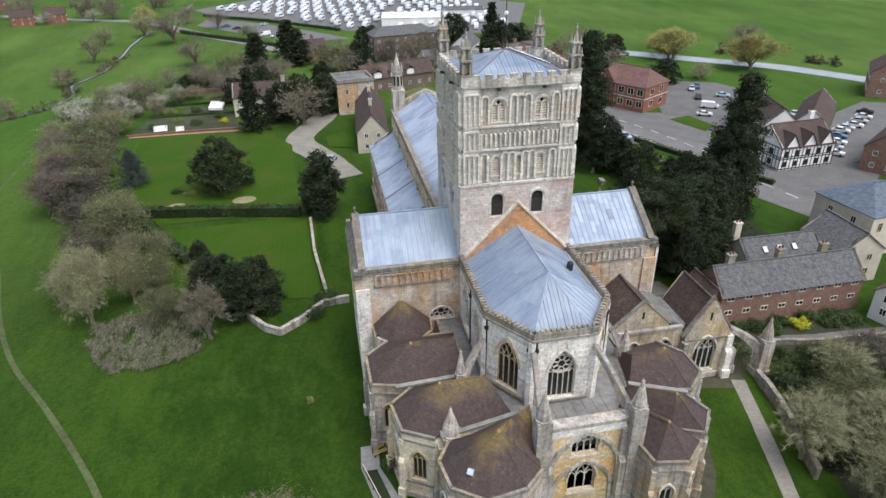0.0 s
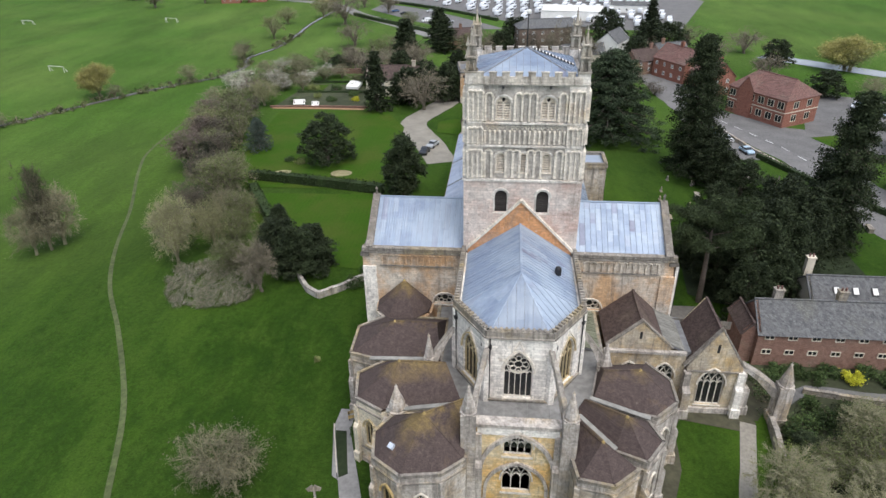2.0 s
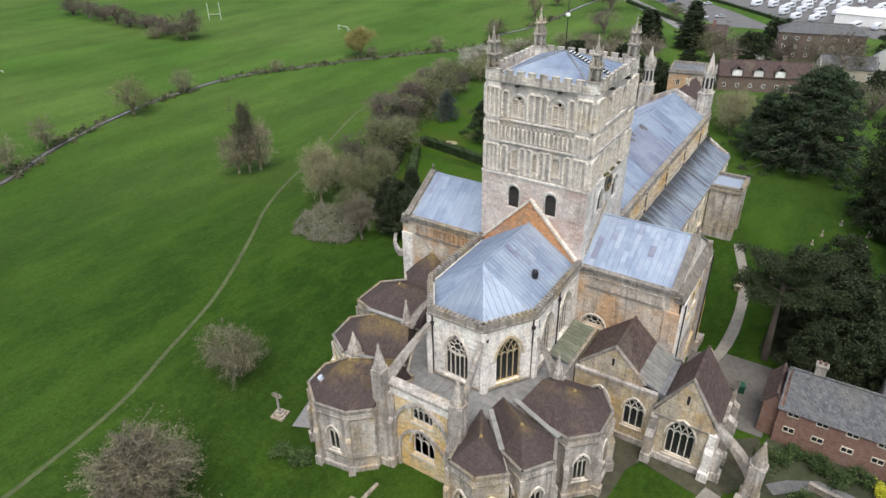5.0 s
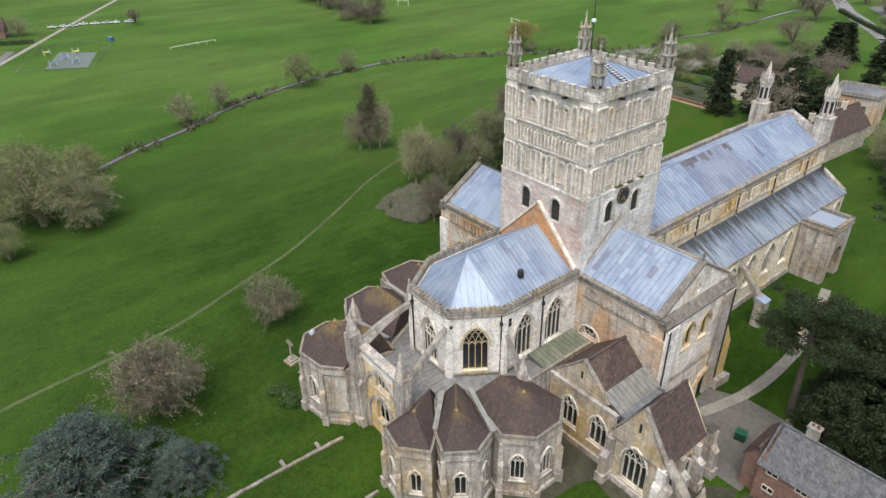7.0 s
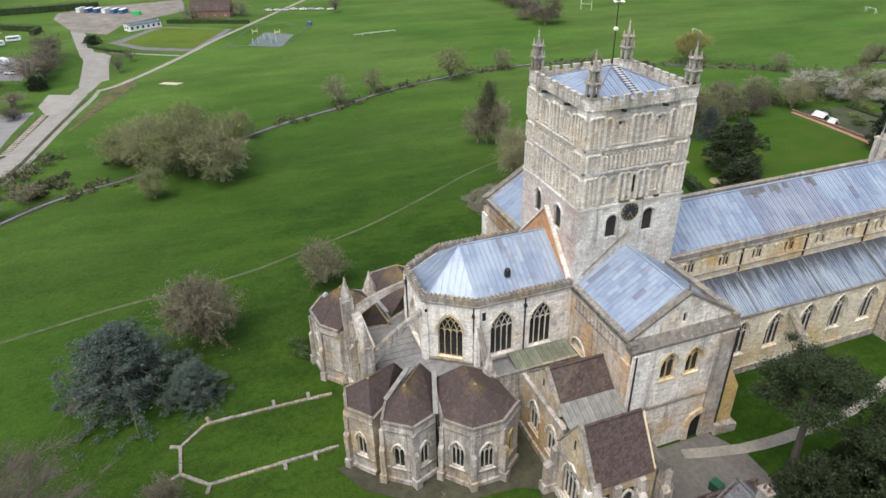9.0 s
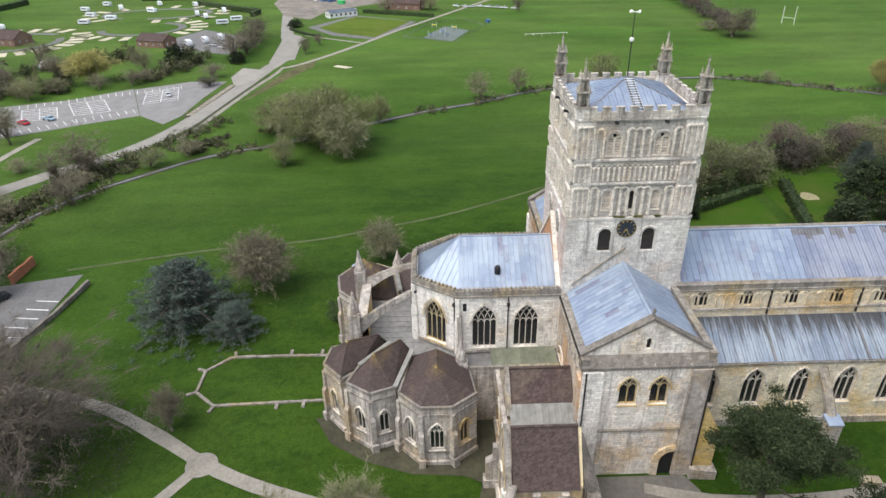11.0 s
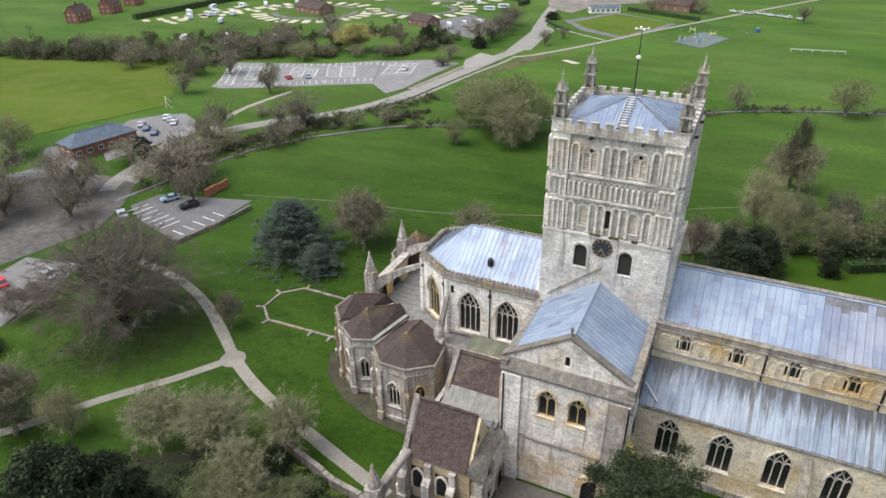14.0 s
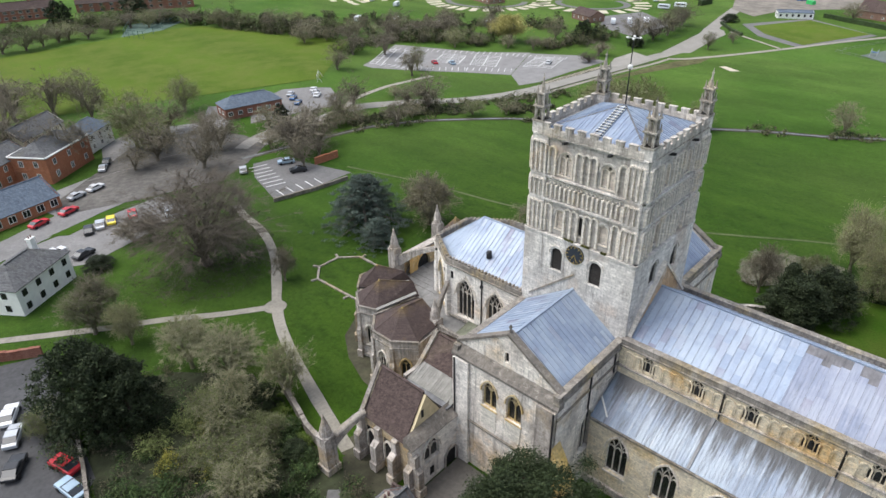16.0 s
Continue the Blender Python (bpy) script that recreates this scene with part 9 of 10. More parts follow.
sheet("street_junction", [(26, -120), (24, -128), (14, -136), (-4, -150), (-16, -152), (-28, -146), (-31, -134), (-30, -122), (-19, -114), (-8, -109), (10, -114)], DARK_YARD, 0.085, 5, "wide grey tarmac street junction with patched surface", "street")
sheet("road_parking", [(40, -108), (6, -112), (4, -98), (30, -91), (42, -98)], PALE_ASPHALT, 0.09, 4, "grey tarmac parking beside the road", "car park")
sheet("grass_verge", [(31, -110.5), (17, -114), (14, -112), (28, -107.5)], LAWN, 0.14, 3, "small grass verge beside the parked cars", "verge")
sheet("street_surface", [(28, -134), (8, -138.5), (0.6, -157.9), (-10, -163.3), (-20.3, -158.9), (-35.9, -152.6), (-24.4, -135.1), (-14.1, -136), (8.3, -116.6), (26, -119)], PALE_ASPHALT, 0.082, 4, "grey tarmac street between the halls", "street")
sheet("lane_yard", [(46, -66), (62, -74), (75, -40), (58, -30), (51, -36), (48, -54)], DARK_ASPHALT, 0.08, 4, "grey tarmac yard with parked cars", "yard")
sheet("hall_yard", [(76, 92), (81, 76), (92, 78), (106, 92), (116, 112), (112, 124), (95, 131), (84, 116)], ASPHALT, 0.08, 5, "grey tarmac car park beside the brick hall", "car park")
sheet("hall_forecourt", [(52, 112), (60, 112), (73, 97), (84, 93), (81, 76), (75, 66), (64, 84)], ASPHALT, 0.074, 4, "grey tarmac pavement before the brick hall", "pavement")
sheet("inn_forecourt", [(76, 62), (74, 36), (84, 26), (106, 44), (96, 51), (80, 51)], ASPHALT, 0.082, 4, "grey tarmac forecourt before the inn", "street")
sheet("inn_yard", [(95, 48), (103, 48), (128, 64), (150, 88), (142, 92), (126, 84), (97, 54)], ASPHALT, 0.08, 5, "grey tarmac street lined with cars", "street")
marks = root("lane_marking", "white dashed lane marking on the road", "road marking", "", "structure")
LANE = [(51, 125), (57, 103), (66, 82), (71, 64), (72, 42), (75, 30)]
for a, b in zip(LANE, LANE[1:]):
    k = max(2, int(math.dist(a, b) / 5))
    for i in range(k):
        f0, f1 = (i + 0.1) / k, (i + 0.6) / k
        bm = bmesh.new()
        beam(bm, (a[0] + (b[0] - a[0]) * f0, a[1] + (b[1] - a[1]) * f0, 0.1), (a[0] + (b[0] - a[0]) * f1, a[1] + (b[1] - a[1]) * f1, 0.1), 0.2, 0.03)
        part("dash", bm, PAINT_LINE, marks)
sheet("roadside_parking", [(46, 104), (53, 104), (60, 72), (54, 72)], ASPHALT, 0.09, 4, "grey tarmac parking strip by the churchyard", "car park")
sheet("grass_island", [(76, 89), (80, 77), (85, 81), (83, 91)], LAWN, 0.16, 3, "grassed traffic island with a kerb", "verge")
ribbon("river", [(95, 185), (123, 160), (145, 141), (160, 120), (172, 100), (190, 70)], 9.0, RIVER, 0.14, "pale grey river beyond the town", "water")

# playing field, bowling green, playground
FIELD = lawn_mat("playing_field_turf", (0.070, 0.112, 0.012), (0.086, 0.135, 0.014), (0.105, 0.135, 0.024), (0.02, 0.09, 0.0))
sheet("playing_field", [(30, -210), (-84, -166), (-138, -214), (-108, -300), (0, -300), (60, -280)], FIELD, 0.12, 6, "yellowish green playing field turf", "field")
sheet("green_border", [(-285, -86), (-319, -64.5), (-295, -28.5), (-249, -47.5), (-262, -70)], ASPHALT, 0.08, 5, "grey gravel walk round the bowling green", "path")
sheet("bowling_green", [(-283, -80), (-314.6, -63.2), (-296.2, -31.7), (-255, -48.5), (-268, -69)], FIELD, 0.16, 5, "yellowish square bowling green", "lawn")
sheet("earth_yard", [(-322, -105.5), (-308, -88.5), (-332, -83), (-351, -65), (-363, -50), (-411, -52), (-405, -100), (-389, -122), (-369, -121)], plain("pale_trodden_earth", (0.235, 0.21, 0.175), 0.95, 0.4, 0.3), 0.09, 8, "pale gravel yard beside the huts", "yard")
sheet("sand_patch", [(-200, -60), (-196, -53), (-194, -56), (-198, -62)], PAD, 0.08, 3, "pale worn sandy patch in the field", "ground patch")
for x, y in ((-254, -21), (-262, -15), (-270, -9), (-252, -13), (-277, -19)):
    t = root("play_frame", "small steel climbing frame with coloured panels on grey surfacing", "play equipment", "playground")
    z = ground_z(x, y)
    for dx in (-1.5, 1.5):
        for dy in (-1.2, 1.2):
            bm = bmesh.new()
            beam(bm, (x + dx, y + dy, z), (x + dx * 0.4, y + dy, z + 2.6), 0.12, 0.12)
            part("leg", bm, PAINTS["silver"][0], t)
    bm = bmesh.new()
    box(bm, x - 0.8, x + 0.8, y - 1.3, y + 1.3, z + 1.3, z + 1.5)
    part("deck", bm, PAINTS["yellow"][0] if x < -265 else PAINTS["blue"][0], t)
sheet("playground", [(-250.5, -25), (-241.5, -11), (-267, -1.5), (-279, -14)], plain("grey_safety_surface", (0.12, 0.145, 0.13), 0.9, 0.2, 1.0), 0.13, 4, "grey surfaced playground in the field", "playground")
fence = root("fence", "thin grey steel fence round the playground", "fence")
PLOT = [(-251, -34.5), (-239.6, -9.5), (-277.7, 7), (-299.4, -4), (-286.6, -21.3), (-251, -34.5)]
for a, b in zip(PLOT, PLOT[1:]):
    k = int(math.dist(a, b) / 3)
    za, zb = ground_z(*a), ground_z(*b)
    for h in (0.35, 1.05):
        bm = bmesh.new()
        beam(bm, (*a, za + h), (*b, zb + h), 0.05, 0.06)
        part("rail", bm, LEAD_DULL, fence)
    for i in range(k):
        x, y = a[0] + (b[0] - a[0]) * i / k, a[1] + (b[1] - a[1]) * i / k
        bm = bmesh.new()
        beam(bm, (x, y, ground_z(x, y) - 0.1), (x, y, ground_z(x, y) + 1.15), 0.08, 0.08)
        part("post", bm, LEAD_DULL, fence)


def container(x, y, turn, paint, word, long=6.0, tall=2.5):
    t = root("container", word + " steel container standing on the yard", "container", "containers in the yard")
    t.matrix_basis = at(x, y, turn)
    bm = bmesh.new()
    box(bm, -long / 2, long / 2, -1.2, 1.2, 0.05, tall)
    part("body", bm, paint, t)
    bm = bmesh.new()
    box(bm, -long / 2 - 0.04, long / 2 + 0.04, -1.24, 1.24, tall - 0.12, tall + 0.06)
    part("roof", bm, WHITE if word == "blue" else paint, t)
    for x0 in (-long / 2 + 0.5 + 0.9 * k for k in range(int((long - 0.6) / 0.9))):
        bm = bmesh.new()
        box(bm, x0, x0 + 0.12, -1.28, 1.28, 0.2, tall - 0.2)
        part("rib", bm, paint, t)


for i, word in enumerate(("white", "blue", "blue", "white", "blue", "blue")):
    container(-390 + 3.4 * i, -109 + 4.9 * i, 150, PAINTS[word][0], word)
container(-363, -77, 60, plain("green_container_paint", (0.05, 0.42, 0.12), 0.5, 0.1), "green", 4.5, 2.0)
bin_box = root("litter_bin", "blue recycling bin on the grass", "bin")
bin_box.matrix_basis = at(-287.7, 9.7, 20)
bm = bmesh.new()
box(bm, -1.5, 1.5, -0.8, 0.8, 0.0, 1.5)
part("body", bm, PAINTS["blue"][0], bin_box)
bm = bmesh.new()
box(bm, -1.6, 1.6, -0.9, 0.9, 1.5, 1.75)
part("lid", bm, PAINTS["blue"][0], bin_box)


def goal(x, y, turn):
    t = root("goal", "white football goal frame on the grass", "goal", "goals")
    t.matrix_basis = at(x, y, turn)
    for a, b in (((0, -3.6, 0), (0, -3.6, 2.4)), ((0, 3.6, 0), (0, 3.6, 2.4)), ((0, -3.6, 2.4), (0, 3.6, 2.4)), ((0, -3.6, 2.4), (1.6, -3.6, 0)), ((0, 3.6, 2.4), (1.6, 3.6, 0))):
        bm = bmesh.new()
        beam(bm, a, b, 0.14, 0.14)
        part("post", bm, WHITE, t)


goal(-82.5, -166, 138)
posts = root("goal_posts", "tall white rugby goal posts on the far field", "goal")
for a, b in (((-266.8, 157.8, 0), (-266.8, 157.8, 8.5)), ((-262.6, 162.0, 0), (-262.6, 162.0, 8.5)), ((-266.8, 157.8, 3), (-262.6, 162.0, 3))):
    z = ground_z(a[0], a[1])
    bm = bmesh.new()
    beam(bm, (a[0], a[1], a[2] + z), (b[0], b[1], b[2] + z), 0.16, 0.16)
    part("post", bm, WHITE, posts)
goal(-185, 170, 80)
goal(-192, 285, 80)
goal(-273, 277, 80)
bar = root("field_rail", "long white rail across the far field", "rail")
for k in range(6):
    x, y = -249.5 - 2 * k / 5, 24.5 + 20.8 * k / 5
    bm = bmesh.new()
    beam(bm, (x, y, ground_z(x, y)), (x, y, ground_z(x, y) + 1.0), 0.14, 0.14)
    part("post", bm, WHITE, bar)
bm = bmesh.new()
beam(bm, (-249.5, 24.5, ground_z(-249.5, 24.5) + 1.05), (-251.5, 45.3, ground_z(-251.5, 45.3) + 1.05), 0.3, 0.14)
part("top_rail", bm, WHITE, bar)


# ---- hedges, walls, stones ----
def hedge(pts, w, h, leaf, label, density=26):
    rng = random.Random(int(abs(pts[0][0] * 7 + pts[0][1])))
    t = root("hedge", label, "hedge")
    cs = []
    bm = bmesh.new()
    for a, b in zip(pts, pts[1:]):
        a, b = Vector((*a, 0)), Vector((*b, 0))
        d = (b - a).normalized()
        s = Vector((-d.y, d.x, 0))
        ga, gb = ground_z(a.x, a.y), ground_z(b.x, b.y)
        beam(bm, (a.x, a.y, ga + h * 0.45), (b.x, b.y, gb + h * 0.45), w * 0.8, h * 0.9)
        for i in range(int((b - a).length * density * (w + h) / 4)):
            f = rng.random()
            p = a.lerp(b, f)
            sd = rng.choice((-1, 1, 0))
            o = s * (sd * w / 2 if sd else rng.uniform(-w / 2, w / 2)) + Vector((0, 0, rng.uniform(0.1, h) if sd else h))
            cs.append(Vector((p.x, p.y, ga + (gb - ga) * f)) + o * (1 + 0.1 * noise.noise(p * 0.5)))
    part("hedge_core", bm, leaf, t)
    if cs:
        lv, lf = leaves(rng, cs, len(cs) * 2, 0.2, 0.1)
        mesh_from("foliage", lv, lf, leaf, t)


HEDGE = leaf_mat("clipped_hedge_leaves", (0.02, 0.035, 0.012), (0.05, 0.075, 0.025))
hedge([(-61, 57), (-44, 52), (-28, 47.5)], 2.0, 2.2, HEDGE, "long clipped dark green hedge across the garden")
hedge([(-58, 50), (-48, 33)], 2.0, 2.0, HEDGE, "clipped dark green hedge along the lawn")
hedge([(-51, 21), (-60, 46)], 2.0, 2.0, HEDGE, "clipped dark hedge beside the scrub")
hedge([(58, 74), (66, 56), (74, 40)], 1.2, 1.2, HEDGE, "low dark hedge along the churchyard edge")
hedge([(-390, -290), (-330, -300), (-270, -312), (-205, -318)], 4.0, 3.5, HEDGE, "tall dark hedge behind the caravan site", 8)
hedge([(-395, -215), (-400, -100)], 4.0, 4.0, HEDGE, "tall dark hedge behind the caravan site", 8)
hedge([(-327, -60), (-318, -42), (-307, -19)], 1.8, 2.2, HEDGE, "dark hedge behind the bowling green", 8)
hedge([(-279, -94), (-265, -83.5), (-258, -76)], 1.4, 1.4, HEDGE, "dark hedge beside the gravel lane", 8)
hedge([(-322, -124), (-332, -122), (-346, -141), (-372, -170)], 3.0, 3.0, HEDGE, "dark hedge round the caravan site", 8)
hedge([(-90, 300), (-70, 272), (-52, 249), (-36, 229)], 2.0, 1.8, HEDGE, "dark hedge beside the road", 8)
hedge([(-84, 352), (-44, 304), (-8, 262)], 1.6, 1.6, HEDGE, "dark hedge between car park and caravan yard", 8)
ribbon("west_road", [(-240, 420), (-162, 377), (-117, 352), (-86, 300), (-54, 251), (-38, 226), (-22, 206), (0, 186)], 7.0, PALE_ASPHALT, 0.08, "grey road past the gardens and car park", "road")
sheet("west_car_park", [(-84, 318), (-48, 262), (-28, 238), (-4, 240), (-18, 260), (-56, 312), (-80, 340)], ASPHALT, 0.085, 8, "grey tarmac car park beyond the gardens", "car park")


def low_wall(name, pts, h, w, mat, label):
    t = root(name, label, "wall")
    for a, b in zip(pts, pts[1:]):
        a, b = Vector((*a, 0)), Vector((*b, 0))
        k = max(1, int((b - a).length / 1.6))
        for i in range(k):
            p, q = a.lerp(b, i / k), a.lerp(b, (i + 0.99) / k)
            bm = bmesh.new()
            z = ground_z(p.x, p.y)
            hh = h * (1 + 0.06 * math.sin(i * 2.1))
            beam(bm, (p.x, p.y, z + hh / 2 - 0.2), (q.x, q.y, z + hh / 2 - 0.2), w, hh + 0.4)
            beam(bm, (p.x, p.y, z + hh + 0.05), (q.x, q.y, z + hh + 0.05), w + 0.16, 0.12)
            part("wall_length", bm, mat, t)


low_wall("garden_wall", [(-36, 12), (-33.4, 8), (-31, 6.2), (-28, 8.5), (-24.5, 12.5), (-20.5, 13)], 1.1, 0.45, STONE_GREY, "low curved pale stone garden wall")
low_wall("garden_wall", [(-24, 16), (-25.5, 30), (-26, 44)], 0.9, 0.35, STONE_GREY, "low pale stone wall beside the lawn")
low_wall("garden_wall", [(26.5, -33.5), (29.6, -23), (30.4, -17.2)], 1.6, 0.45, COPING, "weathered stone boundary wall beside the path")
low_wall("garden_wall", [(36.5, -11.0), (44, -12.4), (54, -13)], 0.8, 0.35, COPING, "low rubble garden wall")
low_wall("brick_wall", [(53, -71.5), (46.5, -66.5)], 1.6, 0.4, BRICK, "low red brick wall beside the yard")
low_wall("boundary_wall", [(49.9, -43.8), (51.4, -38), (53.2, -32)], 1.0, 0.3, COPING, "low pale boundary wall beside the yard")
low_wall("court_wall", [(-8.7, -86.6), (-18.2, -84.4), (-27.5, -83.3)], 0.8, 0.4, STONE_BLACK, "low dark stone wall beside the parking court")
low_wall("brick_wall", [(-29, -98), (-36.2, -97.7)], 1.8, 0.4, BRICK_ORANGE, "short orange brick wall behind the parking court")
low_wall("terrace_wall", [(-77, 117), (-60, 114), (-44, 111)], 0.6, 0.4, BRICK_PALE, "low brick terrace wall across the kitchen garden")
low_wall("road_wall", [(52, 104), (58, 78), (64, 60)], 0.9, 0.4, STONE_GREY, "low dark stone wall beside the road")
# Soil with shade put into its colour, for tree shadow and a sunken area.
SHADE_SOIL = plain("shade_dark_soil", (0.02, 0.03, 0.012), 0.95, 0.4, 1.0)
SOIL = plain("garden_soil", (0.045, 0.052, 0.026), 0.95, 0.45, 0.7)
sheet("shrub_garden", [(30.5, -8), (54, -8), (52, -34), (47, -50), (36, -48), (28, -38), (30.5, -24)], SOIL, 0.07, 4, "shady shrub garden of soil and low green growth", "garden")
sheet("kitchen_garden", [(-76, 118), (-45, 113), (-50, 138), (-72, 146)], SOIL, 0.08, 6, "brown kitchen garden beds", "garden")
sheet("flower_bed", [(-76, 115.5), (-45, 109), (-45, 110.5), (-76, 117)], plain("orange_path", (0.32, 0.2, 0.11), 0.95, 0.2, 1.0), 0.13, 4, "orange gravel strip beside the lawn", "path")
hedge([(-71, 146), (-46, 141.5)], 0.9, 0.9, HEDGE, "low box hedge along the kitchen garden bed", 14)
hedge([(-73, 134), (-46, 128.5)], 0.8, 0.7, HEDGE, "low box hedge between the kitchen garden beds", 14)
sheet("garden_turf", [(-72, 143), (-64, 142), (-64.5, 134), (-73, 135.5)], LAWN, 0.14, 3, "small turf plot in the kitchen garden", "lawn")
low_wall("garden_wall", [(-68, 160), (-46, 153)], 1.8, 0.4, BRICK_PALE, "old brick wall behind the kitchen garden")
house("garden_shed", "small garden shed with a white pitched roof", at(-67.3, 117.2, 8), 3.2, 2.2, 1.2, 2.0, TIMBER, WHITE, (), 2, [], 0.0, cat="shed")
house("garden_shed", "tiny garden store with a pale roof", at(-61.8, 115.8, 8), 1.8, 1.4, 0.9, 1.5, TIMBER, WHITE, (), 2, [], 0.0, cat="shed")
frames = root("cold_frame", "white glazed cold frame in the kitchen garden", "cold frame")
for i in range(5):
    bm = bmesh.new()
    y = 131.5 + 1.5 * i
    solid(bm, [(-55.6, y), (-51.4, y - 0.6), (-51.4, y + 0.7), (-55.6, y + 1.3)], -0.1, [0.7, 0.7, 0.9, 0.9])
    part("glazed_light", bm, WHITE, frames)
sheet("cottage_border", [(31.5, -5.7), (55, -5.5), (54, -8.2), (31.5, -8.2)], SOIL, 0.085, 3, "planted soil border before the cottages", "garden")
sheet("vestry_border", [(26.4, -15.6), (26.8, -9.2), (30.6, -6.1), (31.6, -8), (31.9, -13), (29.2, -16.6)], EARTH, 0.08, 2, "bare earth corner beside the vestry", "ground patch")
ribbon("garden_path", [(33, -13.5), (37.5, -10.2), (44, -11), (56, -11.6)], 1.5, ASPHALT, 0.1, "pale paved garden path", "path")
ribbon("porch_path", [(21.5, 1), (23.3, 8), (23.7, 16.5), (22.6, 28), (19, 41)], 1.5, GRAVEL, 0.08, "pale paved path to the porch", "path")
sheet("paved_yard", [(19.8, -6), (31, -6), (31, 4), (30, 8), (24, 8), (19.8, 6)], plain("grey_paving", (0.135, 0.125, 0.112), 0.9, 0.25, 1.5), 0.075, 2, "worn grey paved yard beside the transept", "paving")
sheet("chapel_yard", [(9, -37.5), (13.5, -35), (16.5, -30.5), (18.5, -25), (19, -19), (20, -17), (27, -18.5), (29, -17), (27, -12), (20, -14), (10, -14), (10, -30)], EARTH, 0.065, 3, "bare earth strip along the chapel walls", "ground patch")
sheet("south_paving", [(-21.4, -18.5), (-19.4, -18.5), (-19.5, -22), (-17.2, -28.6), (-15.6, -33.2), (-17.8, -34.2), (-19.2, -29.5), (-20.0, -29.0), (-21.6, -21.8)], PALE_ASPHALT, 0.07, 1.5, "grey paving along the south chapels", "paving")
# Level sheet; its dark colour paints the shade of a sunken area.
sheet("sunken_area", [(-21.3, -22.2), (-19.9, -22.2), (-18.3, -28.6), (-19.2, -29.2)], SHADE_SOIL, 0.09, 1.5, "flat dark sheet painted as a shaded sunken area beside the paving", "garden")
rail = root("hand_rail", "pale steel hand rail along the sunken area", "railing")
for k in range(6):
    bm = bmesh.new()
    x, y = -21.4 + 2.1 * k / 5, -22.0 - 7.3 * k / 5
    beam(bm, (x, y, ground_z(x, y)), (x, y, ground_z(x, y) + 0.95), 0.08, 0.08)
    part("post", bm, METAL_DARK, rail)
bm = bmesh.new()
beam(bm, (-21.4, -22.0, 0.98), (-19.3, -29.3, 0.98), 0.1, 0.08)
part("rail", bm, PALE_FRAME, rail)
seat = root("bench", "yellow-brown wooden bench against the chapel wall", "bench")
seat.matrix_basis = at(-19.3, -19.9, 20)
for y, z, h in ((-0.25, 0.42, 0.06), (0.02, 0.42, 0.06), (0.3, 0.62, 0.14), (0.34, 0.84, 0.14)):
    bm = bmesh.new()
    box(bm, -0.9, 0.9, y - 0.1 if z < 0.5 else y - 0.03, y + 0.1 if z < 0.5 else y + 0.03, z, z + h)
    part("slat", bm, OCHRE_LICHEN, seat)
for x in (-0.75, 0.75):
    for y, h in ((-0.28, 0.42), (0.28, 0.98)):
        bm = bmesh.new()
        box(bm, x - 0.05, x + 0.05, y - 0.04, y + 0.04, -0.05, h)
        part("leg", bm, TIMBER, seat)
for x, y in ((-54, 59.5), (-39.8, 58.6)):
    bm = bmesh.new()
    m = Matrix.Translation((x, y, ground_z(x, y) + 0.1)) @ Matrix.Diagonal((2.6, 1.9, 1, 1))
    bmesh.ops.create_cone(bm, cap_ends=True, segments=24, radius1=1, radius2=0.95, depth=0.16, matrix=m)
    tagged(part("sand_bed", bm, SANDY), "oval sandy bed in the lawn", "garden bed", "sandy beds of the lawn")


def gravestone(x, y, turn, h, w):
    t = new("gravestone", None)
    tagged(t, "weathered grey upright gravestone in the grass", "gravestone", "gravestones")
    t.matrix_basis = at(x, y, turn)
    bm = bmesh.new()
    f = Face((-w / 2, 0), (w / 2, 0))
    o = [(0, -0.2), (w, -0.2), (w, h * 0.75)] + arch(w / 2, 0, w, h * 0.75, 0.5, 3)[::-1][1:-1] + [(0, h * 0.75)]
    a = [bm.verts.new(f.at(u, z, 0.08)) for u, z in o]
    b = [bm.verts.new(f.at(u, z, -0.08)) for u, z in o]
    bm.faces.new(a)
    bm.faces.new(b[::-1])
    for i in range(len(o)):
        j = (i + 1) % len(o)
        bm.faces.new((a[i], a[j], b[j], b[i]))
    part("slab", bm, COPING, t)
    bm = bmesh.new()
    box(bm, -w / 2 - 0.15, w / 2 + 0.15, -0.25, 0.25, -0.2, 0.15)
    part("plinth", bm, COPING, t)


rng = random.Random(33)
for i in range(20):
    gravestone(rng.uniform(24, 62), rng.uniform(34, 62), rng.uniform(75, 105), rng.uniform(0.8, 1.4), rng.uniform(0.6, 0.8))


def chest_tomb(x, y, turn):
    t = root("chest_tomb", "low weathered stone chest tomb on the grass", "tomb", "tombs")
    t.matrix_basis = at(x, y, turn)
    bm = bmesh.new()
    box(bm, -0.9, 0.9, -0.4, 0.4, -0.1, 0.8)
    part("chest", bm, COPING, t)
    bm = bmesh.new()
    box(bm, -1.05, 1.05, -0.52, 0.52, 0.8, 0.95)
    part("lid", bm, COPING, t)


for x, y in ((38, 49.3), (51.5, 58.7), (47.5, 52.2), (56, 57.6), (64, 41.5), (30, 38), (26, 30), (66, 36), (22, 26)):
    chest_tomb(x, y, 85)


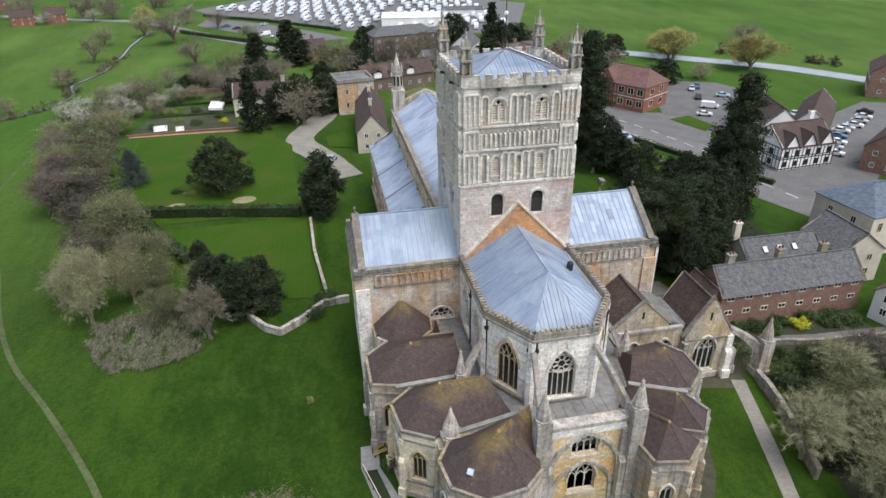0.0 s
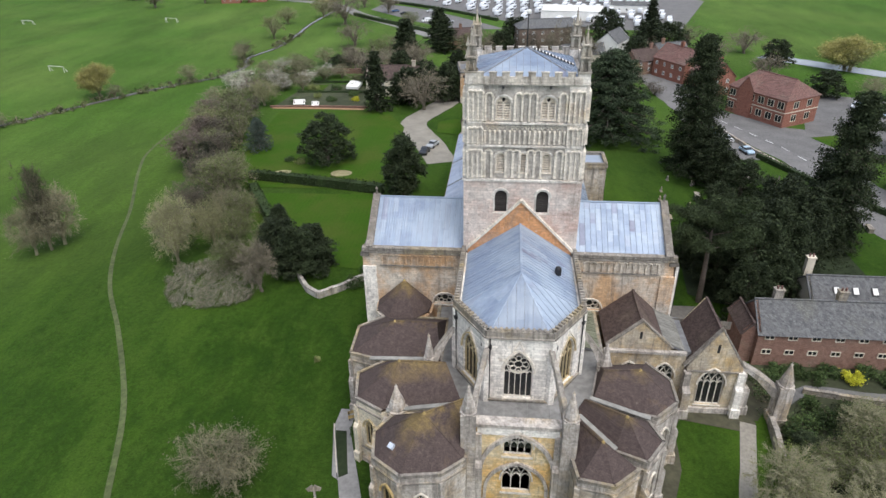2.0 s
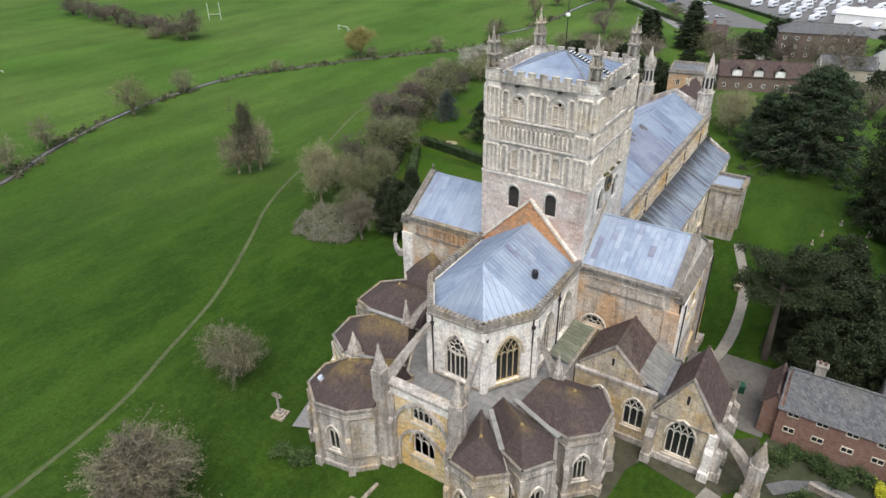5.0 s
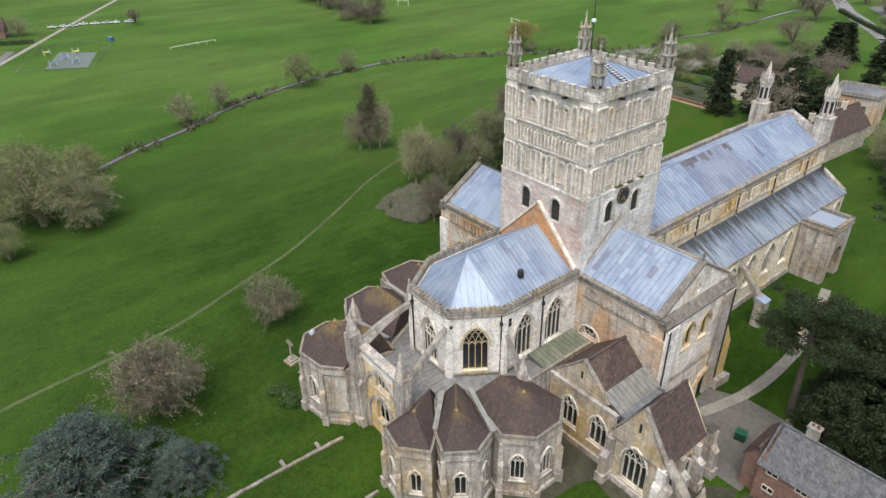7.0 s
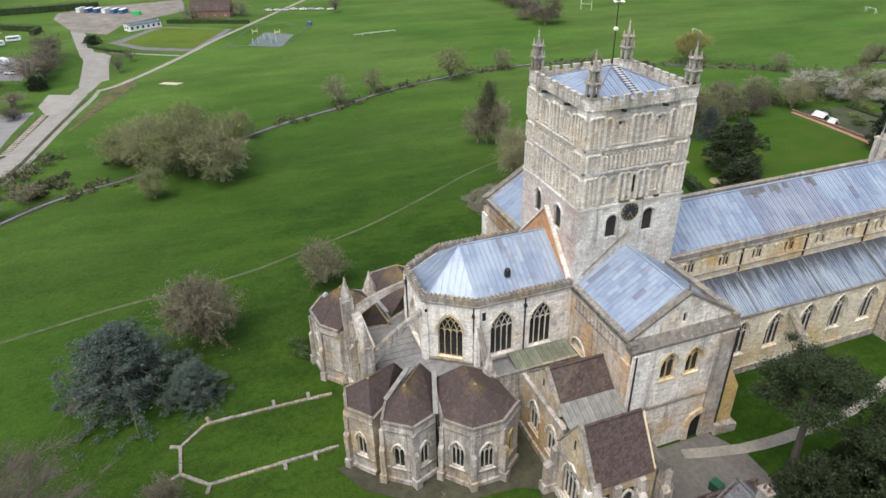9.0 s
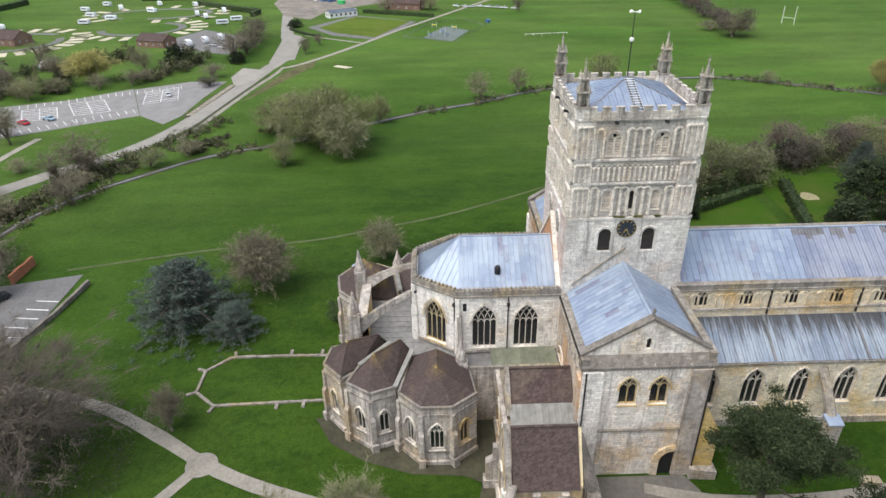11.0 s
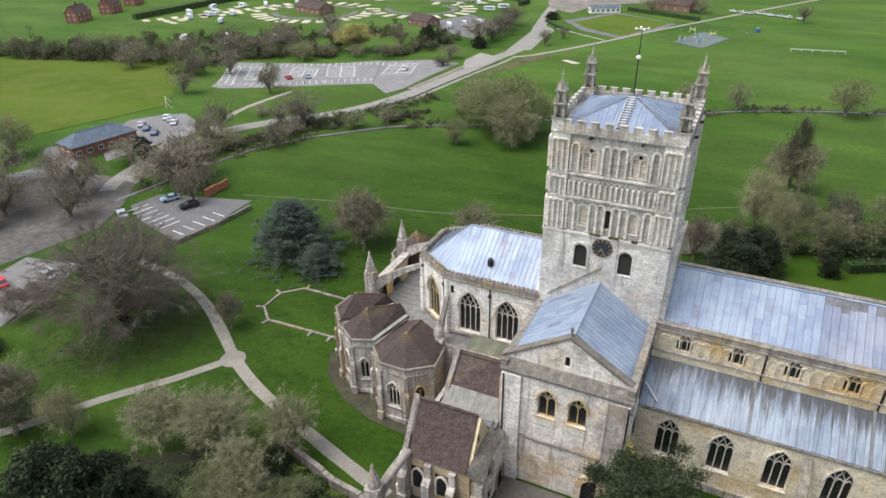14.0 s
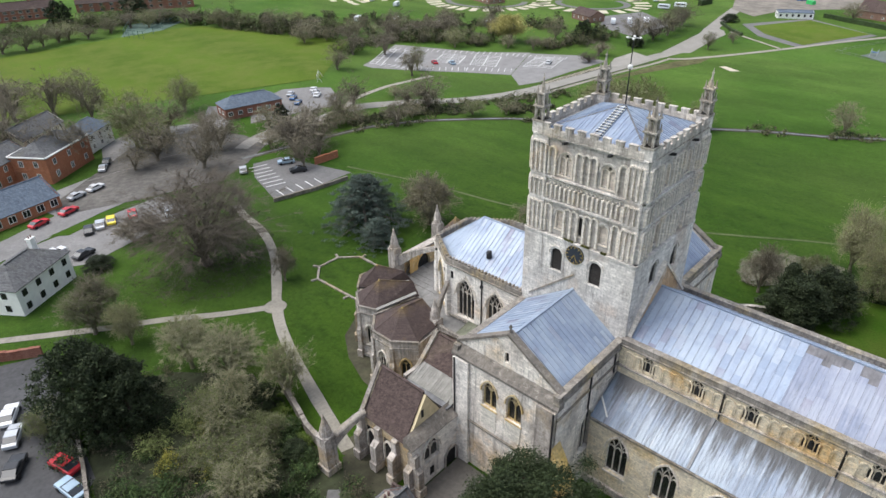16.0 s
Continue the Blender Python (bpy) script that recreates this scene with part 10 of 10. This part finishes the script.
def stone_cross(x, y):
    t = root("stone_cross", "pale stone memorial cross with a gabled canopy on steps", "memorial cross")
    t.matrix_basis = at(x, y, 10) @ Matrix.Diagonal((0.72, 0.72, 0.85, 1))
    for i, (w, z) in enumerate(((1.2, 0.0), (0.85, 0.35), (0.55, 0.7))):
        bm = bmesh.new()
        box(bm, -w, w, -w, w, z - (0.3 if not i else 0), z + 0.35)
        part("step", bm, STONE_GREY, t)
    bm = bmesh.new()
    ring(bm, (0, 0, 1.05), [(0.26, 0), (0.2, 0.3), (0.17, 2.9)], 8)
    part("shaft", bm, STONE_GREY, t)
    bm = bmesh.new()
    box(bm, -0.55, 0.55, -0.1, 0.1, 3.55, 3.75)
    box(bm, -0.13, 0.13, -0.12, 0.12, 3.0, 4.2)
    part("cross_head", bm, STONE_GREY, t)
    for s in (-1, 1):
        bm = bmesh.new()
        beam(bm, (0, 0, 4.35), (0.95 * s, 0, 3.7), 0.62, 0.1, up=(0, 1, 0))
        part("canopy_slope", bm, COPING, t)


stone_cross(-20.4, -33.6)
# vestry prop, garden pier and the nave's flying prop
flyer((31.0, -16.2, 4.6), (26.6, -14.6, 7.2), 1.2, 0.8)
big_pinnacle(31.3, -16.3, 0.0, 9.0, 0.8, "square stone garden pier with a pointed cap")
flyer((16.3, 23.8, 4.6), (12.1, 23.9, 8.8), 1.4, 0.9)
p = root("prop_pier", "square stone pier with a leaded top beside the nave", "pier")
bm = bmesh.new()
box(bm, 15.9, 17.3, 23.0, 24.6, -0.3, 4.4)
part("pier", bm, STONE_GREY, p)
bm = bmesh.new()
solid(bm, [(15.8, 22.9), (17.4, 22.9), (17.4, 24.7), (15.8, 24.7)], 4.4, [4.9, 4.5, 4.5, 4.9])
part("cap", bm, LEAD, p)
# bin by the vestry
t = root("waste_bin", "dark green wheeled waste bin in the yard", "waste bin")
t.matrix_basis = at(27.0, 1.0, 15)
bm = bmesh.new()
box(bm, -0.6, 0.6, -0.5, 0.5, 0.1, 1.1)
part("bin", bm, plain("bin_green", (0.015, 0.06, 0.035), 0.4, 0.1), t)
bm = bmesh.new()
box(bm, -0.65, 0.65, -0.55, 0.55, 1.1, 1.25)
part("lid", bm, plain("lid_green", (0.02, 0.09, 0.05), 0.4, 0.1), t)
# garden shrubs
LIME = leaf_mat("yellow_shrub_leaves", (0.28, 0.30, 0.02), (0.55, 0.52, 0.05))
FRESH = leaf_mat("fresh_shrub_leaves", (0.075, 0.115, 0.022), (0.17, 0.22, 0.05))
SHRUB = leaf_mat("green_shrub_leaves", (0.03, 0.06, 0.02), (0.09, 0.13, 0.04))


def shrub(x, y, h, r, leaf, label):
    rng = random.Random(int(abs(x * 31 + y * 17)))
    t = root("shrub", label, "shrub", "garden shrubs")
    t.matrix_basis = at(x, y, 0)
    cs, verts, faces = [], [], []
    for i in range(26):
        a, k = rng.random() * 6.28, rng.random() ** 0.5
        e = Vector((math.cos(a) * r * k, math.sin(a) * r * k, h * (0.25 + 0.75 * rng.random() * (1 - 0.5 * k * k))))
        cs.append(e)
        tube(verts, faces, Vector((0, 0, -0.1)), e, 0.05, 0.02, 3)
    mesh_from("stem", verts, faces, BARK, t)
    lv, lf = leaves(rng, cs, int(500 + 500 * r), 0.13, 0.28 * r / 1.5)
    mesh_from("foliage", lv, lf, leaf, t)


for x, y, h, r, k in ((36.4, -13.5, 1.4, 1.0, 0), (43.6, -8.2, 1.6, 1.2, 1), (34, -18, 2, 1.6, 0), (37, -16, 1.6, 1.5, 0), (41, -15, 2, 1.8, 0), (45, -17, 2.4, 2, 0), (49, -15, 2, 2, 0), (33, -22, 2, 1.6, 0), (38, -21, 2.6, 2.2, 0), (43, -22, 2.4, 2, 0), (48, -22, 2, 2, 0), (36, -27, 2.2, 2, 0), (41, -29, 2.6, 2.4, 2), (46, -28, 2.6, 2.2, 0), (50, -30, 2, 2, 0), (34, -32, 2, 1.8, 0), (39, -36, 2.4, 2, 2), (44, -35, 2.4, 2.2, 2), (33, -8.8, 1.2, 1.2, 0), (39, -8.6, 1.2, 1.3, 0), (48, -8.8, 1.4, 1.4, 0), (52, -9, 1.5, 1.4, 0), (34.5, -6.9, 1.1, 1.1, 0), (37, -7.2, 1.3, 1.3, 0), (41.2, -6.9, 1.2, 1.2, 0), (46, -7, 1.3, 1.3, 0), (50, -6.9, 1.1, 1.2, 0), (31.4, -21.6, 1.6, 1.3, 3), (29.9, -28.4, 1.5, 1.1, 3), (36, -28.1, 2.4, 1.8, 3), (30.4, -25, 1.4, 1.2, 0), (33, -33.5, 2.0, 1.5, 3), (38.4, -33.4, 2.6, 2, 2), (27.8, -41.5, 1.8, 1.5, 3), (32.5, -19, 1.8, 1.3, 0), (-27, -9.3, 0.5, 0.4, 2), (-18, -22, 1.4, 1.2, 0), (-15.6, -38, 1.2, 1.2, 0), (-13, -37.6, 1.4, 1.3, 0), (32.4, 27, 2.4, 1.6, 0), (34.5, 30, 2.2, 1.5, 0), (-24, 14, 1.8, 1.8, 0), (-26, 10, 1.6, 1.5, 0), (-70, 122, 1.6, 1.6, 0), (-64, 126, 1.4, 1.5, 2), (-58, 121, 1.4, 1.6, 0), (-52, 126, 1.6, 1.6, 0), (-60, 134, 2, 2, 0), (-68, 136, 2, 2, 2), (-54, 134, 1.6, 1.8, 0), (-50, 120, 1.2, 1.2, 1), (-52, 66, 0.9, 1.4, 2), (-55, 68, 0.8, 1.2, 0)):
    shrub(x, y, h, r, (SHRUB, LIME, OLIVE, FRESH)[k], ("dense green garden shrub", "bright yellow-green garden shrub", "olive twiggy garden shrub", "fresh green garden shrub in young leaf")[k])
GOLDEN = leaf_mat("golden_shrub_leaves", (0.12, 0.12, 0.025), (0.27, 0.25, 0.05))
for x, y, h, r in ((40, -25, 3.4, 2.8), (44.5, -30, 3.0, 1.6), (37.5, -32.5, 2.2, 1.6)):
    shrub(x, y, h, r, GOLDEN, "round golden-green garden shrub")


# ---- practice nets at the far end of the playing field ----
NET_TURF = plain("grey_green_turf", (0.10, 0.15, 0.12), 0.95, 0.2, 0.8)
sheet("practice_court", [(-67, -299), (-83, -326), (-107, -335), (-109, -318), (-72, -285)], NET_TURF, 0.1, 8, "grey-green artificial turf of the practice court", "court")
nets = root("practice_nets", "tall green framed cage of practice nets", "sports cage")
NET_FRAME = plain("green_steel_tube", (0.06, 0.12, 0.10), 0.5, 0.1)
corner = [(-69, -299), (-84, -324), (-106, -333), (-107, -318), (-73, -287)]
for i, (x, y) in enumerate(corner):
    q = corner[(i + 1) % 5]
    for k in range(4):
        px, py = x + (q[0] - x) * k / 4, y + (q[1] - y) * k / 4
        bm = bmesh.new()
        beam(bm, (px, py, ground_z(px, py)), (px, py, ground_z(px, py) + 3.6), 0.16, 0.16)
        part("post", bm, NET_FRAME, nets)
    for z in (1.8, 3.6):
        bm = bmesh.new()
        beam(bm, (x, y, ground_z(x, y) + z), (q[0], q[1], ground_z(*q) + z), 0.12, 0.12)
        part("rail", bm, NET_FRAME, nets)


# low dark growth that covers the shrub garden
def garden_growth():
    rng = random.Random(91)
    pts = []
    while len(pts) < 900:
        x, y = rng.uniform(29, 54), rng.uniform(-50, -8)
        if x < 30.5 + max(0.0, -24 - y) * 0.12 or (y > -13.5 and x > 33) or noise.noise(Vector((x, y, 0)) * 0.25) < -0.25:
            continue
        pts.append(Vector((x, y, ground_z(x, y) + rng.uniform(0.1, 1.0))))
    for material, k in ((SHRUB, 0), (BUDS, 1), (SHRUB_DARK, 2)):
        v, f = leaves(rng, pts[k::3], 12000, 0.13, 0.4, 0.6)
        tagged(mesh_from("garden_growth", v, f, material, None), "low dark ivy and undergrowth covering the garden soil", "undergrowth", "", "stuff")


garden_growth()


# a low grey tangle of brambles below the scrub trees
def bramble_patch(edge, tall, label, seed):
    rng = random.Random(seed)
    xs, ys = [p[0] for p in edge], [p[1] for p in edge]
    n = len(edge)

    def inside(x, y):
        hit = False
        for i in range(n):
            (ax, ay), (bx, by) = edge[i], edge[(i + 1) % n]
            if (ay > y) != (by > y) and x < (bx - ax) * (y - ay) / (by - ay) + ax:
                hit = not hit
        return hit

    tv, tf, pts = [], [], []
    while len(pts) < 2600:
        x, y = rng.uniform(min(xs), max(xs)), rng.uniform(min(ys), max(ys))
        if not inside(x + 2.2 * noise.noise(Vector((x * 0.4, y * 0.4, 7.0))), y + 2.2 * noise.noise(Vector((x * 0.4, y * 0.4, 9.0)))) or noise.noise(Vector((x * 0.5, y * 0.5, 4.0))) < -0.3:
            continue
        h = tall * (0.5 + 0.5 * noise.noise(Vector((x * 0.35, y * 0.35, 2.0)))) + 0.15
        pts.append(Vector((x, y, ground_z(x, y) + h * rng.uniform(0.3, 1.0))))
    for p in pts:
        for _ in range(9):
            d = Vector((rng.gauss(0, 1), rng.gauss(0, 1), rng.gauss(0, 0.5) + 0.15)).normalized()
            s = d.cross(Vector((0.3, 0.5, 0.8))).normalized() * 0.02
            q = p + d * rng.uniform(0.3, 0.9)
            q.z = max(q.z, ground_z(q.x, q.y) + 0.04)
            k = len(tv)
            tv += [p - s, p + s, q]
            tf.append((k, k + 1, k + 2))
    tagged(mesh_from("bramble", tv, tf, BRAMBLE, None), label, "brambles", "", "stuff")
    for material, k in ((BUDS, 0), (SPRING, 1)):
        v, f = leaves(rng, pts[k::2], 16000, 0.085, 0.3, 0.5)
        tagged(mesh_from("bramble_leaves", v, f, material, None), "sparse leaves among pale bramble stems", "brambles", "", "stuff")


BRAMBLE = plain("pale_bramble_stems", (0.27, 0.26, 0.205), 0.9, 0.3, 2.0)
PATCH = [(-56.5, 4.4), (-51, 2.4), (-46, 2.8), (-42, 5.2), (-43, 11), (-47, 16.5), (-55, 18.4), (-59.5, 14)]
bramble_patch(PATCH, 1.5, "low grey tangled bramble patch in the meadow", 71)


# ivy under the churchyard evergreens; the ground sheet has their shade in its colour
sheet("ivy_ground", [(27.5, 11.5), (30.5, 9.5), (40, 6.5), (58, 14), (58, 34), (50, 44), (36, 37), (29, 25)], SHADE_SOIL, 0.07, 3, "ivy-covered ground, the churchyard trees' shade put into its dark colour", "ground patch")


def ivy_cover():
    rng = random.Random(93)
    pts = []
    while len(pts) < 500:
        x, y = rng.uniform(28.5, 57), rng.uniform(8.5, 41)
        if x + y * 0.2 > 33 or y > 12:
            pts.append(Vector((x, y, ground_z(x, y) + rng.uniform(0.05, 0.5))))
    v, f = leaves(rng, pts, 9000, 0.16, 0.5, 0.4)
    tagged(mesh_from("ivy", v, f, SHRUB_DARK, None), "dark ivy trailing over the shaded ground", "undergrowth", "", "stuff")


ivy_cover()


def leaf_litter():
    rng = random.Random(94)
    pts = []
    while len(pts) < 1500:
        a, r = rng.random() * 6.28, 13.5 * rng.random() ** 0.7
        x, y = 15.6 + r * math.cos(a) * 1.1, -72.5 + r * math.sin(a)
        pts.append(Vector((x, y, ground_z(x, y) + 0.05)))
    v, f = leaves(rng, pts, 14000, 0.11, 0.5, 0.06)
    tagged(mesh_from("leaf_litter", v, f, BUDS_DARK, None), "brown fallen leaves and twigs under the great tree", "leaf litter", "", "stuff")


leaf_litter()
